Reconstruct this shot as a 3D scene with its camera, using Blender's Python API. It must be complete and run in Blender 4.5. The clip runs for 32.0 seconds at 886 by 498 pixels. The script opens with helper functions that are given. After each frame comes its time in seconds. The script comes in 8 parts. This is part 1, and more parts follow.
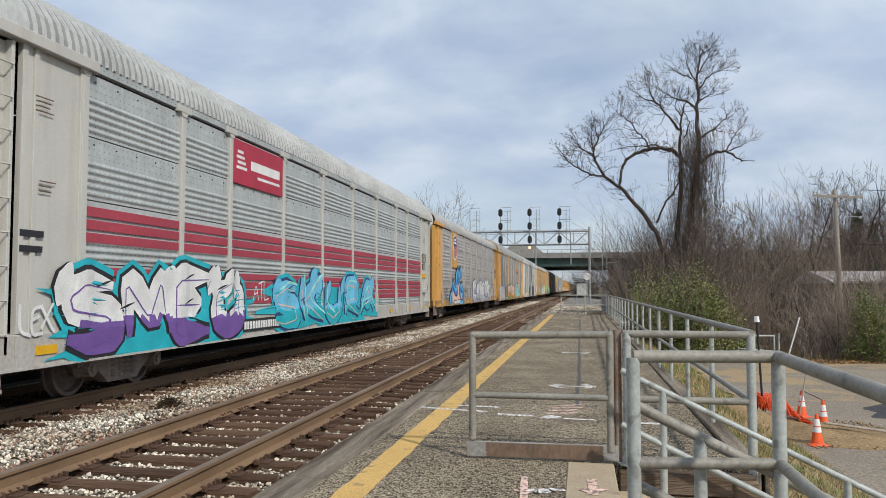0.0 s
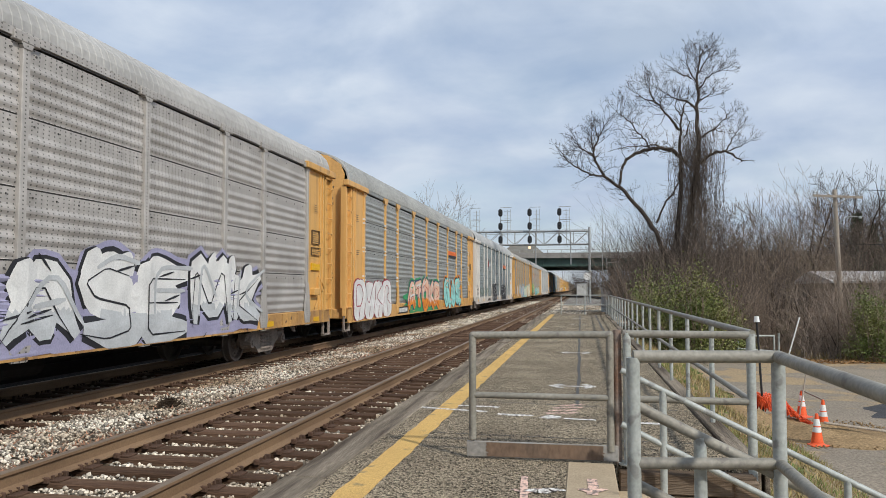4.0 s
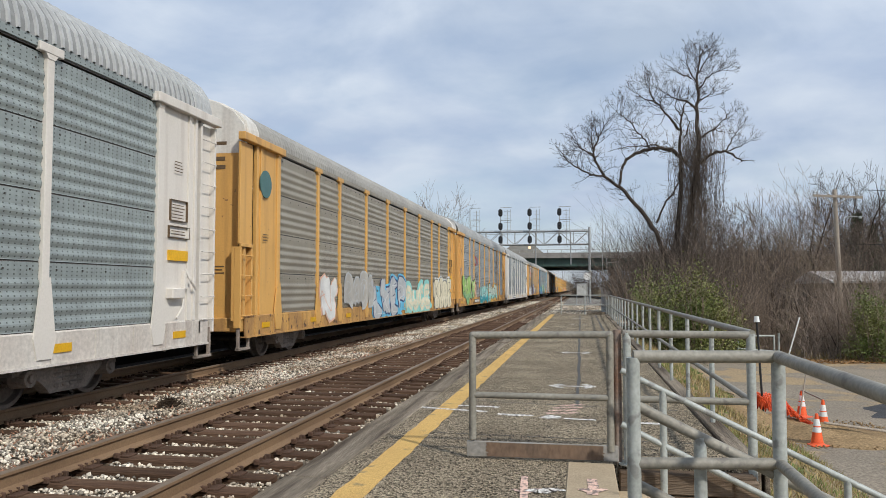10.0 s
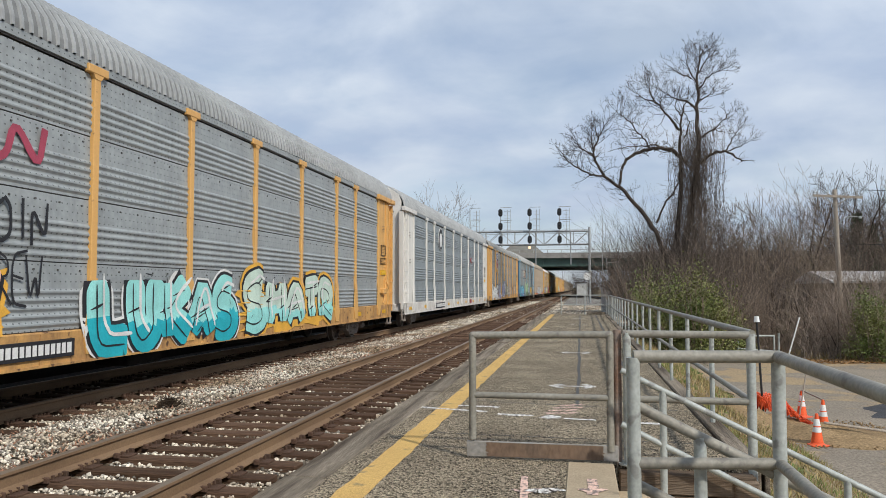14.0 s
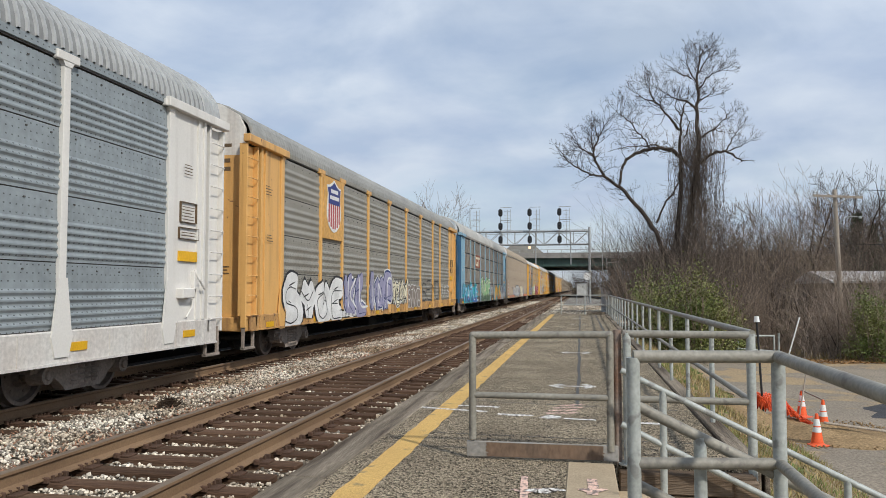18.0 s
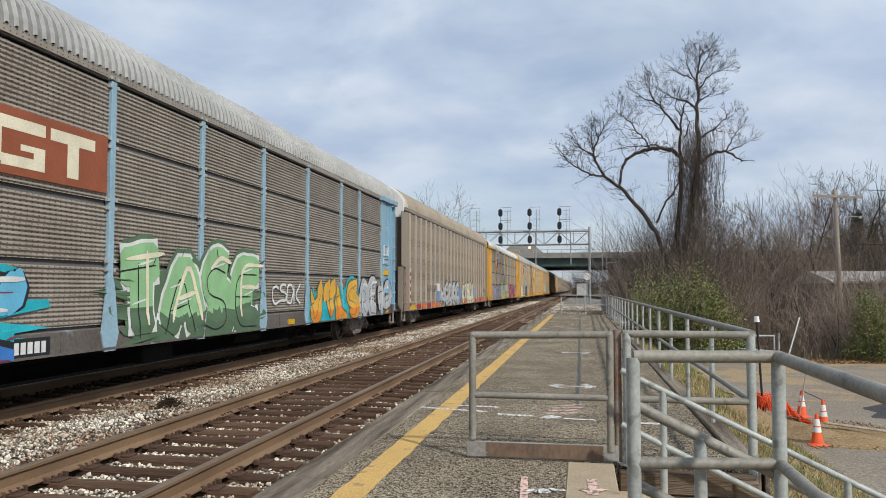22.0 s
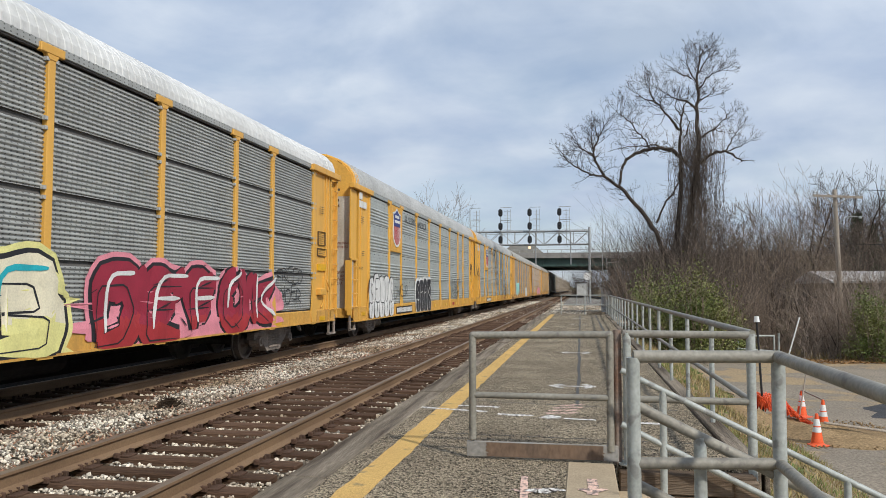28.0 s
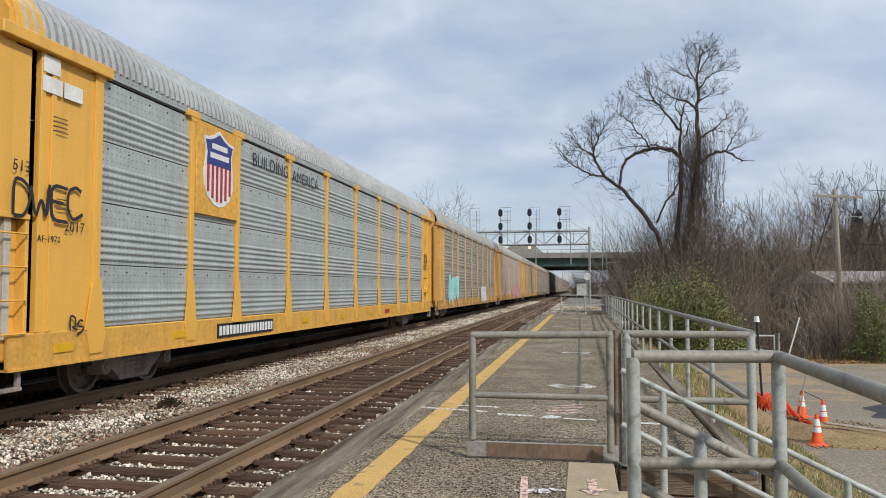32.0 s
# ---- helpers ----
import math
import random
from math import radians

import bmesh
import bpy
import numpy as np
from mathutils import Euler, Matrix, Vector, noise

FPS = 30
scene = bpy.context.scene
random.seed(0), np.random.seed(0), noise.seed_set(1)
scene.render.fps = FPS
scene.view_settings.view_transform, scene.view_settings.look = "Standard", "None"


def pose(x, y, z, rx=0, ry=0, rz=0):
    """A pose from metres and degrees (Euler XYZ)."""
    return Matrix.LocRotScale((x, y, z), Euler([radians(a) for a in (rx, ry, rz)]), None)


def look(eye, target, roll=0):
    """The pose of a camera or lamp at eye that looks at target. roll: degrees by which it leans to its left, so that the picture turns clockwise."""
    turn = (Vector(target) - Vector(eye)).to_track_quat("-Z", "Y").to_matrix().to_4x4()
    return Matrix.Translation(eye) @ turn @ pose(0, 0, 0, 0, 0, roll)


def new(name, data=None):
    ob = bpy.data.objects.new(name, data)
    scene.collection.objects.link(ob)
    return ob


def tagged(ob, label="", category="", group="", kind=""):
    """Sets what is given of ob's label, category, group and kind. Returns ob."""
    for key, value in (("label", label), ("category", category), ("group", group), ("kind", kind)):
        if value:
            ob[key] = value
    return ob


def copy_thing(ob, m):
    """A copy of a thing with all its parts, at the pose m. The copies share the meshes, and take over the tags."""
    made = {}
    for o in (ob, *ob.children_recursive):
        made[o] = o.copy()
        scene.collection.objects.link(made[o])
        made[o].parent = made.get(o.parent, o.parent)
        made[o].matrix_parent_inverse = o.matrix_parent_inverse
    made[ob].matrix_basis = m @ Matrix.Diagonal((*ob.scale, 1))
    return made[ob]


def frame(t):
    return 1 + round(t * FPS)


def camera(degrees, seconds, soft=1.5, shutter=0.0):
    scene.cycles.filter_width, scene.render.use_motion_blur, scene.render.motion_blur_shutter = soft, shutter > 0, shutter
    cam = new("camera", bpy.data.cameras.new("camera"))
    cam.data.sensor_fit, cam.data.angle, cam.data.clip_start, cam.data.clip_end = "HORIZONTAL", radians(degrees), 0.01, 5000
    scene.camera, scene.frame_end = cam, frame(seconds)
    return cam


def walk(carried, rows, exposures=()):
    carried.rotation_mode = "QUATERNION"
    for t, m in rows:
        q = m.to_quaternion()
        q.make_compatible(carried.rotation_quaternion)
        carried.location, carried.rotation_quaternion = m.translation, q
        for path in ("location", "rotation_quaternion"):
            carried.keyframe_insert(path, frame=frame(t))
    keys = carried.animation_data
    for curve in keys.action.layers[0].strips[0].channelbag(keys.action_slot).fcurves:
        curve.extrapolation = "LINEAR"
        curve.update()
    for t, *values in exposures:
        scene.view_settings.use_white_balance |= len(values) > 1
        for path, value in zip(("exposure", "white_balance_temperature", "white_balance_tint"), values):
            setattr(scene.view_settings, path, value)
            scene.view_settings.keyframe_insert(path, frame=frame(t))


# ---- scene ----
# Railhead level is z = 0, the tracks run along y, the platform top is z = 0.2.
cam = camera(60.0, 32.0, soft=0.5)
EYE_POSE = pose(0, 0, 1.63, 92.966, 0, 10.227)
walk(cam, [(0.0, EYE_POSE), (32.0, EYE_POSE)], [(0.0, 0.0), (32.0, 0.0)])

# ---- light ----
SUN_ELEVATION, SUN_TURN = radians(40), radians(131)   # turn clockwise from +y


def make_sky():
    world = bpy.data.worlds.new("sky")
    scene.world = world
    world.use_nodes = True
    nt = world.node_tree
    nt.nodes.clear()
    out = nt.nodes.new("ShaderNodeOutputWorld")
    sky = nt.nodes.new("ShaderNodeTexSky")
    sky.sky_type, sky.sun_disc = "NISHITA", False
    sky.sun_elevation, sky.sun_rotation = SUN_ELEVATION, SUN_TURN
    sky.dust_density = 0.7
    clear = nt.nodes.new("ShaderNodeBackground")
    clear.inputs[1].default_value = 0.125
    cloud = nt.nodes.new("ShaderNodeBackground")
    cloud.inputs[1].default_value = 1.0
    coord = nt.nodes.new("ShaderNodeTexCoord")
    sep = nt.nodes.new("ShaderNodeSeparateXYZ")
    nt.links.new(coord.outputs["Generated"], sep.inputs[0])
    lift = nt.nodes.new("ShaderNodeMath")
    lift.operation = "ADD"
    lift.inputs[1].default_value = 0.38
    nt.links.new(sep.outputs[2], lift.inputs[0])
    flat = nt.nodes.new("ShaderNodeVectorMath")
    flat.operation = "DIVIDE"
    join = nt.nodes.new("ShaderNodeCombineXYZ")
    for i in range(3):
        nt.links.new(lift.outputs[0], join.inputs[i])
    nt.links.new(coord.outputs["Generated"], flat.inputs[0])
    nt.links.new(join.outputs[0], flat.inputs[1])
    stretch = nt.nodes.new("ShaderNodeMapping")
    stretch.inputs["Scale"].default_value = (1.5, 1.9, 1.0)
    stretch.inputs["Location"].default_value = (3.1, 1.7, 0.0)
    nt.links.new(flat.outputs[0], stretch.inputs[0])
    big = nt.nodes.new("ShaderNodeTexNoise")
    big.inputs["Scale"].default_value, big.inputs["Detail"].default_value = 1.5, 10
    big.inputs["Roughness"].default_value, big.inputs["Distortion"].default_value = 0.56, 0.5
    nt.links.new(stretch.outputs[0], big.inputs[0])
    amount = nt.nodes.new("ShaderNodeValToRGB")
    amount.color_ramp.elements[0].position, amount.color_ramp.elements[0].color = 0.34, (0.55, 0.55, 0.55, 1)
    amount.color_ramp.elements[1].position, amount.color_ramp.elements[1].color = 0.60, (1, 1, 1, 1)
    nt.links.new(big.outputs[0], amount.inputs[0])
    tone = nt.nodes.new("ShaderNodeTexNoise")
    tone.inputs["Scale"].default_value, tone.inputs["Detail"].default_value = 2.6, 11
    nt.links.new(stretch.outputs[0], tone.inputs[0])
    shade = nt.nodes.new("ShaderNodeValToRGB")
    shade.color_ramp.elements[0].position, shade.color_ramp.elements[0].color = 0.34, (0.49, 0.595, 0.775, 1)
    shade.color_ramp.elements[1].position, shade.color_ramp.elements[1].color = 0.66, (0.695, 0.78, 0.90, 1)
    nt.links.new(tone.outputs[0], shade.inputs[0])
    nt.links.new(shade.outputs[0], cloud.inputs[0])
    # the veil thins towards the horizon
    fade = nt.nodes.new("ShaderNodeMapRange")
    fade.inputs[1].default_value, fade.inputs[2].default_value = -0.02, 0.42
    fade.inputs[3].default_value, fade.inputs[4].default_value = 0.86, 1.0
    nt.links.new(sep.outputs[2], fade.inputs[0])
    nt.links.new(fade.outputs[0], cloud.inputs[1])
    haze = nt.nodes.new("ShaderNodeMath")
    haze.operation = "MULTIPLY"
    haze.inputs[1].default_value = 0.12
    nt.links.new(fade.outputs[0], haze.inputs[0])
    nt.links.new(haze.outputs[0], clear.inputs[1])
    mix = nt.nodes.new("ShaderNodeMixShader")
    nt.links.new(sky.outputs[0], clear.inputs[0])
    nt.links.new(amount.outputs[0], mix.inputs[0])
    nt.links.new(clear.outputs[0], mix.inputs[1])
    nt.links.new(cloud.outputs[0], mix.inputs[2])
    nt.links.new(mix.outputs[0], out.inputs[0])


make_sky()
sun = new("sun", bpy.data.lights.new("sun", "SUN"))
sun.data.energy, sun.data.angle, sun.data.color = 3.25, radians(2.5), (1.0, 0.95, 0.86)
sun_way = Vector((math.sin(SUN_TURN) * math.cos(SUN_ELEVATION), math.cos(SUN_TURN) * math.cos(SUN_ELEVATION), math.sin(SUN_ELEVATION)))
sun.matrix_basis = look(tuple(sun_way * 50), (0, 0, 0))

# ---- materials ----
MATS = {}


def mat(name, c1, c2=None, rough=0.6, metal=0.0, scale=1.5, fine=25.0, grain=0.25, bump=0.15, streak=None, streak_amount=0.5,
        stretch=(1, 1, 1), island=0.0, holes=None, spots=None, spot_scale=6.0, spot_edge=0.62, speckle=None):
    """A worn surface: two colours in large patches, fine grain and relief; streak: a run-off colour down the face; spots: a colour in
    small worn patches; speckle: (size, amount) of single grains; holes: (pitch y, pitch z) of fine punched rows; island: how far each piece differs."""
    if name in MATS:
        return MATS[name]
    m = bpy.data.materials.new(name)
    m.use_nodes = True
    nt = m.node_tree
    n, link = nt.nodes.new, nt.links.new
    bsdf = nt.nodes["Principled BSDF"]
    bsdf.inputs["Roughness"].default_value, bsdf.inputs["Metallic"].default_value = rough, metal
    bsdf.inputs["Specular IOR Level"].default_value = 0.08 if rough >= 0.85 else 0.4
    coord = n("ShaderNodeTexCoord")
    mapping = n("ShaderNodeMapping")
    mapping.inputs["Scale"].default_value = stretch
    link(coord.outputs["Object"], mapping.inputs[0])

    def noise_tex(size, detail, source=mapping.outputs[0]):
        t = n("ShaderNodeTexNoise")
        t.inputs["Scale"].default_value, t.inputs["Detail"].default_value = size, detail
        link(source, t.inputs[0])
        return t.outputs[0]

    def ramp(value, lo, hi):
        r = n("ShaderNodeMapRange")
        r.inputs[1].default_value, r.inputs[2].default_value = lo, hi
        link(value, r.inputs[0])
        return r.outputs[0]

    def mixed(fac, a, b, kind="MIX"):
        x = n("ShaderNodeMix")
        x.data_type, x.blend_type = "RGBA", kind
        for sock, v in ((x.inputs[0], fac), (x.inputs[6], a), (x.inputs[7], b)):
            if isinstance(v, (int, float)):
                sock.default_value = v
            elif isinstance(v, tuple):
                sock.default_value = (*v[:3], 1)
            else:
                link(v, sock)
        return x.outputs[2]

    c2 = c2 or tuple(v * 0.78 for v in c1)
    colour = mixed(ramp(noise_tex(scale, 6), 0.35, 0.65), tuple(c1), tuple(c2))
    small = noise_tex(fine, 4)
    if spots:
        colour = mixed(ramp(noise_tex(spot_scale, 8), spot_edge, spot_edge + 0.06), colour, tuple(spots))
    if streak:
        lean = n("ShaderNodeMapping")
        lean.inputs["Scale"].default_value = (3.0, 3.0, 0.22)
        link(coord.outputs["Object"], lean.inputs[0])
        run = ramp(noise_tex(1.6, 7, lean.outputs[0]), 0.5, 0.78)
        weaker = n("ShaderNodeMath")
        weaker.operation = "MULTIPLY"
        weaker.inputs[1].default_value = streak_amount
        link(run, weaker.inputs[0])
        colour = mixed(weaker.outputs[0], colour, tuple(streak))
    g = n("ShaderNodeMapRange")
    g.inputs[1].default_value, g.inputs[2].default_value = 0.25, 0.75
    g.inputs[3].default_value, g.inputs[4].default_value = 1 - grain, 1 + grain * 0.7
    link(small, g.inputs[0])
    colour = mixed(1.0, colour, g.outputs[0], "MULTIPLY")
    grit = None
    if speckle:
        cell = n("ShaderNodeTexVoronoi")
        cell.inputs["Scale"].default_value = speckle[0]
        link(coord.outputs["Object"], cell.inputs["Vector"])
        grit = cell.outputs["Distance"]
        one = n("ShaderNodeSeparateColor")
        link(cell.outputs["Color"], one.inputs[0])
        sp = n("ShaderNodeMapRange")
        sp.inputs[3].default_value, sp.inputs[4].default_value = 1 - speckle[1], 1 + speckle[1] * 1.1
        link(one.outputs[0], sp.inputs[0])
        colour = mixed(1.0, colour, sp.outputs[0], "MULTIPLY")
    if island:
        geo, info = n("ShaderNodeNewGeometry"), n("ShaderNodeObjectInfo")
        both = n("ShaderNodeMath")
        both.operation = "ADD"
        link(geo.outputs["Random Per Island"], both.inputs[0])
        link(info.outputs["Random"], both.inputs[1])
        wrap = n("ShaderNodeMath")
        wrap.operation = "FRACT"
        link(both.outputs[0], wrap.inputs[0])
        k = n("ShaderNodeMapRange")
        k.inputs[3].default_value, k.inputs[4].default_value = 1 - island, 1 + island
        link(wrap.outputs[0], k.inputs[0])
        colour = mixed(1.0, colour, k.outputs[0], "MULTIPLY")
    if holes:
        sep = n("ShaderNodeSeparateXYZ")
        link(coord.outputs["Object"], sep.inputs[0])
        hits = []
        for axis, pitch, share in ((1, holes[0], holes[2]), (2, holes[1], holes[3])):
            f = n("ShaderNodeMath")
            f.operation = "PINGPONG"
            f.inputs[1].default_value = pitch / 2
            link(sep.outputs[axis], f.inputs[0])
            lt = n("ShaderNodeMath")
            lt.operation = "LESS_THAN"
            lt.inputs[1].default_value = pitch / 2 * share
            link(f.outputs[0], lt.inputs[0])
            hits.append(lt.outputs[0])
        h = n("ShaderNodeMath")
        h.operation = "MULTIPLY"
        link(hits[0], h.inputs[0])
        link(hits[1], h.inputs[1])
        colour = mixed(h.outputs[0], colour, mixed(1.0, colour, (0.30, 0.30, 0.30), "MULTIPLY"))
    link(colour, bsdf.inputs["Base Color"])
    if bump:
        b = n("ShaderNodeBump")
        b.inputs["Strength"].default_value, b.inputs["Distance"].default_value = bump, 0.02
        link(grit or small, b.inputs["Height"])
        link(b.outputs[0], bsdf.inputs["Normal"])
    MATS[name] = m
    return m


def paint(name, c, rough=0.55):
    return mat(name, c, tuple(v * 0.82 for v in c), rough, scale=2.5, fine=40, grain=0.15, bump=0.05)


# ---- mesh tools ----
class Build:
    """Collects faces for one mesh."""

    def __init__(self):
        self.v, self.f, self.m = [], [], []

    def add(self, verts, faces, slot=0):
        k = len(self.v)
        self.v.extend(verts)
        self.f.extend([tuple(i + k for i in f) for f in faces])
        self.m.extend([slot] * len(faces))

    def box(self, x0, x1, y0, y1, z0, z1, slot=0, c=0.0):
        """A box; c: the width of its chamfers."""
        if c <= 0:
            self.add([(x, y, z) for z in (z0, z1) for y in (y0, y1) for x in (x0, x1)],
                     [(0, 2, 3, 1), (4, 5, 7, 6), (0, 1, 5, 4), (2, 6, 7, 3), (0, 4, 6, 2), (1, 3, 7, 5)], slot)
            return
        mx, my, mz = (x0 + x1) / 2, (y0 + y1) / 2, (z0 + z1) / 2
        hx, hy, hz = (x1 - x0) / 2, (y1 - y0) / 2, (z1 - z0) / 2
        bm = bmesh.new()
        corners = []
        for sx in (-1, 1):
            for sy in (-1, 1):
                for sz in (-1, 1):
                    for k in range(3):
                        d = [hx - c, hy - c, hz - c]
                        d[k] += c
                        corners.append(bm.verts.new((mx + sx * d[0], my + sy * d[1], mz + sz * d[2])))
        bmesh.ops.convex_hull(bm, input=corners)
        bm.verts.index_update()
        self.add([tuple(v.co) for v in bm.verts], [tuple(v.index for v in f.verts) for f in bm.faces], slot)
        bm.free()

    def tube(self, p0, p1, r0, r1=None, n=8, slot=0, caps=True):
        r1 = r0 if r1 is None else r1
        p0, p1 = Vector(p0), Vector(p1)
        d = (p1 - p0)
        if d.length < 1e-6:
            return
        a = d.orthogonal().normalized()
        b = d.normalized().cross(a)
        ring = [(math.cos(2 * math.pi * i / n), math.sin(2 * math.pi * i / n)) for i in range(n)]
        vs = [tuple(p0 + r0 * (a * c + b * s)) for c, s in ring] + [tuple(p1 + r1 * (a * c + b * s)) for c, s in ring]
        fs = [(i, (i + 1) % n, n + (i + 1) % n, n + i) for i in range(n)]
        if caps:
            fs += [tuple(range(n - 1, -1, -1)), tuple(range(n, 2 * n))]
        self.add(vs, fs, slot)

    def path(self, pts, r, n=8, slot=0):
        for a, b in zip(pts, pts[1:]):
            self.tube(a, b, r, r, n, slot)
        for p in pts[1:-1]:
            self.ball(p, r * 1.02, slot)

    def sweep(self, pts, r, n=5, slot=0):
        """One unbroken tube along points."""
        pts = [Vector(p) for p in pts]
        vs = []
        for i, p in enumerate(pts):
            d = (pts[min(i + 1, len(pts) - 1)] - pts[max(i - 1, 0)]).normalized()
            a = d.cross(Vector((0, 0, 1)) if abs(d.z) < 0.9 else Vector((1, 0, 0))).normalized()
            b = d.cross(a)
            vs += [tuple(p + r * (a * math.cos(2 * math.pi * k / n) + b * math.sin(2 * math.pi * k / n))) for k in range(n)]
        self.add(vs, [(j * n + k, j * n + (k + 1) % n, (j + 1) * n + (k + 1) % n, (j + 1) * n + k) for j in range(len(pts) - 1) for k in range(n)], slot)

    def ball(self, p, r, slot=0, n=8, m=5):
        vs = [(p[0], p[1], p[2] - r)]
        for j in range(1, m):
            t = math.pi * j / m
            vs += [(p[0] + r * math.sin(t) * math.cos(2 * math.pi * i / n), p[1] + r * math.sin(t) * math.sin(2 * math.pi * i / n), p[2] - r * math.cos(t)) for i in range(n)]
        vs.append((p[0], p[1], p[2] + r))
        fs = [(0, 1 + (i + 1) % n, 1 + i) for i in range(n)]
        for j in range(m - 2):
            fs += [(1 + j * n + i, 1 + j * n + (i + 1) % n, 1 + (j + 1) * n + (i + 1) % n, 1 + (j + 1) * n + i) for i in range(n)]
        last = len(vs) - 1
        fs += [(last, 1 + (m - 2) * n + i, 1 + (m - 2) * n + (i + 1) % n) for i in range(n)]
        self.add(vs, fs, slot)

    def prism(self, outline, axis, a0, a1, slot=0):
        """A flat outline of two coordinates drawn out along one axis from a0 to a1."""
        k, n = "xyz".index(axis), len(outline)

        def place(p, a):
            q = list(p)
            q.insert(k, a)
            return tuple(q)
        vs = [place(p, a0) for p in outline] + [place(p, a1) for p in outline]
        fs = [(i, (i + 1) % n, n + (i + 1) % n, n + i) for i in range(n)] + [tuple(range(n - 1, -1, -1)), tuple(range(n, 2 * n))]
        self.add(vs, fs, slot)

    def lathe(self, profile, n=24, slot=0, axis="z"):
        """Profile of (radius, height) turned round an axis."""
        vs = []
        for r, h in profile:
            for i in range(n):
                a = 2 * math.pi * i / n
                p = (r * math.cos(a), r * math.sin(a), h)
                vs.append(p if axis == "z" else (p[2], p[0], p[1]))
        fs = [(j * n + i, j * n + (i + 1) % n, (j + 1) * n + (i + 1) % n, (j + 1) * n + i) for j in range(len(profile) - 1) for i in range(n)]
        self.add(vs, fs, slot)

    def mesh(self, name, smooth=False, normals=True):
        me = bpy.data.meshes.new(name)
        me.from_pydata(self.v, [], self.f)
        me.polygons.foreach_set("material_index", self.m)
        if normals:
            bm = bmesh.new()
            bm.from_mesh(me)
            bmesh.ops.recalc_face_normals(bm, faces=bm.faces)
            bm.to_mesh(me)
            bm.free()
        if smooth:
            me.shade_smooth()
            me.set_sharp_from_angle(angle=radians(35))
        me.update()
        return me


def put(name, mesh, mats, parent=None, m=None, label=""):
    """Link a mesh as one object, with its own materials, so that alike pieces share a mesh."""
    mats = mats if isinstance(mats, (list, tuple)) else [mats]
    while len(mesh.materials) < len(mats):
        mesh.materials.append(None)
    ob = new(name, mesh)
    for slot, one in zip(ob.material_slots, mats):
        slot.link = "OBJECT"
        slot.material = one
    ob.parent = parent
    if m is not None:
        ob.matrix_basis = m
    if label:
        ob["label"] = label
    return ob


def part(name, b, mats, parent, label="", smooth=False, m=None):
    return put(name, b.mesh(name, smooth), mats, parent, m, label)


def thing(name, label, category, group="", m=None):
    ob = new(name)
    ob.empty_display_size = 0.2
    if m is not None:
        ob.matrix_basis = m
    return tagged(ob, label, category, group)


MESHES = {}


def cached(key, make, smooth=False):
    if key not in MESHES:
        b = Build()
        make(b)
        MESHES[key] = b.mesh(str(key[0]), smooth)
    return MESHES[key]


def lerp(a, b, t):
    return a + (b - a) * t
# ---- material list ----
BALLAST = mat("ballast", (0.165, 0.135, 0.105), (0.105, 0.078, 0.055), 0.9, scale=0.8, fine=20, grain=0.45, bump=0.8, speckle=(17, 0.8))
STONE = mat("ballast_stone", (0.61, 0.56, 0.475), (0.285, 0.215, 0.145), 0.9, scale=0.6, fine=40, grain=0.4, bump=0.3, island=0.8)
EARTH = mat("earth", (0.20, 0.155, 0.10), (0.28, 0.22, 0.13), 0.95, scale=0.35, fine=14, grain=0.5, bump=0.7, spots=(0.12, 0.15, 0.05), spot_scale=0.9, spot_edge=0.55)
TIE = mat("tie_wood", (0.085, 0.050, 0.034), (0.13, 0.082, 0.055), 0.9, scale=2.0, fine=30, grain=0.5, bump=0.5, stretch=(0.25, 3, 3), island=0.3)
RAIL = mat("rail_rust", (0.235, 0.15, 0.085), (0.17, 0.105, 0.06), 0.75, metal=0.1, scale=0.7, fine=60, grain=0.22, bump=0.2)
RAILHEAD = mat("rail_head", (0.215, 0.165, 0.12), (0.15, 0.105, 0.072), 0.55, metal=0.2, scale=0.9, fine=30, grain=0.18, bump=0.03, stretch=(8, 0.4, 8))
PLATE = mat("tie_plate_rust", (0.11, 0.066, 0.047), (0.075, 0.048, 0.035), 0.85, scale=6, fine=60, grain=0.3, bump=0.3)
ASPHALT = mat("platform_asphalt", (0.30, 0.25, 0.178), (0.205, 0.168, 0.12), 0.92, scale=0.9, fine=20, grain=0.3, bump=0.8, speckle=(86, 1.0))
SEAL = mat("crack_sealer", (0.085, 0.08, 0.075), rough=0.8, fine=60, grain=0.3)
OLDTIMBER = mat("weathered_timber", (0.29, 0.245, 0.19), (0.075, 0.058, 0.044), 0.92, scale=1.2, fine=22, grain=0.5, bump=0.7, stretch=(7, 0.35, 7), island=0.15)
DARKTIMBER = mat("dark_timber", (0.12, 0.085, 0.06), (0.20, 0.155, 0.115), 0.92, scale=1.2, fine=22, grain=0.5, bump=0.7, stretch=(0.4, 7, 7), island=0.3)
YELLOWLINE = mat("yellow_line_paint", (0.66, 0.43, 0.155), (0.56, 0.36, 0.13), 0.85, scale=1.5, fine=95, grain=0.35, bump=0.5, spots=(0.34, 0.26, 0.13), spot_scale=5, spot_edge=0.6)
CHALK = mat("white_marking_paint", (0.82, 0.80, 0.76), (0.7, 0.67, 0.62), 0.9, scale=6, fine=80, grain=0.4, bump=0.3, spots=(0.25, 0.23, 0.21), spot_scale=25, spot_edge=0.5)
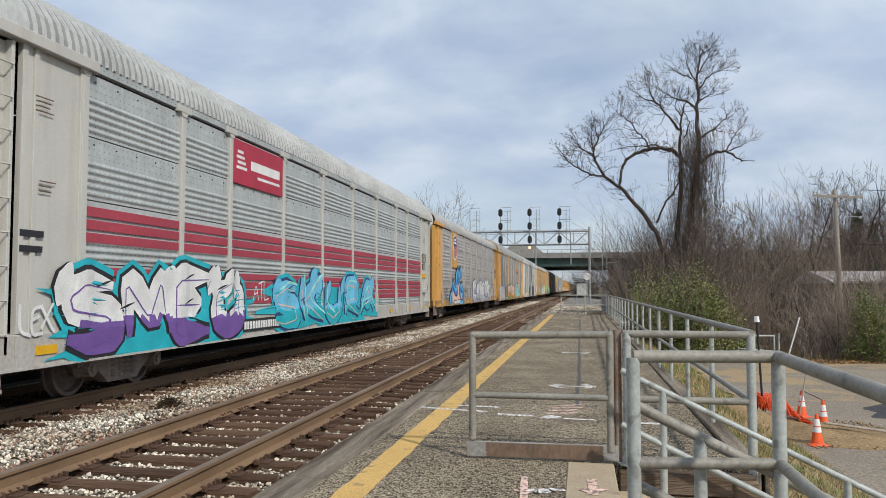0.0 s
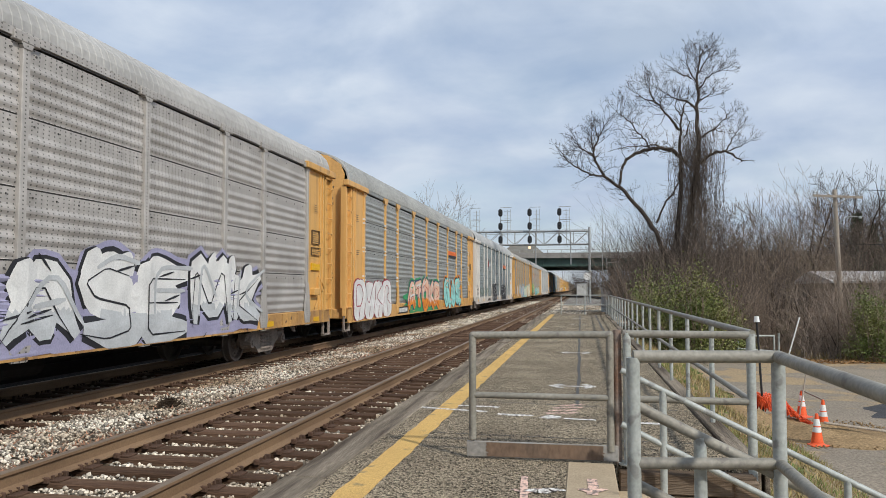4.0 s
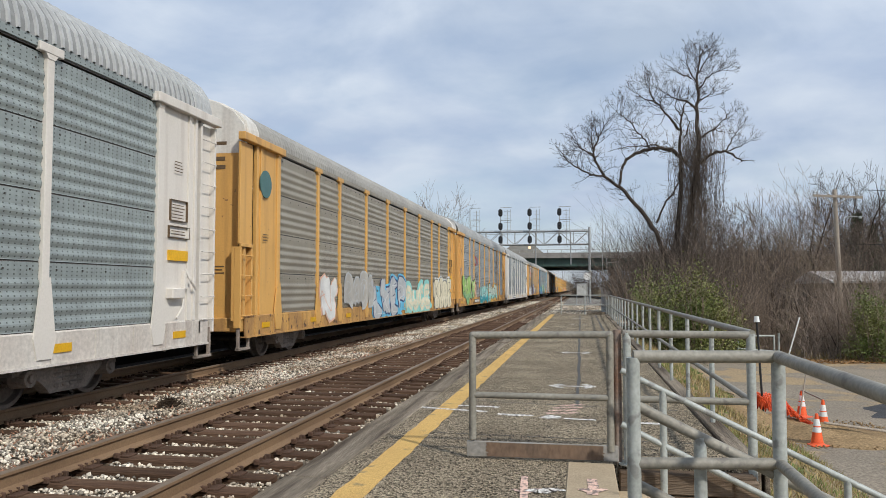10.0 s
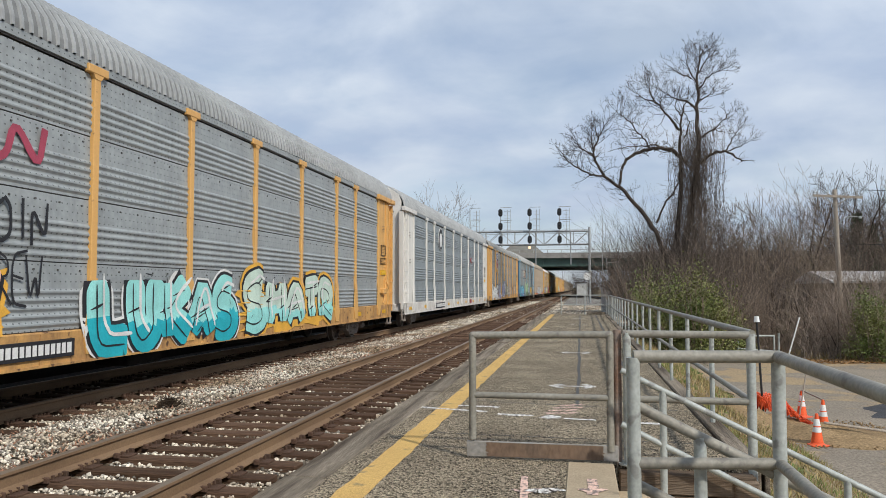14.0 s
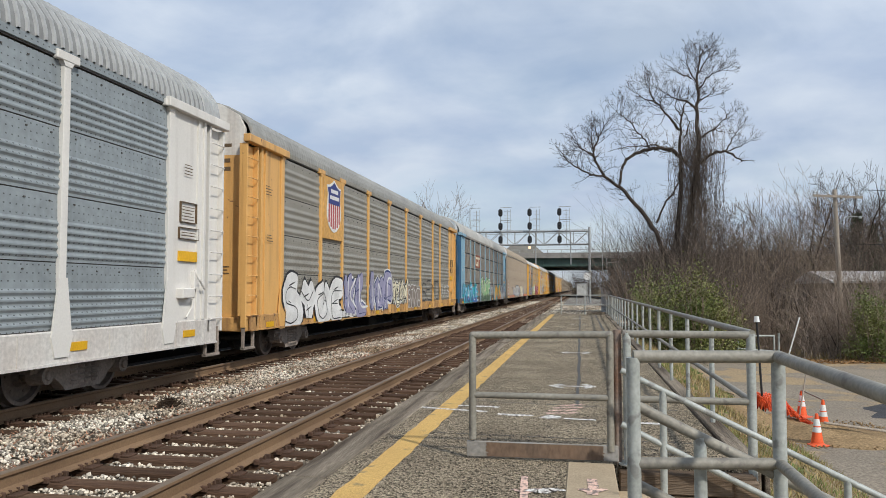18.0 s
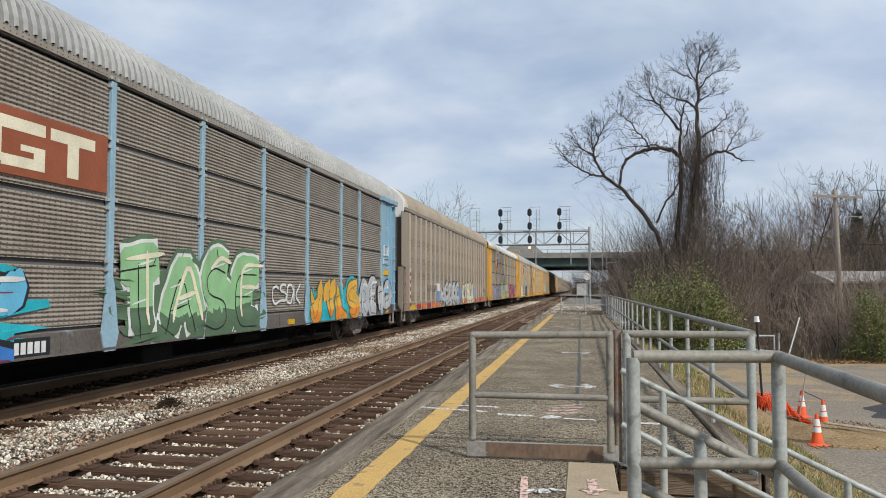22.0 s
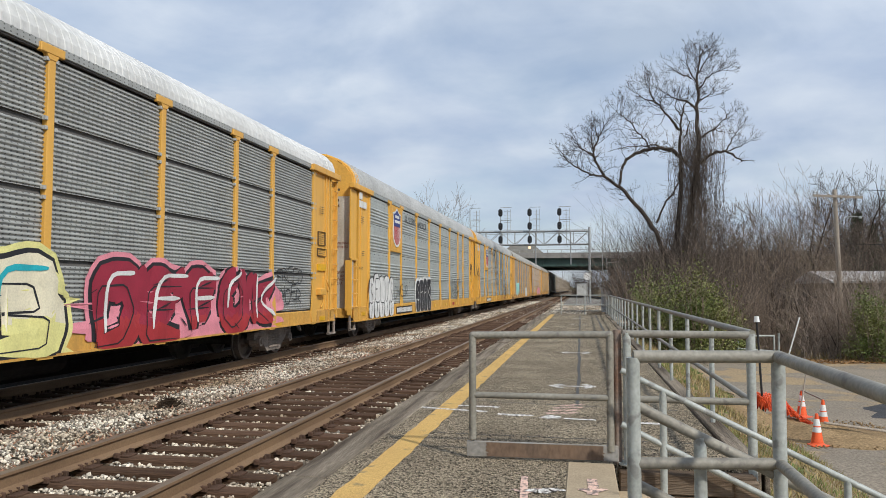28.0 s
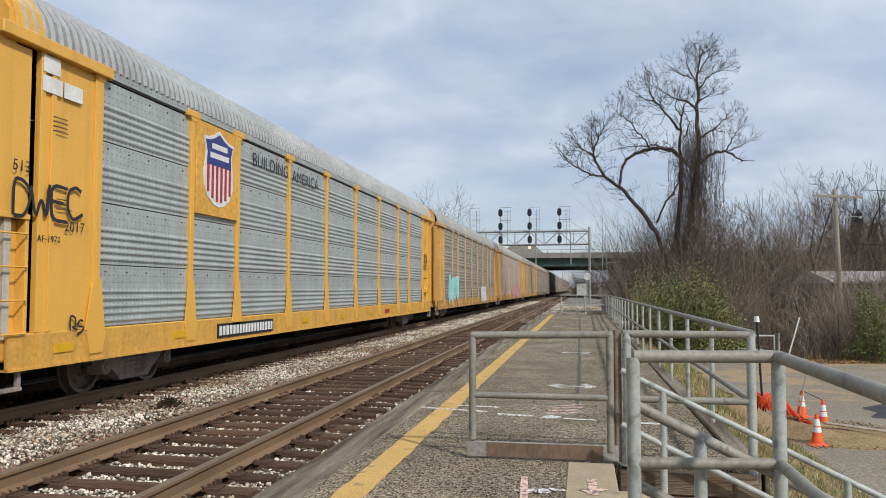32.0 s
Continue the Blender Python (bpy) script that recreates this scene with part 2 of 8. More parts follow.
PINKMARK = mat("pink_marking_paint", (0.78, 0.54, 0.44), (0.66, 0.46, 0.38), 0.9, scale=6, fine=80, grain=0.4, bump=0.3, spots=(0.25, 0.2, 0.18), spot_scale=25, spot_edge=0.5)
GALV = mat("galvanised_pipe", (0.435, 0.46, 0.44), (0.33, 0.35, 0.33), 0.6, metal=0.15, scale=5, fine=45, grain=0.2, bump=0.06, spots=(0.25, 0.255, 0.24), spot_scale=9, spot_edge=0.58)
DULLPIPE = mat("painted_pipe", (0.295, 0.28, 0.238), (0.22, 0.208, 0.176), 0.6, metal=0.1, scale=3, fine=40, grain=0.24, bump=0.08, spots=(0.18, 0.165, 0.145), spot_scale=12, spot_edge=0.6)
RUSTPIPE = mat("rusty_post", (0.23, 0.125, 0.08), (0.32, 0.29, 0.26), 0.7, metal=0.2, scale=4, fine=40, grain=0.3, bump=0.2)
KICK = mat("rusted_plate", (0.36, 0.35, 0.33), (0.27, 0.245, 0.21), 0.65, metal=0.2, scale=3, fine=30, grain=0.25, bump=0.1)
CONCRETE = mat("tan_concrete", (0.46, 0.37, 0.255), (0.38, 0.305, 0.21), 0.9, scale=2, fine=60, grain=0.2, bump=0.25, spots=(0.26, 0.21, 0.15), spot_scale=3, spot_edge=0.64)
GREYCONC = mat("grey_concrete", (0.30, 0.285, 0.265), (0.22, 0.21, 0.195), 0.9, scale=0.6, fine=20, grain=0.2, bump=0.2, streak=(0.2, 0.19, 0.18))
LOT = mat("worn_lot_asphalt", (0.295, 0.25, 0.195), (0.20, 0.172, 0.138), 0.95, scale=0.35, fine=18, grain=0.45, bump=0.6, spots=(0.36, 0.27, 0.165), spot_scale=0.35, spot_edge=0.5)
PATCH = mat("dark_patch", (0.075, 0.075, 0.08), (0.06, 0.06, 0.062), 0.9, scale=1, fine=30, grain=0.4, bump=0.4)
DIRT = mat("loose_dirt", (0.32, 0.225, 0.125), (0.24, 0.165, 0.09), 0.95, scale=1.2, fine=16, grain=0.45, bump=0.9)
GRASS = mat("grass_blades", (0.15, 0.22, 0.055), (0.33, 0.27, 0.12), 0.8, scale=0.6, fine=8, grain=0.3, bump=0, island=0.35)
STRAW = mat("dry_grass_blades", (0.40, 0.31, 0.16), (0.30, 0.22, 0.11), 0.85, scale=0.6, fine=8, grain=0.3, bump=0, island=0.35)
ORANGE = mat("orange_plastic", (0.85, 0.13, 0.035), (0.72, 0.10, 0.03), 0.5, scale=4, fine=30, grain=0.15, bump=0.05)
WHITEPL = paint("white_sleeve", (0.78, 0.78, 0.76), 0.4)
BLACKP = mat("black_paint", (0.025, 0.025, 0.027), rough=0.5, fine=40, grain=0.2, bump=0.05)
# even near-black; on the wall beyond the far track it stands for shade
DARK = mat("near_black", (0.018, 0.017, 0.016), rough=0.9, fine=10)
BARK = mat("bark", (0.088, 0.07, 0.058), (0.055, 0.044, 0.037), 0.95, scale=1.5, fine=12, grain=0.4, bump=0.8, stretch=(3, 3, 0.6))
TWIG = mat("twigs", (0.165, 0.134, 0.112), (0.10, 0.081, 0.068), 0.95, scale=0.4, fine=8, grain=0.3, bump=0)
PALETWIG = mat("pale_twigs", (0.275, 0.215, 0.168), (0.16, 0.122, 0.096), 0.95, scale=0.15, fine=6, grain=0.3, bump=0, island=0.3)
GREYTWIG = mat("grey_twigs", (0.40, 0.325, 0.265), (0.25, 0.20, 0.165), 0.95, scale=0.15, fine=6, grain=0.3, bump=0, island=0.35)
DARKTWIG = mat("dark_twigs", (0.085, 0.07, 0.06), (0.055, 0.045, 0.039), 0.95, scale=0.4, fine=8, grain=0.3, bump=0)
RUSTTWIG = mat("rusty_twigs", (0.25, 0.19, 0.145), (0.155, 0.115, 0.09), 0.95, scale=0.3, fine=6, grain=0.3, bump=0, island=0.3)
IVY = mat("ivy_leaves", (0.035, 0.06, 0.022), (0.05, 0.075, 0.03), 0.6, scale=0.6, fine=6, grain=0.3, bump=0, island=0.4)
LEAF = mat("shrub_leaves", (0.125, 0.165, 0.04), (0.19, 0.18, 0.06), 0.6, scale=0.6, fine=6, grain=0.3, bump=0, island=0.45)
POLEWOOD = mat("pole_wood", (0.40, 0.35, 0.29), (0.30, 0.255, 0.21), 0.9, scale=1, fine=16, grain=0.3, bump=0.4, stretch=(5, 5, 0.4))
STEEL = mat("gantry_steel", (0.40, 0.41, 0.41), (0.30, 0.31, 0.31), 0.5, metal=0.3, scale=1, fine=10, grain=0.2, bump=0.05)
GREENSTEEL = mat("green_girder", (0.055, 0.10, 0.085), (0.04, 0.075, 0.065), 0.6, scale=0.3, fine=4, grain=0.2, bump=0.05)
LAMPGLOW = bpy.data.materials.new("signal_glow")
LAMPGLOW.use_nodes = True
LAMPGLOW.node_tree.nodes["Principled BSDF"].inputs["Emission Color"].default_value = (1.0, 0.55, 0.08, 1)
LAMPGLOW.node_tree.nodes["Principled BSDF"].inputs["Emission Strength"].default_value = 0.75


# ---- ground ----
def ground_z(x, y):
    slope = min(max((x - 1.75) / 2.6, 0.0), 1.0)
    z = -0.42 - 1.23 * slope
    if y > 43:
        z = lerp(z, lerp(-0.42, -1.2, slope), min((y - 43) / 25, 1))
    # bank behind the train, unseen, added to keep sky light from under it
    if x < -11.9:
        z = -0.42 + 4.6 * min((-11.9 - x) / 5, 1.0)
    if x > 14:
        z += 3.4 * min((x - 14) / 40, 1.0) ** 1.3 * min(max((y - 36) / 30, 0), 1)
    if 1.8 < x:
        z += 0.05 * noise.noise(Vector((x * 0.9, y * 0.9, 0)))
    return z


def ground():
    b = Build()
    xs = [-4000, -900, -300, -120, -60, -30, -21, -16.9, -14.4, -11.9, -10, 1.2, 1.75, 2.1, 2.5, 2.9, 3.3, 3.8, 4.4, 5.2, 6.5, 8, 10, 12, 14, 17, 21, 26, 34, 44, 60, 90, 150, 300, 900, 4000]
    ys = [-4000, -600, -120, -40, -12] + [i * 1.0 for i in range(0, 46)] + [48, 52, 56, 60, 66, 74, 84, 100, 130, 180, 260, 400, 700, 1500, 4500]
    vs = [(x, y, ground_z(x, y)) for y in ys for x in xs]
    w = len(xs)
    fs = [(j * w + i, j * w + i + 1, (j + 1) * w + i + 1, (j + 1) * w + i) for j in range(len(ys) - 1) for i in range(w - 1)]
    b.add(vs, fs)
    tagged(part("ground", b, EARTH, None, smooth=True), "brown earth with thin patchy grass", "ground", kind="structure")


def ballast_bed():
    """Stone bed under both tracks, crowned between them, falling off to either side."""
    b = Build()
    prof = [(-12.6, -0.75), (-12.2, -0.62), (-11.2, -0.30), (-10.6, -0.24), (-9.6, -0.26), (-8.5, -0.27), (-7.3, -0.25), (-6.6, -0.20), (-6.1, -0.17), (-5.6, -0.23), (-5.2, -0.27), (-4.3, -0.27), (-3.3, -0.27), (-2.6, -0.28), (-2.26, -0.34), (-2.1, -0.60)]
    ys = [-60, -20] + [i * 0.5 for i in range(0, 90)] + [46, 50, 56, 64, 76, 100, 150, 250, 500, 1200]
    vs = []
    for y in ys:
        for x, z in prof:
            vs.append((x, y, z + (0.035 * noise.noise(Vector((x * 2, y * 2, 3))) if y < 60 else 0)))
    w = len(prof)
    b.add(vs, [(j * w + i, j * w + i + 1, (j + 1) * w + i + 1, (j + 1) * w + i) for j in range(len(ys) - 1) for i in range(w - 1)])
    tagged(part("ballast_bed", b, BALLAST, None, smooth=True), "grey crushed stone track bed", "ballast", kind="structure")


def under_train_shade():
    """Near-black bed: the shade under the passing cars, put into its colour."""
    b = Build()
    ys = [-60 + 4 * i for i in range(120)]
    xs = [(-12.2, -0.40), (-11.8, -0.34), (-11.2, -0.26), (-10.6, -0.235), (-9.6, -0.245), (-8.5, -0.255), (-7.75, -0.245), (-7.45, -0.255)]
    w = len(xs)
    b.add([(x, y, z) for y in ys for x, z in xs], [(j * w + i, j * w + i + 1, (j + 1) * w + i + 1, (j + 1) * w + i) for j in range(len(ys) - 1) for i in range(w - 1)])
    bed_shade = mat("shade_black_ballast", (0.014, 0.012, 0.010), (0.010, 0.008, 0.007), 0.9, scale=1, fine=20, grain=0.4, bump=0.7, speckle=(17, 0.7))
    tagged(part("oily_bed", b, bed_shade, None), "near-black stone bed, shade under the train painted in", "ballast", kind="structure")


def added_wall():
    """Low black timber wall below the bank, added to darken the gap under cars."""
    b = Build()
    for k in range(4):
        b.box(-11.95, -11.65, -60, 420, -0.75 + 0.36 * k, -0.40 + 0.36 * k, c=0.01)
    tagged(part("wall_far", b, DARK, None), "added low black wall that darkens the gap under the train", "wall", kind="structure")


def gravel_yard():
    """Grey stone spread beyond the platform's end."""
    b = Build()
    xs, ys = [-2.6, -1.5, -0.5, 0.5, 1.5, 3.0, 5.0], [43.7 + 2 * i for i in range(14)] + [80, 100, 130, 160, 220]
    w = len(xs)
    b.add([(x, y, -0.30 + 0.06 * noise.noise(Vector((x, y, 5))) - (0.25 if x > 2 else 0)) for y in ys for x in xs], [(j * w + i, j * w + i + 1, (j + 1) * w + i + 1, (j + 1) * w + i) for j in range(len(ys) - 1) for i in range(w - 1)])
    tagged(part("gravel_yard", b, mat("yard_gravel", (0.25, 0.235, 0.21), (0.17, 0.155, 0.135), 0.95, scale=0.5, fine=12, grain=0.4, bump=0.6, speckle=(12, 0.8)), None, smooth=True), "grey gravel beyond the platform's end", "gravel", kind="structure")


def stone_cloud(name, count, area, size, material, seed, lift=None, label="", skip=None):
    """Broken stones scattered in one mesh."""
    rng = np.random.default_rng(seed)
    t = (1 + 5 ** 0.5) / 2
    ico = np.array([(-1, t, 0), (1, t, 0), (-1, -t, 0), (1, -t, 0), (0, -1, t), (0, 1, t), (0, -1, -t), (0, 1, -t), (t, 0, -1), (t, 0, 1), (-t, 0, -1), (-t, 0, 1)], float) / 1.9
    tri = np.array([(0, 11, 5), (0, 5, 1), (0, 1, 7), (0, 7, 10), (0, 10, 11), (1, 5, 9), (5, 11, 4), (11, 10, 2), (10, 7, 6), (7, 1, 8), (3, 9, 4), (3, 4, 2), (3, 2, 6), (3, 6, 8), (3, 8, 9), (4, 9, 5), (2, 4, 11), (6, 2, 10), (8, 6, 7), (9, 8, 1)])
    x = rng.uniform(area[0], area[1], count)
    u = rng.uniform(0, 1, count)
    y = area[2] + (area[3] - area[2]) * u ** 1.35
    keep = np.ones(count, bool) if skip is None else ~skip(x, y)
    x, y = x[keep], y[keep]
    k = len(x)
    z = lift(x, y) + rng.uniform(-0.012, 0.022, k)
    s = rng.uniform(size[0], size[1], k) * (1 + 0.012 * y)
    shape = rng.uniform(0.45, 1.35, (k, 12, 1)) * ico[None] * rng.uniform(0.6, 1.15, (k, 1, 3))
    a = rng.uniform(0, 6.28, k)
    c, sn = np.cos(a)[:, None], np.sin(a)[:, None]
    px, py = shape[..., 0] * c - shape[..., 1] * sn, shape[..., 0] * sn + shape[..., 1] * c
    v = np.stack([px * s[:, None] + x[:, None], py * s[:, None] + y[:, None], shape[..., 2] * s[:, None] * 0.8 + z[:, None]], -1).reshape(-1, 3)
    f = (tri[None] + 12 * np.arange(k)[:, None, None]).reshape(-1, 3)
    me = bpy.data.meshes.new(name)
    me.vertices.add(len(v))
    me.vertices.foreach_set("co", v.ravel())
    me.loops.add(f.size)
    me.loops.foreach_set("vertex_index", f.ravel().astype(np.int32))
    me.polygons.add(len(f))
    me.polygons.foreach_set("loop_start", np.arange(0, f.size, 3, dtype=np.int32))
    me.update(calc_edges=True)
    return tagged(put(name, me, material), label, "stones", kind="stuff")


TIE_PITCH = 0.53
NEAR_RAILS, FAR_RAILS = (-5.085, -3.465), (-9.345, -7.735)     # rail centre lines


def rail_profile(x):
    """Foot, web and head of a rail, closed outline in x and z."""
    half = [(0.072, -0.185), (0.072, -0.172), (0.03, -0.155), (0.011, -0.14), (0.011, -0.06), (0.018, -0.045), (0.037, -0.035), (0.037, -0.008), (0.030, 0.0)]
    return [(x + a, z) for a, z in half] + [(x - a, z) for a, z in reversed(half)]


def track(rails, label, tie_count, joined_to, seed):
    rng = random.Random(seed)
    t = thing("railway_track", label, "railway track")
    mid, half = sum(rails) / 2, (rails[1] - rails[0]) / 2
    for x in rails:
        b = Build()
        out = rail_profile(0)
        n = len(out)
        b.add([(p[0], -60, p[1]) for p in out] + [(p[0], 1300, p[1]) for p in out], [(i, (i + 1) % n, n + (i + 1) % n, n + i) for i in range(n)])
        b.m[8] = 1
        b.m[7] = b.m[9] = 1
        part("rail", b, [RAIL, RAILHEAD], t, m=pose(x, 0, 0))

    def tie_mesh(b):
        b.box(-half - 0.5, half + 0.5, -0.115, 0.115, -0.37, -0.205, c=0.012)
    ties = [cached(("tie", round(half, 3)), tie_mesh)]

    def plate_mesh(b):
        b.box(-0.19, 0.19, -0.09, 0.09, -0.206, -0.186, c=0.004)
        for sx in (-1, 1):
            for sy in (-0.05, 0.05):
                b.box(sx * 0.092 - 0.014, sx * 0.092 + 0.014, sy - 0.012, sy + 0.012, -0.19, -0.148, c=0.004)
            for sy in (-0.135, 0.135):
                b.box(sx * 0.085 - 0.03, sx * 0.085 + 0.03, sy - 0.02, sy + 0.02, -0.205, -0.15, c=0.006)
    plates = cached(("tie_plate",), plate_mesh)
    y = 3.0
    for i in range(tie_count):
        o = put("tie", ties[0], TIE, t, pose(mid + rng.uniform(-0.05, 0.05), y + rng.uniform(-0.03, 0.03), rng.uniform(-0.012, 0.008), 0, 0, rng.uniform(-1.2, 1.2)))
        if i < 75:
            for x in rails:
                put("tie_plate", plates, PLATE, o, pose(x - mid, 0, 0.001))
        y += TIE_PITCH
    b = Build()
    while y < joined_to:
        b.box(mid - half - 0.5, mid + half + 0.5, y - 0.115, y + 0.115, -0.37, -0.205)
        y += TIE_PITCH
    far = part("far_ties", b, TIE, t)
    far["kind"] = "stuff"
    return t


def bed_lift(x, y):
    return np.interp(x, [-9.6, -8.5, -7.3, -6.6, -6.1, -5.6, -5.2, -4.3, -3.3, -2.6], [-0.25, -0.26, -0.24, -0.19, -0.155, -0.22, -0.255, -0.26, -0.255, -0.27])


# ---- platform ----
def platform():
    b = Build()
    b.box(-2.03, 1.24, 6.5, 43.6, -0.5, 0.2)
    b.box(-2.03, 0.02, -14, 6.5, -0.5, 0.2)
    tagged(part("platform", b, ASPHALT, None), "worn grey asphalt station platform", "platform", kind="structure")
    b = Build()
    b.box(0.02, 1.04, -14, 4.3, -0.5, 0.2)
    tagged(part("platform_side", b, ASPHALT, None), "worn grey asphalt beside the camera", "platform", kind="structure")
    # edge timbers along the track and along the outer side
    rng = random.Random(4)
    edge = thing("platform_edge", "weathered grey timber beams along the platform edge", "platform edge")
    y = -14.0
    while y < 43.4:
        n = min(4.9, 43.5 - y)
        b = Build()
        b.box(-0.165, 0.165, 0, n - 0.02, -0.6, 0.0, c=0.02)
        part("timber", b, OLDTIMBER, edge, m=pose(-2.075 + rng.uniform(-0.015, 0.015), y, 0.216 + rng.uniform(-0.006, 0.008)))
        y += n
    side = thing("platform_curb", "dark weathered timber curb along the railing", "platform edge")
    y = 6.7
    while y < 43.4:
        n = min(5.5, 43.5 - y)
        b = Build()
        b.box(-0.09, 0.09, 0, n - 0.02, -0.28, 0.03, c=0.015)
        part("timber", b, OLDTIMBER, side, m=pose(1.19 + 0.15, y, 0.2 + rng.uniform(-0.01, 0.006)))
        b = Build()
        b.box(-0.022, 0.022, 0, n - 0.01, -0.34, 0.0, c=0.006)
        part("board", b, OLDTIMBER, side, m=pose(1.475, y, 0.17))
        y += n
    # worn painted safety line
    b = Build()
    ys = [-6 + 0.12 * i for i in range(0, 412)]
    l, r = [], []
    for y in ys:
        l.append((-1.71 + 0.018 * noise.noise(Vector((0, y * 3.1, 0))) + 0.008 * noise.noise(Vector((0, y * 17, 0))), y, 0.204))
        r.append((-1.485 + 0.022 * noise.noise(Vector((5, y * 3.1, 0))) + 0.008 * noise.noise(Vector((5, y * 17, 0))), y, 0.204))
    n = len(ys)
    b.add(l + r, [(i, n + i, n + i + 1, i + 1) for i in range(n - 1)])
    tagged(part("safety_line", b, YELLOWLINE, None), "worn yellow painted line along the platform", "line marking", kind="structure")


def ribbon(b, pts, width, z, seed=0, slot=0):
    """A flat painted stroke on the platform along points of x and y."""
    rng = random.Random(seed)
    left, right = [], []
    for i, p in enumerate(pts):
        q0, q1 = pts[max(i - 1, 0)], pts[min(i + 1, len(pts) - 1)]
        d = Vector((q1[0] - q0[0], q1[1] - q0[1]))
        d.normalize()
        w = width / 2 * rng.uniform(0.7, 1.25)
        left.append((p[0] - d.y * w, p[1] + d.x * w, z))
        right.append((p[0] + d.y * w, p[1] - d.x * w, z))
    n = len(pts)
    b.add(left + right, [(i, n + i, n + i + 1, i + 1) for i in range(n - 1)], slot)


def steps_between(a, c, k, wob=0.0, seed=0):
    rng = random.Random(seed)
    return [(lerp(a[0], c[0], i / k) + rng.uniform(-wob, wob), lerp(a[1], c[1], i / k) + rng.uniform(-wob, wob)) for i in range(k + 1)]


def platform_marks():
    z = 0.205
    for i, (a, c, w) in enumerate((((-1.95, 9.15), (-1.1, 8.95), 0.09), ((-0.95, 8.8), (-0.55, 8.75), 0.10), ((-0.45, 8.72), (-0.25, 8.7), 0.2), ((-0.2, 8.62), (0.15, 8.58), 0.08), ((0.28, 8.52), (0.85, 8.45), 0.13), ((-1.5, 9.35), (-1.0, 9.3), 0.08))):
        b = Build()
        ribbon(b, steps_between(a, c, max(2, int((c[0] - a[0]) / (w * 1.2))), 0.012, i), w, z + 0.0004 * i, i)
        tagged(part("survey_dash", b, CHALK, None), "smeared white spray-paint survey dash", "ground marking", "survey dashes")
    for i, y in enumerate((11.5, 17.5, 25.0, 31.5, 37.5)):
        b = Build()
        ribbon(b, steps_between((-0.42, y), (0.12, y - 0.03), 12, 0.012, i), 0.085, z, i)
        ribbon(b, [(-0.30, y + 0.22), (-0.44, y), (-0.30, y - 0.22)], 0.09, z + 0.0006, i)
        ribbon(b, [(0.02, y + 0.22), (0.16, y - 0.03), (0.02, y - 0.24)], 0.09, z + 0.0012, i)
        tagged(part("survey_arrow", b, CHALK, None), "white sprayed double-headed survey arrow", "ground marking", "survey arrows")
    b = Build()
    for k in range(4):
        ribbon(b, steps_between((-0.42 + 0.05 * k, 8.95 + 0.2 * k), (-0.05 + 0.02 * k, 9.05 + 0.22 * k), 8, 0.02, 30 + k), 0.085, z + 0.0004 * k, k)
    tagged(part("survey_scribble", b, PINKMARK, None), "pale pink sprayed survey scribble", "ground marking")
    b = Build()
    ribbon(b, [(-0.44, 5.95), (-0.42, 5.6), (-0.4, 5.3)], 0.06, z, 3)
    ribbon(b, [(-0.5, 5.55), (-0.4, 5.45), (-0.3, 5.6)], 0.05, z + 0.0005, 4)
    tagged(part("survey_arrow", b, PINKMARK, None), "pink sprayed arrow on the asphalt", "ground marking")
    b = Build()
    ribbon(b, steps_between((-0.36, 5.5), (-0.14, 5.62), 8, 0.02, 9), 0.1, z + 0.001, 5)
    tagged(part("survey_dash", b, CHALK, None), "smeared white spray-paint survey dash", "ground marking", "survey dashes")
    b = Build()
    ribbon(b, [(0.06, 5.9), (0.07, 5.7), (0.06, 5.45)], 0.07, z + 0.012, 5)
    ribbon(b, [(-0.02, 5.6), (0.06, 5.5), (0.15, 5.62)], 0.06, z + 0.0125, 6)
    tagged(part("survey_arrow", b, PINKMARK, None), "faded pink sprayed arrow on concrete", "ground marking")
    cracks = [((-2.0, 9.9), (1.2, 9.4), 0.03), ((-0.06, 9.6), (-0.1, 43), 0.05), ((0.75, 12), (0.72, 43), 0.06), ((-2.0, 26), (1.2, 25.8), 0.04), ((-1.9, 7.6), (1.2, 7.45), 0.018)]
    for i, (a, c, w) in enumerate(cracks):
        b = Build()
        ribbon(b, steps_between(a, c, 40, 0.012, 50 + i), w, 0.2025 + 0.0003 * i, 50 + i)
        tagged(part("crack_seal", b, SEAL, None), "dark sealed crack in the asphalt", "crack", kind="structure")


TOP, MIDRAIL, PIPE = 1.27, 0.73, 0.031


def pipe_part(name, pts, r, parent, material, n=12, label=""):
    b = Build()
    b.path(pts, r, n)
    return part(name, b, material, parent, label, smooth=True)


def collar(name, p, parent, material):
    b = Build()
    b.tube((p[0], p[1], p[2]), (p[0], p[1], p[2] + 0.012), 0.075, 0.075, 12)
    for i in range(4):
        a = i * math.pi / 2 + 0.78
        b.tube((p[0] + 0.055 * math.cos(a), p[1] + 0.055 * math.sin(a), p[2] + 0.01), (p[0] + 0.055 * math.cos(a), p[1] + 0.055 * math.sin(a), p[2] + 0.026), 0.009, 0.009, 6)
    part(name, b, material, parent)


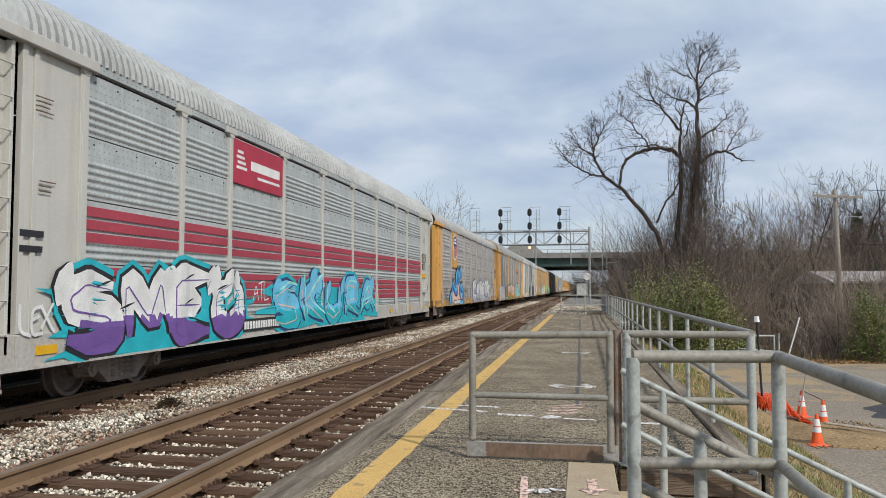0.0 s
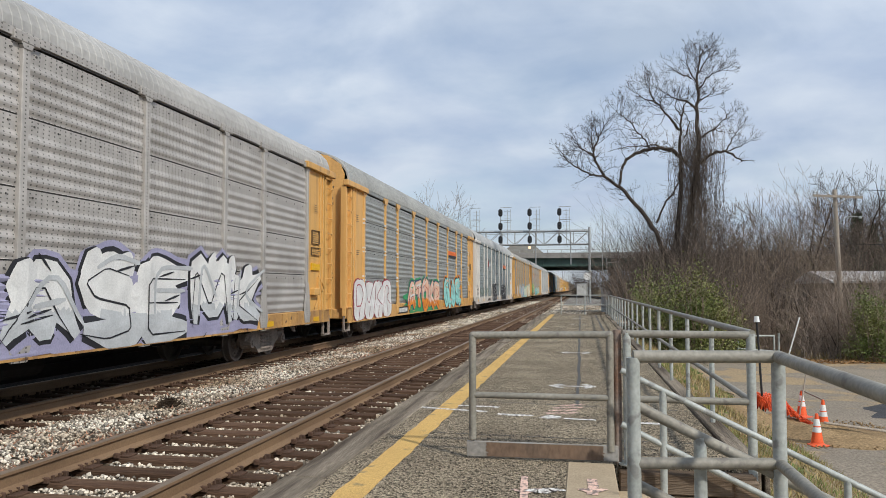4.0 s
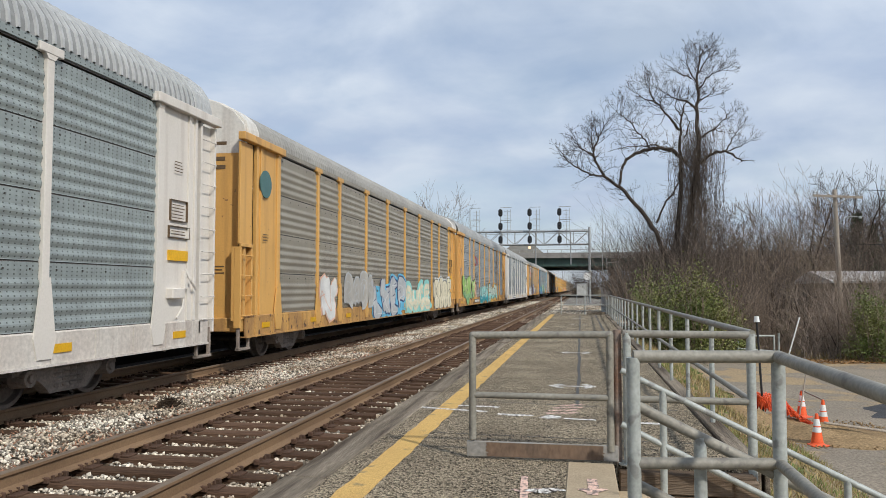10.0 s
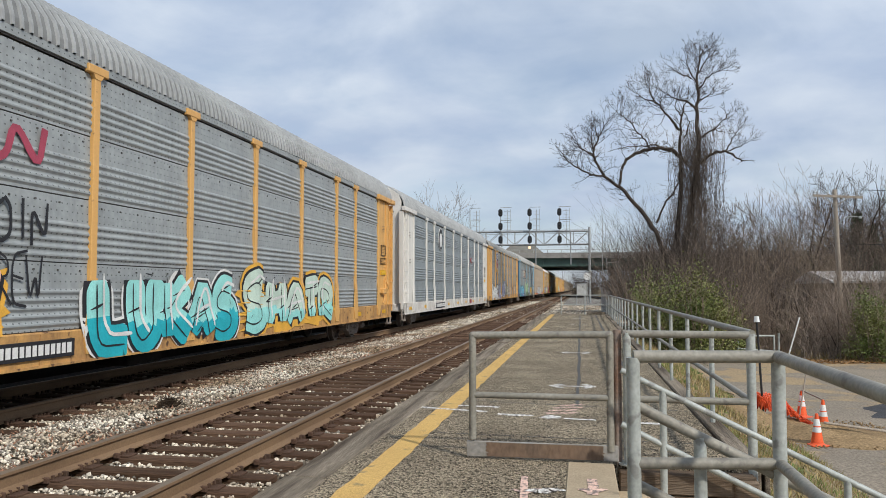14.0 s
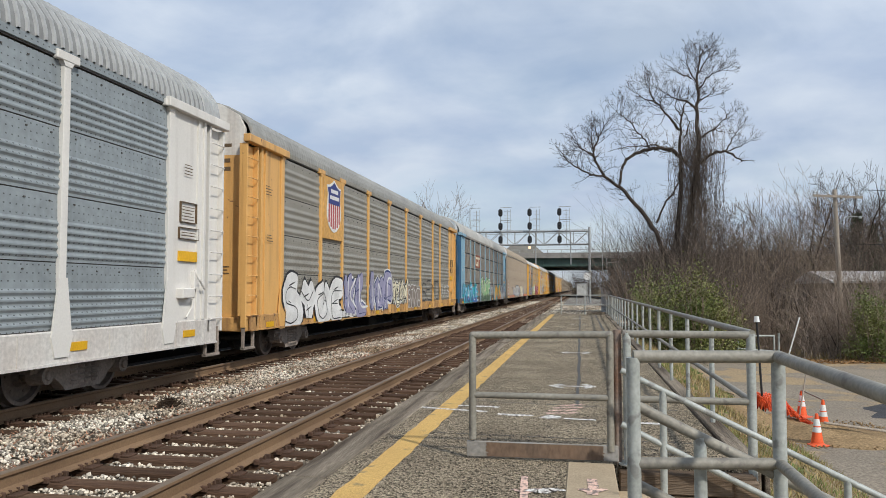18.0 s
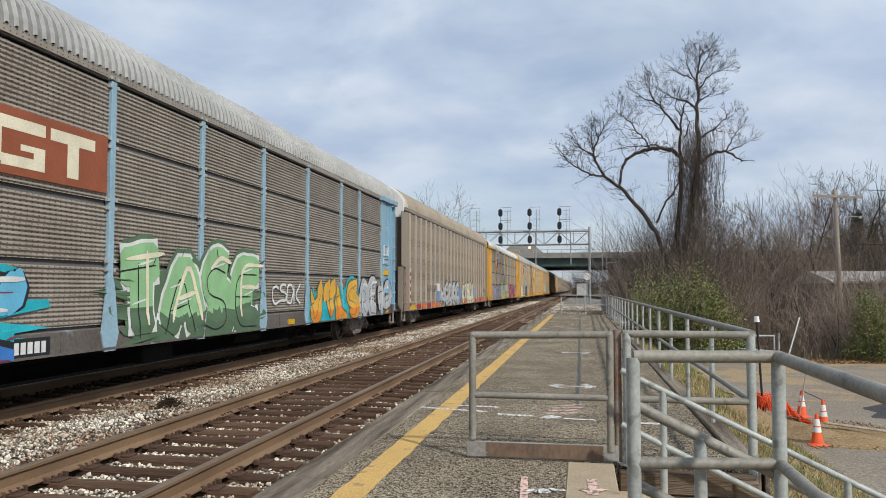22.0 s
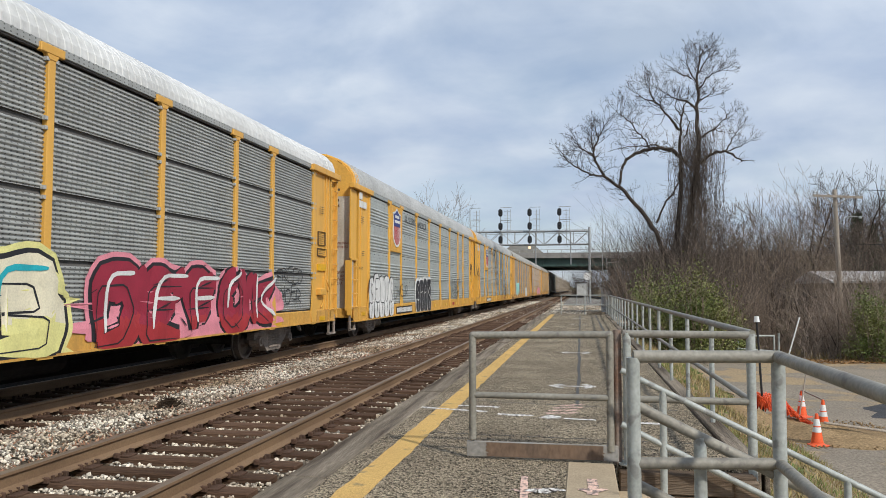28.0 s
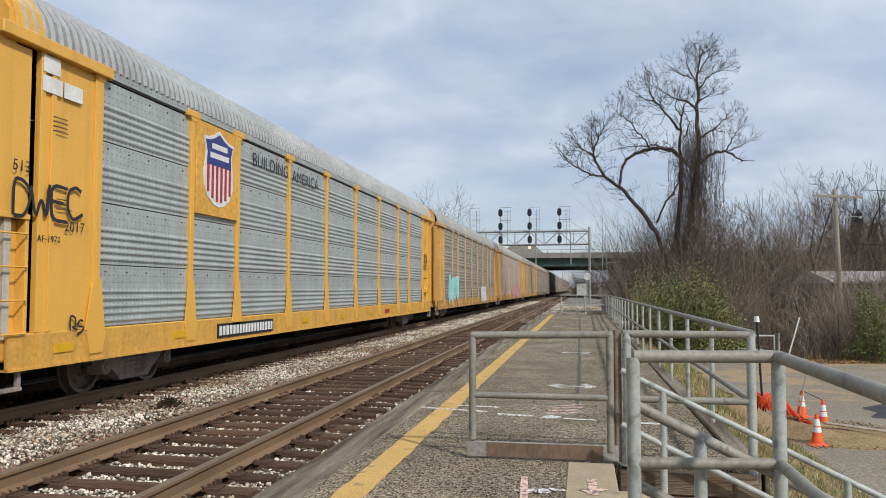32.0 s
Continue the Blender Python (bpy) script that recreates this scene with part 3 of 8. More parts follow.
def railings():
    # swinging gate frame across the platform
    g = thing("platform_gate", "grey steel pipe gate frame with a rust-stained kick plate", "gate")
    y0, xl, xr = 6.52, -0.92, 0.225
    pipe_part("gate_frame", [(xl, y0, 0.36), (xl, y0, TOP - 0.035), (xr, y0, TOP - 0.02), (xr, y0, 0.3)], PIPE, g, DULLPIPE)
    pipe_part("middle_bar", [(xl, y0, MIDRAIL), (xr, y0, MIDRAIL)], 0.026, g, DULLPIPE)
    b = Build()
    b.box(xl - 0.05, xr + 0.06, y0 - 0.012, y0 + 0.012, 0.215, 0.345, c=0.004)
    plate = part("kick_plate", b, KICK, g, "rust-stained steel kick plate")
    # bare rusted field where the zinc has gone, with ragged ends
    b = Build()
    n = 12
    left = [(xl + 0.12 + 0.05 * noise.noise(Vector((i * 0.9, 1, 0))), 0.222 + 0.116 * i / n) for i in range(n + 1)]
    right = [(xr - 0.06 + 0.02 * noise.noise(Vector((i * 0.9, 4, 0))), z) for i, (x, z) in enumerate(left)]
    b.add([(x, y0 - 0.016, z) for x, z in left] + [(x, y0 - 0.016, z) for x, z in right], [(i, n + 1 + i, n + 2 + i, i + 1) for i in range(n)])
    part("rust_stain", b, mat("bare_rust", (0.205, 0.135, 0.09), (0.15, 0.105, 0.075), 0.75, metal=0.1, scale=5, fine=30, grain=0.3, bump=0.1, stretch=(1, 1, 0.5)), plate, "dull brown rusted field")
    # fence from the gate to the corner
    f = thing("platform_fence", "galvanised steel pipe fence between gate and stair", "railing")
    pipe_part("gate_post", [(0.285, 6.55, 0.2), (0.285, 6.55, TOP + 0.02)], 0.034, f, RUSTPIPE, label="rusty brown gate post")
    pipe_part("post", [(0.36, 6.5, 0.2), (0.36, 6.5, TOP)], 0.034, f, GALV)
    collar("base_plate", (0.36, 6.5, 0.2), f, GALV)
    pipe_part("top_bar", [(0.33, 6.5, TOP - 0.01), (1.315, 6.5, TOP - 0.01)], PIPE, f, DULLPIPE)
    pipe_part("middle_bar", [(0.36, 6.5, MIDRAIL), (1.315, 6.5, MIDRAIL)], 0.028, f, DULLPIPE)
    pipe_part("corner_post", [(1.325, 6.5, -0.75), (1.325, 6.5, TOP)], 0.036, f, GALV)
    # long railing on the outer side
    s = thing("side_railing", "long galvanised steel pipe railing on the platform edge", "railing")
    end = 43.4
    drift = lambda y: lerp(1.335, 1.45, (y - 6.5) / (end - 6.5))     # the railing drifts away from the track, placed to fit the camera's view
    pipe_part("top_bar", [(1.335, 6.5, TOP), (1.45, end, TOP)], PIPE, s, DULLPIPE)
    pipe_part("middle_bar", [(1.335, 6.5, MIDRAIL), (1.45, end, MIDRAIL)], 0.026, s, DULLPIPE)
    y = 8.5
    while y < end:
        pipe_part("post", [(drift(y), y, -0.3), (drift(y), y, TOP)], 0.027, s, GALV, 10)
        b = Build()
        b.box(drift(y) - 0.045, drift(y) + 0.045, y - 0.05, y + 0.05, 0.02, 0.1, c=0.006)
        part("bracket", b, GALV, s)
        y += 1.93
    # end railing
    e = thing("end_railing", "galvanised pipe railing closing the platform end", "railing")
    pipe_part("top_bar", [(-1.13, end, TOP), (1.45, end, TOP)], PIPE, e, GALV)
    pipe_part("middle_bar", [(-1.13, end, MIDRAIL), (1.45, end, MIDRAIL)], 0.026, e, GALV)
    for x in (-1.13, 0.17, 1.33):
        pipe_part("post", [(x, end, 0.2), (x, end, TOP)], 0.03, e, GALV)
    b = Build()
    b.box(0.3, 1.3, end - 0.02, end + 0.02, 0.2, 0.34, c=0.006)
    part("toe_board", b, OLDTIMBER, e)
    # railing beside the camera
    n = thing("stair_railing", "thick galvanised pipe railing beside the stair", "railing")
    a, c = (0.265, 4.22), (1.02, 4.34)
    pipe_part("top_bar", [(*a, TOP), (*c, TOP), (1.04, -6, TOP - 0.02)], 0.033, n, DULLPIPE, 16)
    pipe_part("middle_bar", [(*a, MIDRAIL - 0.02), (*c, MIDRAIL - 0.02), (1.04, -6, MIDRAIL - 0.04)], 0.031, n, DULLPIPE, 16)
    for x, y in (a, c, (1.03, 1.4), (1.03, -1.6)):
        pipe_part("post", [(x, y, -0.25 if y > 4.3 else 0.2), (x, y, TOP - 0.005)], 0.036, n, GALV, 16)
    collar("base_plate", (*a, 0.2), n, GALV)


STAIR_SLOPE = -0.48


def stair():
    s = thing("stair", "tan concrete stair going down beside the platform", "stair")
    x, z, i = 0.26, 0.2, 0
    while z > -1.6:
        b = Build()
        b.box(x, x + 0.39, 4.38, 6.34, z - 0.55, z - 0.172, c=0.01)
        part("step", b, CONCRETE, s)
        x, z = x + 0.37, z - 0.172
    b = Build()
    b.box(-0.125, 0.245, 4.0, 6.46, 0.02, 0.212, c=0.008)
    tagged(part("concrete_pad", b, CONCRETE, None), "tan concrete landing at the head of the stair", "landing", kind="structure")
    for y, r, mat_ in ((6.28, 0.024, GALV), (4.36, 0.03, DULLPIPE)):
        h = thing("stair_handrail", "sloping galvanised pipe handrail on the stair", "handrail", "stair handrails")
        for name, z0 in (("top_bar", 0.985), ("middle_bar", 0.56)):
            pipe_part(name, [(0.30, y, z0), (4.1, y, z0 + STAIR_SLOPE * 3.8)], r, h, mat_)
        for x in (0.62, 1.95, 3.2, 4.05):
            zt = 0.985 + STAIR_SLOPE * (x - 0.30)
            pipe_part("post", [(x, y, zt - 1.25), (x, y, zt)], r + 0.004, h, GALV)
    c = thing("retaining_timbers", "stacked dark timbers holding the platform edge", "retaining wall")
    rng = random.Random(8)
    for i in range(5):
        b = Build()
        b.box(0, 1.04, -0.09, 0.09, 0, 0.17, c=0.012)
        part("timber", b, DARKTIMBER, c, m=pose(0.30 + rng.uniform(-0.03, 0.03), 6.44 + rng.uniform(-0.02, 0.02), 0.0 - 0.178 * i))
    b = Build()
    b.box(1.16, 1.34, 6.34, 6.54, -0.9, 0.14, c=0.012)
    part("upright", b, DARKTIMBER, c)


# ---- signal gantry, bridge and far things ----
def gantry():
    y = 105.0
    g = thing("signal_gantry", "pale steel truss signal bridge over the tracks", "signal bridge")
    x0, x1, zb, zt = -19.0, 1.1, 7.65, 9.45

    def rod(name, p, q, r, parent=g, m=STEEL, n=5):
        b = Build()
        b.tube(p, q, r, r, n)
        return part(name, b, m, parent)
    for yy in (y, y + 1.2):
        rod("top_chord", (x0, yy, zt), (x1, yy, zt), 0.09)
        rod("bottom_chord", (x0, yy, zb), (x1, yy, zb), 0.09)
        x, k = x0, 0
        while x < x1 - 0.1:
            nx = min(x + 2.0, x1)
            rod("brace", (x, yy, zb if k % 2 else zt), (nx, yy, zt if k % 2 else zb), 0.04)
            rod("upright", (nx, yy, zb), (nx, yy, zt), 0.04)
            x, k = nx, k + 1
    b = Build()
    b.box(x0, x1, y, y + 1.2, zb - 0.04, zb, c=0)
    part("walkway", b, STEEL, g)
    for k in (0.55, 1.05):
        rod("handrail", (x0, y - 0.05, zt + k * 0.0 + 0.0 - 0.9 + k), (x1, y - 0.05, zt - 0.9 + k), 0.025)
    for x in (x0, x1):
        for yy in (y, y + 1.2):
            rod("leg", (x, yy, -0.9), (x, yy, zt + 0.5), 0.16, n=8)
        for k in range(5):
            rod("leg_brace", (x, y, k * 1.7), (x, y + 1.2, k * 1.7 + 1.7), 0.04)
    for x in (-13.2, -7.6, -2.9):
        rod("hanger", (x + 3.4 - 0.9 if x < -10 else x + 1.5, y, 4.9 if x > -10 else 7.4), (x + 3.4 - 0.9 if x < -10 else x + 1.5, y, zt), 0.09)
    for i, x in enumerate((-15.1, -10.85, -6.88, -2.87)):
        s = thing("signal_mast", "black three-lamp railway signal on a steel mast" if i else "empty steel signal mast with ladder", "railway signal", "signal masts")
        rod("mast", (x, y - 0.2, zb), (x, y - 0.2, 12.6 if i else 12.4), 0.06, s)
        rod("mast", (x + 0.9, y - 0.1, zb), (x + 0.9, y - 0.1, 12.4), 0.04, s)
        for k in range(6):
            rod("cage_rail", (x + 0.5, y - 0.3, 9.7 + 0.5 * k), (x + 1.35, y - 0.3, 9.7 + 0.5 * k), 0.02, s)
        for k in range(3):
            rod("platform_bracket", (x, y - 0.3, 9.25 + 1.75 * k), (x + 1.5, y - 0.3, 9.25 + 1.75 * k), 0.04, s)
        rod("cage_post", (x + 1.35, y - 0.3, 9.2), (x + 1.35, y - 0.3, 12.5), 0.02, s)
        if i == 0:
            continue
        for k, z in enumerate((12.0, 10.15, 8.3)):
            b = Build()
            out = [(x + 0.29 * math.cos(a), z + (0.22 if math.sin(a) > 0 else -0.22) + 0.29 * math.sin(a)) for a in [2 * math.pi * j / 20 + 0.01 for j in range(20)]]
            b.prism(out, "y", y - 0.62, y - 0.5)
            head = part("signal_head", b, BLACKP, s, "black oval lamp backplate")
            for zz in (-0.2, 0.2):
                b = Build()
                b.tube((x, y - 0.62, z + zz), (x, y - 0.9, z + zz + 0.02), 0.13, 0.13, 10)
                part("lamp_hood", b, BLACKP, head)
            if i == 2 and k == 2:
                b = Build()
                b.tube((x, y - 0.9, z - 1.1), (x, y - 0.92, z - 1.1), 0.2, 0.2, 12)
                part("lit_lamp", b, LAMPGLOW, s, "glowing yellow lamp")
    b = Build()
    b.tube((0.75, 100, 3.25), (0.75, 100.08, 3.25), 0.5, 0.5, 24)
    d = thing("track_sign", "round white sign on a steel post", "sign")
    part("disc", b, WHITEPL, d, "round white face")
    rod("post", (0.75, 100.2, -0.8), (0.75, 100.2, 3.6), 0.06, d)


def bridge():
    y = 166.0
    g = thing("road_bridge", "green steel girder road bridge on concrete piers", "bridge")
    for k in range(9):
        b = Build()
        yy = y + k * 4.6
        b.box(-70, 16, yy - 0.15, yy + 0.15, 6.45, 8.1)
        b.box(-70, 16, yy - 0.35, yy + 0.35, 6.4, 6.5)
        b.box(-70, 16, yy - 0.35, yy + 0.35, 8.05, 8.15)
        part("girder", b, GREENSTEEL, g, "dark green steel girder")
    for k in range(30):
        b = Build()
        b.box(-69 + 2.9 * k, -68.9 + 2.9 * k, y - 0.3, y - 0.15, 6.5, 8.05)
        part("stiffener", b, GREENSTEEL, g)
    b = Build()
    b.box(-75, 60, y - 1.2, y + 40, 8.15, 8.55, c=0.03)
    part("deck", b, GREYCONC, g, "grey concrete deck edge")
    b = Build()
    b.box(-75, 60, y - 1.2, y - 0.9, 8.55, 9.3, c=0.03)
    part("parapet", b, GREYCONC, g)
    for k in range(46):
        b = Build()
        b.box(-75 + 2.95 * k, -74.9 + 2.95 * k, y - 1.15, y - 1.05, 9.3, 10.0)
        part("rail_post", b, STEEL, g)
    b = Build()
    b.box(-75, 60, y - 1.14, y - 1.06, 9.9, 10.0)
    part("hand_rail", b, STEEL, g)
    for x in (7.2, -17.5):
        b = Build()
        b.box(x - 0.1, x + 1.3, y - 0.3, y + 38, -1, 5.6, c=0.08)
        b.box(x - 0.5, x + 1.7, y - 0.6, y + 38.5, 5.6, 6.4, c=0.08)
        part("pier", b, GREYCONC, g, "concrete pier")
    b = Build()
    b.prism([(9, -1.5), (60, -1.5), (60, 8.1), (16, 8.1)], "y", y - 6, y + 44)
    part("abutment", b, EARTH, g, "earth bank at the bridge end")
    h = thing("distant_house", "dark-roofed house beyond the bridge", "house")
    b = Build()
    b.box(-24, -12, 240, 252, -1, 11.5)
    part("wall", b, GREYCONC, h)
    b = Build()
    b.add([(-26, 238, 11.3), (-10, 238, 11.3), (-10, 254, 11.3), (-26, 254, 11.3), (-22, 246, 15.8), (-15, 246, 15.8)], [(0, 1, 5, 4), (1, 2, 5), (2, 3, 4, 5), (3, 0, 4), (0, 3, 2, 1)])
    part("roof", b, mat("grey_shingles", (0.20, 0.19, 0.165), (0.15, 0.14, 0.12), 0.9, scale=0.4, fine=3, grain=0.2), h, "grey-brown hipped roof")


def trackside():
    s = thing("equipment_shed", "grey metal trackside equipment shed", "shed")
    b = Build()
    b.box(1.6, 4.3, 62, 66, -1.3, 2.05, c=0.03)
    part("wall", b, mat("shed_grey", (0.46, 0.47, 0.47), (0.38, 0.39, 0.39), 0.6, scale=1, fine=12), s)
    b = Build()
    b.prism([(1.4, 2.05), (4.5, 2.05), (4.5, 2.15), (2.95, 2.5), (1.4, 2.15)], "y", 61.8, 66.2)
    part("roof", b, STEEL, s)
    b = Build()
    b.box(2.4, 3.3, 61.95, 62.0, -1.2, 1.0, c=0.01)
    part("door", b, GALV, s)
    c = thing("relay_case", "pale grey metal relay case beside the track", "relay case")
    b = Build()
    b.box(-0.6, 0.6, 95, 96, 0.9, 2.2, c=0.03)
    part("cabinet", b, mat("case_grey", (0.52, 0.52, 0.50), (0.42, 0.42, 0.40), 0.6, scale=2, fine=12), c)
    b = Build()
    b.box(-0.65, 0.65, 94.95, 96.05, 2.2, 2.28, c=0.02)
    part("lid", b, STEEL, c)
    for x in (-0.6, 0.45):
        b = Build()
        b.box(x - 0.06, x + 0.06, 95.3, 95.7, -1.0, 0.95)
        part("leg", b, STEEL, c)
    for x, y, top in ((3.35, 72, 5.0), (4.0, 150, 16.0)):
        p = thing("slender_pole", "thin grey steel pole beside the track", "pole")
        b = Build()
        b.tube((x, y, -1.5), (x, y, top), 0.09, 0.06, 8)
        part("shaft", b, STEEL, p)
        if y < 100:
            b = Build()
            b.tube((x - 1.1, y, top - 0.95), (x, y, top - 0.95), 0.04, 0.04, 6)
            b.tube((x - 1.05, y, top - 1.5), (x - 1.05, y, top - 0.4), 0.05, 0.05, 6)
            part("arm", b, STEEL, p)


def lot():
    b = Build()
    xs = [4.35 + 0.7 * i for i in range(0, 34)]
    vs, w = [], len(xs)
    ys = [-10, 0, 6] + [8 + 1.0 * i for i in range(0, 31)]
    for j, y in enumerate(ys):
        for i, x in enumerate(xs):
            xx = x + (0.45 * noise.noise(Vector((0, y * 0.5, 4))) if i == 0 else 0)
            yy = y + (0.8 * noise.noise(Vector((x * 0.6, 0, 9))) if j == len(ys) - 1 else 0)
            vs.append((xx, yy, ground_z(xx, yy) + 0.03))
    b.add(vs, [(j * w + i, j * w + i + 1, (j + 1) * w + i + 1, (j + 1) * w + i) for j in range(len(ys) - 1) for i in range(w - 1)])
    tagged(part("parking_lot", b, LOT, None, smooth=True), "cracked sandy-grey asphalt lot", "parking lot", kind="structure")
    b = Build()
    pts = [(7.2, 21.2), (8.2, 20.9), (10.2, 20.6), (12.8, 21.0), (12.8, 24.4), (10.4, 24.6), (8.6, 24.0), (7.5, 22.8)]
    b.add([(x, y, ground_z(x, y) + 0.045) for x, y in pts], [tuple(range(len(pts)))])
    tagged(part("asphalt_patch", b, PATCH, None), "dark patch on the lot surface", "asphalt patch", kind="structure")


def cone_thing(x, y, turn=0.0):
    z = ground_z(x, y) + 0.03
    c = thing("traffic_cone", "orange traffic cone with two white bands", "traffic cone", "traffic cones", pose(x, y, z, 0, 0, turn))
    b = Build()
    b.box(-0.19, 0.19, -0.19, 0.19, 0, 0.035, c=0.012)
    part("base", b, ORANGE, c)

    def ring(name, h0, h1, m, out=0.0):
        b = Build()
        r = lambda h: lerp(0.135, 0.028, h / 0.66) + out
        b.lathe([(r(h0), h0), (r(h1), h1)] if out else [(0.155, 0.03), (r(0.06), 0.06), (r(0.66), 0.66), (0.018, 0.662), (0.016, 0.6)], 20)
        part(name, b, m, c, smooth=True)
    ring("cone", 0, 0, ORANGE)
    ring("band", 0.41, 0.55, WHITEPL, 0.003)
    ring("band", 0.28, 0.385, WHITEPL, 0.003)


def lot_clutter():
    rng = random.Random(21)
    for x, y, t in ((4.81, 17.33, 10), (5.48, 21.0, 30), (5.53, 19.4, 55)):
        cone_thing(x, y, t)
    # loose dirt round the dig
    for cx, cy, rx, ry, h, k in ((5.4, 18.4, 1.5, 1.3, 0.22, 1), (4.3, 19.6, 1.3, 1.6, 0.3, 2), (7.2, 18.6, 1.1, 0.7, 0.12, 3)):
        b = Build()
        n, m = 26, 8
        vs = [(cx, cy, ground_z(cx, cy) + 0.02 + h)]
        for j in range(1, m + 1):
            for i in range(n):
                a, q = 2 * math.pi * i / n, j / m
                wob = 1 + 0.3 * noise.noise(Vector((math.cos(a) * 1.5, math.sin(a) * 1.5, k * 3)))
                x, y = cx + rx * q * wob * math.cos(a), cy + ry * q * wob * math.sin(a)
                vs.append((x, y, ground_z(x, y) + 0.04 - 0.05 * (q > 0.95) + h * (1 - q) * (0.8 + 0.6 * noise.noise(Vector((x * 3, y * 3, k))))))
        fs = [(0, 1 + i, 1 + (i + 1) % n) for i in range(n)] + [(1 + j * n + i, 1 + (j + 1) * n + i, 1 + (j + 1) * n + (i + 1) % n, 1 + j * n + (i + 1) % n) for j in range(m - 1) for i in range(n)]
        b.add(vs, fs)
        tagged(part("dirt_mound", b, DIRT, None, smooth=True), "low heap of loose tan dirt", "dirt heap", "dirt heaps")
    stone_cloud("dirt_clods", 900, (4.2, 6.9, 17.0, 20.3), (0.008, 0.032), DIRT, 6, lambda x, y: np.array([ground_z(a, c) + 0.05 for a, c in zip(x, y)]), "scattered tan dirt clods")
    # fallen plastic safety netting
    b = Build()
    for i in range(46):
        a = i / 45
        pts = []
        for k in range(16):
            q = k / 15
            x, y = 4.28 + 1.1 * a + 0.07 * math.sin(9 * q + i), 20.0 + 1.3 * q - 0.5 * a
            pts.append((x, y, ground_z(x, y) + 0.05 + max(0.03, 0.56 - 0.95 * max(a - 0.4, 0)) * (0.35 + 0.65 * abs(math.sin(5.2 * q + i * 0.37)))))
        for p, q in zip(pts, pts[1:]):
            b.tube(p, q, 0.014, 0.014, 4, caps=False)
    for k in range(12):
        q = k / 11
        pts = []
        for i in range(24):
            a = i / 23
            x, y = 4.28 + 1.1 * a, 20.0 + 1.3 * q - 0.5 * a
            pts.append((x, y, ground_z(x, y) + 0.05 + max(0.03, 0.56 - 0.95 * max(a - 0.4, 0)) * (0.35 + 0.65 * abs(math.sin(5.2 * q + i * 0.74)))))
        for p, q2 in zip(pts, pts[1:]):
            b.tube(p, q2, 0.014, 0.014, 4, caps=False)
    tagged(part("safety_netting", b, ORANGE, None), "crumpled orange plastic safety netting on the bank", "safety netting")
    # marker post with a white cap
    p = thing("marker_post", "thin black post with a white cap", "post", m=pose(4.43, 20.4, ground_z(4.43, 20.4)))
    b = Build()
    b.tube((0, 0, 0), (-0.115, 0, 2.48), 0.03, 0.026, 8)
    part("shaft", b, BLACKP, p)
    b = Build()
    b.tube((-0.115, 0, 2.44), (-0.12, 0, 2.58), 0.075, 0.055, 10)
    part("cap", b, WHITEPL, p, "white cap")
    for pts, r, label, m in (([(5.1, 19.9, -1.62), (5.35, 20.0, -0.35)], 0.02, "thin leaning brown stake", POLEWOOD), ([(8.92, 36.4, -1.62), (9.5, 36.4, 0.38)], 0.035, "pale pipe leaning in the weeds", WHITEPL), ([(5.5, 21.0, -0.95), (5.6, 19.4, -1.0)], 0.022, "thin bar laid between two cones", POLEWOOD), ([(5.2, 18.2, -1.3), (7.1, 18.4, -1.55)], 0.03, "weathered pole lying on the dirt", POLEWOOD)):
        b = Build()
        b.tube(pts[0], pts[1], r, r * 0.9, 7)
        tagged(part("stake", b, m, None, smooth=True), label, "stake")
    f = thing("pipe_barrier", "grey pipe gate frame at the lot's edge", "barrier")
    y = 37.0
    for name, pts in (("frame", [(7.0, y, -1.7), (7.0, y, -0.52), (8.55, y, -0.5), (8.55, y, -1.7)]), ("cross_bar", [(7.0, y, -1.1), (8.55, y, -1.2)]), ("post", [(8.75, y, -1.7), (8.75, y, -0.38)])):
        pipe_part(name, pts, 0.045, f, GALV, 8)


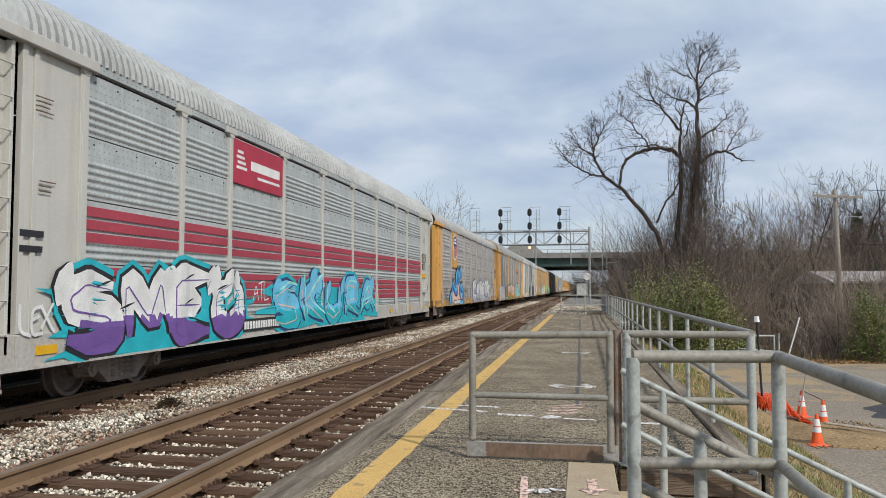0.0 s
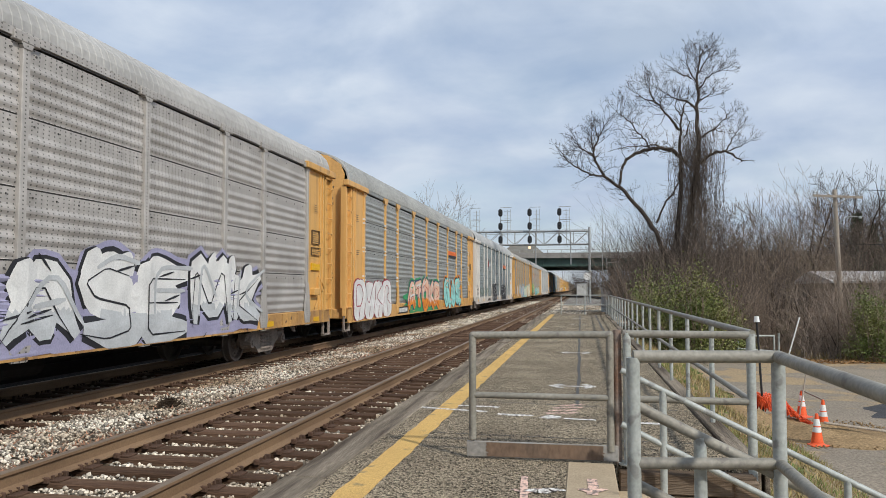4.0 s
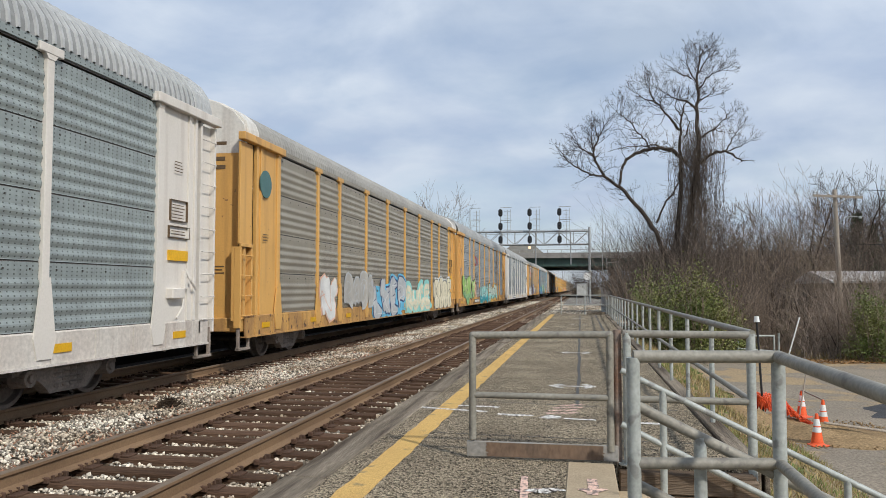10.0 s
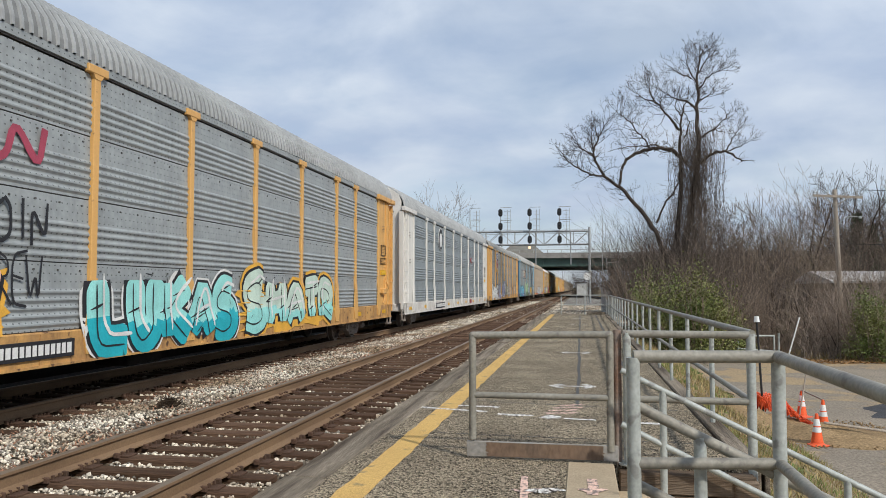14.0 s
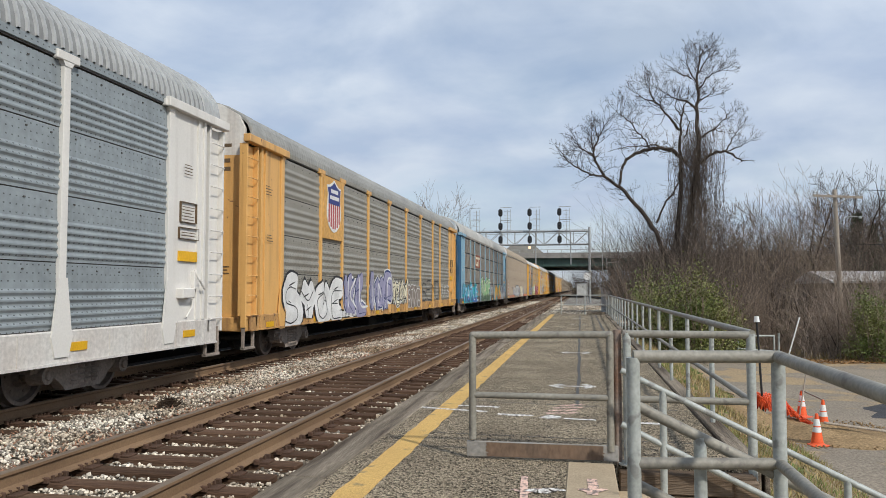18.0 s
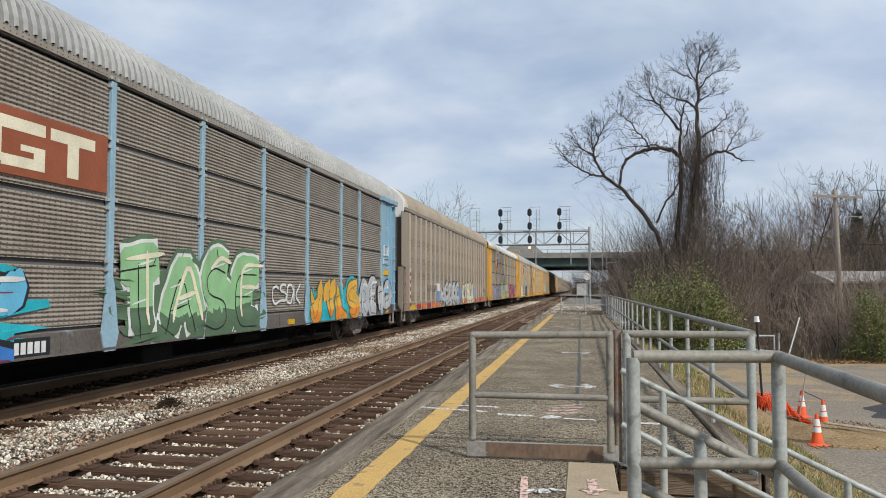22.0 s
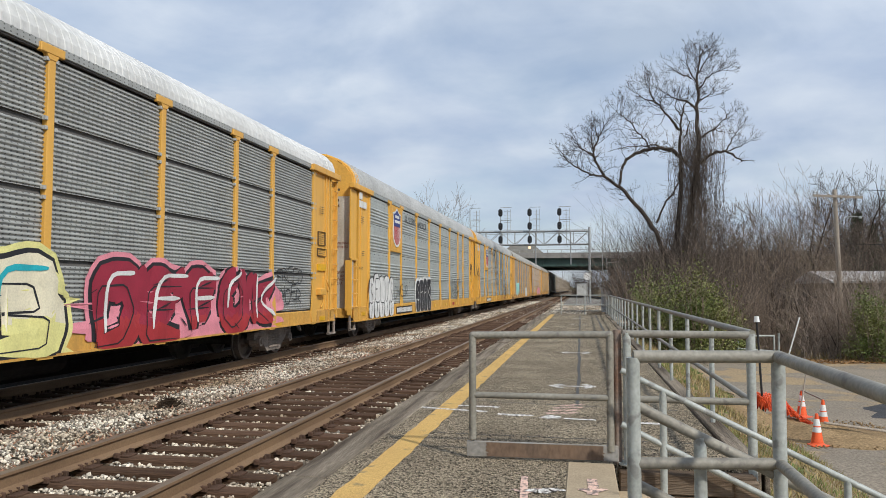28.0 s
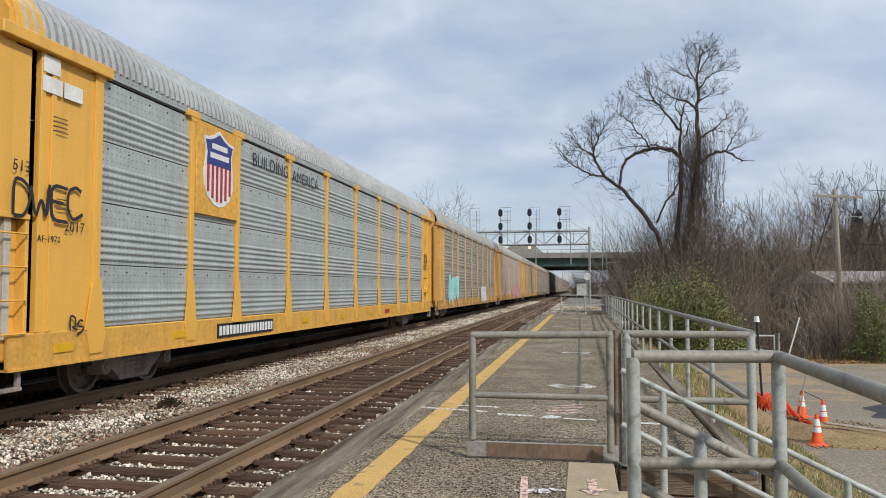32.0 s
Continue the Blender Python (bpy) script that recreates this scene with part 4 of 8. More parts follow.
def utility_pole():
    x, y = 13.0, 42.4
    p = thing("utility_pole", "weathered wooden utility pole with a crossarm", "utility pole")
    b = Build()
    b.tube((x + 0.12, y, -1.9), (x - 0.1, y, 6.75), 0.145, 0.1, 12)
    part("shaft", b, POLEWOOD, p, smooth=True)
    b = Build()
    b.prism([(x - 1.2, 6.5), (x - 1.2, 6.385), (x + 1.18, 6.23), (x + 1.18, 6.345)], "y", y - 0.25, y - 0.13)
    part("crossarm", b, POLEWOOD, p)
    for k in (-1, 1):
        b = Build()
        b.tube((x - 0.08 + 0.07 * k, y - 0.17, 5.92), (x - 0.08 + 0.66 * k, y - 0.2, 6.36), 0.026, 0.026, 6)
        part("brace", b, POLEWOOD, p)
    for k in (-1.15, -0.98, -0.5, 0.35, 0.9, 1.1):
        z = 6.5 - 0.065 * (k + 1.2)
        b = Build()
        b.tube((x + k, y - 0.19, z), (x + k, y - 0.19, z + 0.12), 0.016, 0.016, 6)
        b.tube((x + k, y - 0.19, z + 0.05), (x + k, y - 0.19, z + 0.1), 0.07, 0.045, 8)
        b.tube((x + k, y - 0.19, z + 0.1), (x + k, y - 0.19, z + 0.17), 0.065, 0.03, 8)
        part("insulator", b, STEEL, p)
    b = Build()
    b.path([(x + 0.02, y - 0.1, 4.9), (x + 0.2, y - 0.2, 5.2), (x + 0.5, y - 0.3, 5.32), (x + 0.85, y - 0.35, 5.3)], 0.028, 6)
    part("lamp_arm", b, GALV, p)
    b = Build()
    b.ball((x + 0.98, y - 0.36, 5.25), 0.085)
    part("lamp_head", b, GALV, p)
    for z, dx in ((3.95, 0.05), (6.7, 1.1)):
        b = Build()
        pts = [(x + dx + (45 if dx >= 0 else -14) * t, y + (8 if dx >= 0 else 60) * t, z + 0.3 * t - 1.6 * t * (1 - t)) for t in [i / 14 for i in range(15)]]
        b.sweep(pts, 0.012, 4)
        tagged(part("overhead_cable", b, BLACKP, None), "thin black overhead cable", "cable", "overhead cables")
    w = thing("low_building", "long low building with a pale grey roof", "building")
    b = Build()
    b.box(14.3, 44, 47.2, 55, -1.6, 1.98)
    part("wall", b, mat("dark_block_wall", (0.17, 0.145, 0.12), (0.12, 0.10, 0.085), 0.9, scale=0.6, fine=12, grain=0.2, bump=0.2), w)
    b = Build()
    b.prism([(46.9, 1.96), (46.9, 2.06), (51.2, 2.72), (55.4, 2.06), (55.4, 1.96)], "x", 14.0, 44.3)
    part("roof", b, mat("pale_roof_sheet", (0.40, 0.385, 0.36), (0.31, 0.295, 0.275), 0.8, scale=0.4, fine=8, grain=0.2, bump=0.05, streak=(0.3, 0.28, 0.26)), w, "pale grey sheet roof")
# ---- plants ----
def tubes_mesh(name, segs, sides=4):
    """Many tapered tubes (p0, p1, r0, r1) as one mesh."""
    s = np.array([(*p0, *p1, r0, r1) for p0, p1, r0, r1 in segs], float)
    d = s[:, 3:6] - s[:, 0:3]
    d /= np.linalg.norm(d, axis=1)[:, None] + 1e-9
    ref = np.where(np.abs(d[:, 2:3]) > 0.9, np.array([[1.0, 0, 0]]), np.array([[0, 0, 1.0]]))
    a = np.cross(d, ref)
    a /= np.linalg.norm(a, axis=1)[:, None] + 1e-9
    b = np.cross(d, a)
    ang = 2 * np.pi * np.arange(sides) / sides
    ring = a[:, None] * np.cos(ang)[None, :, None] + b[:, None] * np.sin(ang)[None, :, None]
    v = np.concatenate([s[:, None, 0:3] + ring * s[:, 6][:, None, None], s[:, None, 3:6] + ring * s[:, 7][:, None, None]], 1).reshape(-1, 3)
    i = np.arange(sides)
    quad = np.stack([i, (i + 1) % sides, sides + (i + 1) % sides, sides + i], 1)
    f = (quad[None] + 2 * sides * np.arange(len(s))[:, None, None]).reshape(-1, 4)
    me = bpy.data.meshes.new(name)
    me.vertices.add(len(v))
    me.vertices.foreach_set("co", v.ravel())
    me.loops.add(f.size)
    me.loops.foreach_set("vertex_index", f.ravel().astype(np.int32))
    me.polygons.add(len(f))
    me.polygons.foreach_set("loop_start", np.arange(0, f.size, 4, dtype=np.int32))
    me.update(calc_edges=True)
    me.shade_smooth()
    return me


def grow(rng, segs, p, d, length, r, depth, up=0.12, spread=0.55, kids=(2, 4), steps=5, thin=0.006, wander=0.16):
    """A limb that bends on its way, with side shoots."""
    p, d = Vector(p), Vector(d).normalized()
    for i in range(steps):
        d = (d + Vector((rng.uniform(-1, 1), rng.uniform(-1, 1), rng.uniform(-1, 1))) * wander + Vector((0, 0, up)) * 0.5).normalized()
        q = p + d * (length / steps)
        r1 = max(r * (1 - 0.13), thin)
        segs.append((tuple(p), tuple(q), r, r1))
        p, r = q, r1
        if depth > 0 and i >= 1:
            for _ in range(rng.randint(*kids) if i == steps - 1 else rng.randint(0, 2)):
                side = Vector((rng.uniform(-1, 1), rng.uniform(-1, 1), rng.uniform(-0.5, 1)))
                grow(rng, segs, p, d + side.normalized() * spread * rng.uniform(0.8, 1.8), length * rng.uniform(0.42, 0.68), max(r * rng.uniform(0.4, 0.65), thin), depth - 1, up, spread, kids, max(3, steps - 1), thin, wander)


def tree_from(name, label, segs, m, bark, twig, cut=0.03):
    t = thing(name, label, "tree", "bare trees", m)
    thick = [s for s in segs if s[2] >= cut]
    fine = [s for s in segs if s[2] < cut]
    put("trunk", tubes_mesh("trunk", thick, 6), bark, t)
    if fine:
        put("crown", tubes_mesh("crown", fine, 3), twig, t, label="fine bare twigs")
    return t


def great_tree():
    """The vine-grown leafless tree: two leaders, a long limb reaching over the track, hanging vines."""
    rng = random.Random(3)
    segs = []
    x0, y0 = 7.34, 58.0

    def limb(points, r0, r1, twig_len, depth=2, start=0.3, kids=(1, 2), sway=0.0, off=0.0):
        """A limb through (across, height) points; sway: how far it leans towards or away from the track's line."""
        n0 = len(points) - 1
        pts = [Vector((x0 + a, y0 + off + sway * i / n0, z)) for i, (a, z) in enumerate(points)]
        fine = []
        for a, c in zip(pts, pts[1:]):
            fine += [a.lerp(c, k / 4) for k in range(4)]
        fine.append(pts[-1])
        for i in range(1, len(fine) - 1):
            fine[i] = fine[i] + Vector((rng.uniform(-1, 1), rng.uniform(-1, 1), rng.uniform(-1, 1))) * 0.07
        n = len(fine) - 1
        for i in range(n):
            ra, rb = lerp(r0, r1, (i / n) ** 0.8), lerp(r0, r1, ((i + 1) / n) ** 0.8)
            segs.append((tuple(fine[i]), tuple(fine[i + 1]), ra, rb))
            if i >= n * start:
                along = (fine[i + 1] - fine[i]).normalized()
                for _ in range(rng.randint(*kids)):
                    side = Vector((rng.uniform(-1, 1), rng.uniform(-0.8, 0.8), rng.uniform(-0.55, 1.0))) + along * 0.5
                    grow(rng, segs, fine[i + 1], side, 0.88 * twig_len * rng.uniform(0.4, 1.05), min(rb * 0.5, 0.026), depth, 0.03, 0.75, (1, 3), 4, 0.007, 0.15)
        grow(rng, segs, fine[-1], pts[-1] - pts[-2], twig_len * 0.6, r1, depth, 0.04, 0.7, (2, 3), 4, 0.0065, 0.14)
    # the two leaders
    limb([(-0.5, -1.7), (-0.22, 3.33), (0.2, 4.97), (0.51, 7.03), (0.78, 9.09), (1.13, 11.16), (1.16, 12.82), (1.07, 14.49), (1.21, 15.74), (1.15, 17.0), (1.33, 18.26), (1.54, 19.0), (1.7, 19.4)], 0.34, 0.02, 1.25, 2, 0.58, (1, 3), 0.3)
    limb([(-0.9, -1.7), (-0.61, 3.33), (-0.38, 5.39), (-0.22, 8.29), (-0.11, 10.36), (-0.17, 11.82), (-0.14, 13.29), (0.04, 14.54), (0.33, 15.36)], 0.30, 0.03, 1.2, 2, 0.7, (1, 2), -0.3)
    # the long limb over the track and its branches
    limb([(-0.9, -1.7), (-1.01, 3.33), (-1.97, 5.82), (-2.76, 7.09), (-4.16, 8.79), (-5.58, 9.88), (-6.31, 11.17), (-6.39, 11.81), (-5.96, 12.86), (-5.67, 13.4)], 0.24, 0.03, 1.5, 2, 0.36, (1, 3), -0.8)
    limb([(-4.97, 9.44), (-5.79, 10.01), (-6.61, 9.99), (-7.44, 10.56), (-8.2, 11.02), (-8.6, 11.6)], 0.10, 0.025, 1.35, 2, 0.2, (1, 3), -0.4, -0.4)
    limb([(-6.39, 11.47), (-7.22, 12.05), (-7.6, 12.6)], 0.07, 0.025, 1.2, 2, 0.2, (1, 3), 0.4, -0.58)
    limb([(-6.39, 11.73), (-6.54, 12.6), (-6.49, 13.2)], 0.06, 0.02, 1.1, 2, 0.2, (1, 3), 0.1, -0.62)
    limb([(-4.56, 9.22), (-4.43, 10.27), (-4.01, 11.1), (-3.31, 11.63), (-2.29, 11.89), (-1.49, 11.95), (-0.69, 11.71), (-0.14, 11.2)], 0.09, 0.15, 1.0, 2, 0.25, (0, 2), 0.2, -0.38)
    limb([(-2.29, 11.93), (-2.49, 12.53), (-3.09, 13.18), (-3.69, 14.05), (-4.29, 14.6), (-4.6, 14.9)], 0.08, 0.02, 1.4, 2, 0.2, (1, 3), 0.5)
    limb([(-0.77, 11.72), (-1.88, 12.17), (-3.3, 12.05), (-4.3, 11.96)], 0.08, 0.02, 1.4, 2, 0.3, (1, 3), -0.6)
    # upper limbs
    limb([(-0.14, 13.29), (-0.65, 13.93), (-1.24, 14.8), (-1.84, 15.54), (-2.23, 16.32), (-2.43, 16.9)], 0.12, 0.02, 1.4, 2, 0.3, (1, 3), 0.5)
    limb([(-1.84, 15.54), (-2.65, 15.7), (-3.2, 16.1)], 0.06, 0.02, 1.2, 2, 0.2, (1, 3))
    limb([(1.07, 14.7), (0.57, 15.27), (-0.23, 15.47), (-0.83, 15.75), (-1.2, 16.0)], 0.10, 0.02, 1.3, 2, 0.3, (1, 3), -0.4)
    limb([(-0.01, 14.33), (-0.4, 14.97), (-0.22, 16.0)], 0.06, 0.02, 1.2, 2, 0.2, (1, 2), 0.3)
    limb([(0.75, 17.02), (0.0, 17.48), (-0.5, 17.9)], 0.06, 0.018, 1.2, 2, 0.2, (1, 2), 0.3)
    limb([(1.14, 16.58), (0.68, 17.45), (0.41, 18.2), (0.39, 18.8)], 0.07, 0.018, 1.1, 2, 0.2, (1, 3), -0.4)
    limb([(1.28, 17.42), (1.81, 18.5), (2.3, 18.9)], 0.06, 0.018, 1.1, 2, 0.2, (1, 3), 0.3)
    limb([(1.14, 16.17), (1.79, 16.97), (2.38, 17.36), (2.8, 17.5)], 0.07, 0.018, 1.2, 2, 0.2, (1, 3), -0.3)
    limb([(1.2, 15.32), (1.96, 15.79), (2.5, 16.1)], 0.06, 0.018, 1.2, 2, 0.2, (1, 3), 0.4)
    # limbs away from the track
    limb([(1.21, 10.74), (1.89, 11.34), (2.48, 11.53), (3.07, 11.55), (3.53, 11.21), (4.03, 10.82), (4.3, 10.81)], 0.15, 0.03, 0.8, 1, 0.4, (0, 1), -0.4)
    limb([(3.07, 11.55), (3.47, 12.32), (3.88, 13.14), (4.1, 13.7)], 0.06, 0.018, 1.1, 2, 0.15, (1, 2))
    limb([(3.15, 11.59), (3.97, 11.89), (4.4, 12.1)], 0.05, 0.018, 1.0, 2, 0.15, (1, 2))
    limb([(1.24, 12.61), (1.8, 13.01), (2.43, 13.27), (3.0, 13.04)], 0.10, 0.02, 0.9, 2, 0.3, (0, 2), 0.3)
    limb([(2.27, 13.2), (3.03, 14.0), (3.3, 14.4)], 0.05, 0.018, 1.1, 2, 0.2, (1, 2), -0.3)
    limb([(-1.88, 6.45), (-1.34, 7.81), (-0.73, 8.5), (-0.2, 9.61)], 0.09, 0.05, 0.9, 1, 0.2, (0, 1))
    limb([(0.13, 12.65), (0.62, 13.88), (0.24, 14.4)], 0.06, 0.03, 0.8, 1, 0.3, (0, 1))
    # vines climb the stems and hang from the limbs
    vines = []
    for k in range(2300):
        z = 14.0 * rng.random() ** 1.7
        wide = lerp(1.35, 0.62, min(z / 9, 1))
        x = 0.35 + 0.05 * z + rng.gauss(0, wide) if rng.random() < 0.8 else rng.uniform(-1.0, 3.0)
        p = Vector((x0 + x, y0 + rng.gauss(0, 0.7), z))
        for i in range(rng.randint(3, 8)):
            q = p + Vector((rng.gauss(0, 0.08), rng.gauss(0, 0.08), -rng.uniform(0.25, 0.6)))
            vines.append((tuple(p), tuple(q), 0.011, 0.009))
            p = q
            if rng.random() < 0.6:
                vines.append((tuple(p), tuple(p + Vector((rng.gauss(0, 0.45), rng.gauss(0, 0.3), rng.gauss(0.1, 0.4)))), 0.009, 0.005))
    t = tree_from("vine_covered_tree", "tall leafless tree hung with bare vines", segs, pose(0, 0, 0), BARK, DARKTWIG, 0.045)
    put("vine_tangle", tubes_mesh("vine_tangle", vines, 3), TWIG, t, label="brown bare vines round the stems")


TALL_TREES = ((13.9, 62.5, 10.4, -0.02, 0.10, PALETWIG, 1), (15.9, 61.0, 11.3, -0.04, 0.13, DARKTWIG, 2), (17.2, 63.0, 9.9, 0.03, 0.11, DARKTWIG, 3), (19.5, 61.5, 11.3, 0.02, 0.15, DARKTWIG, 4), (20.9, 62.5, 10.5, -0.03, 0.13, DARKTWIG, 5), (22.2, 61.8, 11.4, 0.02, 0.14, DARKTWIG, 6), (12.6, 63.5, 9.2, 0.05, 0.09, PALETWIG, 7), (14.8, 64.0, 9.7, 0.04, 0.10, TWIG, 8), (18.4, 65.0, 9.9, -0.06, 0.10, TWIG, 9), (16.5, 65.5, 9.2, 0.08, 0.09, PALETWIG, 10), (23.6, 64.0, 11.0, -0.05, 0.13, DARKTWIG, 11))     # across, along, top, lean, girth, twigs, seed


def woods():
    rng = random.Random(12)
    kinds = []
    for k in range(7):
        segs = []
        h = rng.uniform(7.5, 11)
        grow(rng, segs, (0, 0, -0.4), (rng.uniform(-0.12, 0.12), rng.uniform(-0.12, 0.12), 1), h * 0.66, rng.uniform(0.10, 0.17), 3, 0.13, 0.62, (2, 3), 7, 0.009)
        if k % 2:
            grow(rng, segs, (0.3, 0.2, -0.4), (0.25, 0.1, 1), h * 0.5, 0.07, 2, 0.15, 0.6, (2, 3), 6, 0.009)
        kinds.append(segs)
    done = []
    for i in range(111):
        if i < 66:
            x, y = rng.uniform(2.8, 34), rng.uniform(50, 76)
            if x / y < 0.1 and y > 60:
                x += 6
        elif i < 98:
            x, y = rng.uniform(14, 62), rng.uniform(64, 100)
        else:
            x, y = rng.uniform(8, 40), rng.uniform(110, 185)
        s = rng.uniform(0.48, 0.8) * (1.1 if y > 60 else 0.9)
        m = pose(x, y, ground_z(x, y) - 0.1, 0, 0, rng.uniform(0, 360)) @ Matrix.Diagonal((s, s, s, 1))
        k = rng.randrange(7)
        if len(done) <= k or done[k] is None:
            while len(done) <= k:
                done.append(None)
            done[k] = tree_from("bare_tree", "slender leafless tree in a thicket", kinds[k], m, BARK, PALETWIG if k in (1, 5) else TWIG, 0.03)
            continue
        o = copy_thing(done[k], m)
        o.scale = (s, s, s)
    for i in range(34):
        x, y = rng.uniform(12, 42), rng.uniform(58, 76)
        s = rng.uniform(0.6, 0.92)
        o = copy_thing(done[rng.choice((0, 1, 2, 4, 5))], pose(x, y, ground_z(x, y) - 0.1, 0, 0, rng.uniform(0, 360)))
        o.scale = (s, s, s)
    # taller crooked trees that stand out of the thicket
    for x, y, top, lean, r0, fine, seed in TALL_TREES:
        tr, segs = random.Random(seed), []
        z0 = ground_z(x, y) - 0.1
        h = top - z0
        p, d, r = Vector((x, y, z0)), Vector((lean, 0, 1)), r0
        for i in range(10):
            d = (d + Vector((tr.gauss(0, 0.09), tr.gauss(0, 0.09), 0.05))).normalized()
            q = p + d * h * 0.078
            segs.append((tuple(p), tuple(q), r, r * 0.87))
            p, r = q, r * 0.87
            if i >= 3:
                for _ in range(tr.choice((1, 1, 2))):
                    a = tr.uniform(0, 6.28)
                    side = Vector((math.cos(a), 0.7 * math.sin(a), tr.uniform(0.35, 1.1)))
                    grow(tr, segs, p, side, h * tr.uniform(0.13, 0.23) * (1.15 - 0.05 * i), r * 0.5, 2, 0.1, 0.75, (1, 3), 5, 0.009, 0.22)
        grow(tr, segs, p, d, h * 0.1, r, 2, 0.08, 0.6, (2, 3), 4, 0.007, 0.15)
        tree_from("bare_tree", "tall crooked leafless tree above the thicket" if fine is DARKTWIG else "tall pale leafless tree above the thicket", segs, pose(0, 0, 0), BARK, fine, 0.035)
    # saplings at the edge of the lot, and trees along the track towards the bridge
    for i in range(26):
        x, y = rng.uniform(8, 26), rng.uniform(38.5, 46)
        s = rng.uniform(0.32, 0.55)
        o = copy_thing(done[rng.choice((1, 3, 5))], pose(x, y, ground_z(x, y) - 0.1, 0, 0, rng.uniform(0, 360)))
        o.scale = (s, s, s)
    for i in range(16):
        x, y = rng.uniform(5.5, 13), rng.uniform(68, 150)
        s = rng.uniform(0.7, 1.15)
        o = copy_thing(done[rng.choice((0, 2, 4))], pose(x + (y - 68) * 0.03, y, -1.2, 0, 0, rng.uniform(0, 360)))
        o.scale = (s, s, s)
    # trees beyond the train and beyond the bridge
    for x, y, s in ((-31, 150, 2.1), (-28, 152, 1.9), (-34, 156, 2.2), (-25.5, 158, 1.7), (-37, 160, 2.0), (-9, 330, 1.6), (3, 345, 1.5), (9, 300, 1.8), (-22, 420, 2), (5, 420, 1.8), (14, 380, 2)):
        o = copy_thing(done[rng.randrange(len(done))], pose(x, y, -1, 0, 0, rng.uniform(0, 360)))
        o.scale = (s, s, s)


def brush():
    """Thickets of thin bare stems along the lot and the embankment."""
    rng = random.Random(31)

    def thicket(name, count, x0, x1, y0, y1, h0, h1, material, label, seed, bias=0.0):
        r = random.Random(seed)
        segs = []
        for _ in range(count):
            y = lerp(y0, y1, r.random() ** 1.3)
            x = r.uniform(x0, x1) + (y - y0) * bias
            p = Vector((x, y, ground_z(x, y) - 0.1))
            d = Vector((r.gauss(0, 0.42), r.gauss(0, 0.42), 1)).normalized()
            h, rad = lerp(h0, h1, r.random() ** 1.7), r.uniform(0.006, 0.02)
            for i in range(4):
                q = p + d * h / 4
                segs.append((tuple(p), tuple(q), rad, rad * 0.8))
                if i:
                    for _ in range(2):
                        e = (d + Vector((r.gauss(0, 0.7), r.gauss(0, 0.7), r.gauss(0.1, 0.3)))).normalized()
                        segs.append((tuple(q), tuple(q + e * h * r.uniform(0.12, 0.3)), rad * 0.6, rad * 0.35))
                d = (d + Vector((r.gauss(0, 0.2), r.gauss(0, 0.2), -0.05))).normalized()
                p, rad = q, rad * 0.8
        tagged(put(name, tubes_mesh(name, segs, 3), material), label, "brush", kind="stuff")
    thicket("brush", 1100, 6.5, 16, 38.5, 44, 0.6, 3.3, PALETWIG, "dense bare brown brush behind the lot", 1, 0.25)
    thicket("brush", 3000, 10.0, 27, 38.0, 45, 0.8, 4.4, GREYTWIG, "dense bare brown brush behind the lot", 2, 0.3)
    thicket("brush", 1500, 7.5, 34, 42, 46, 0.8, 2.8, RUSTTWIG, "dark tangled brush behind the lot", 6, 0.3)
    thicket("brush", 2300, 2.6, 10.5, 46, 60, 2.0, 6.6, TWIG, "dark tangled brush round the big tree", 3, 0.1)
    thicket("brush", 1300, 3.2, 7.2, 52, 60, 3.5, 9.0, DARKTWIG, "tall dark tangle of stems round the big tree", 8, 0.05)
    thicket("brush", 900, -2.5, 4.5, 214, 240, 4.0, 8.5, DARKTWIG, "dark scrub beyond the bridge", 9, 0.0)
    thicket("brush", 2200, 12, 50, 59.5, 85, 1.6, 4.6, RUSTTWIG, "dark tangled brush on the hillside", 4, 0.1)
    thicket("brush", 900, 4.5, 14, 70, 120, 2.0, 6.0, TWIG, "bare trackside brush", 5, 0.05)


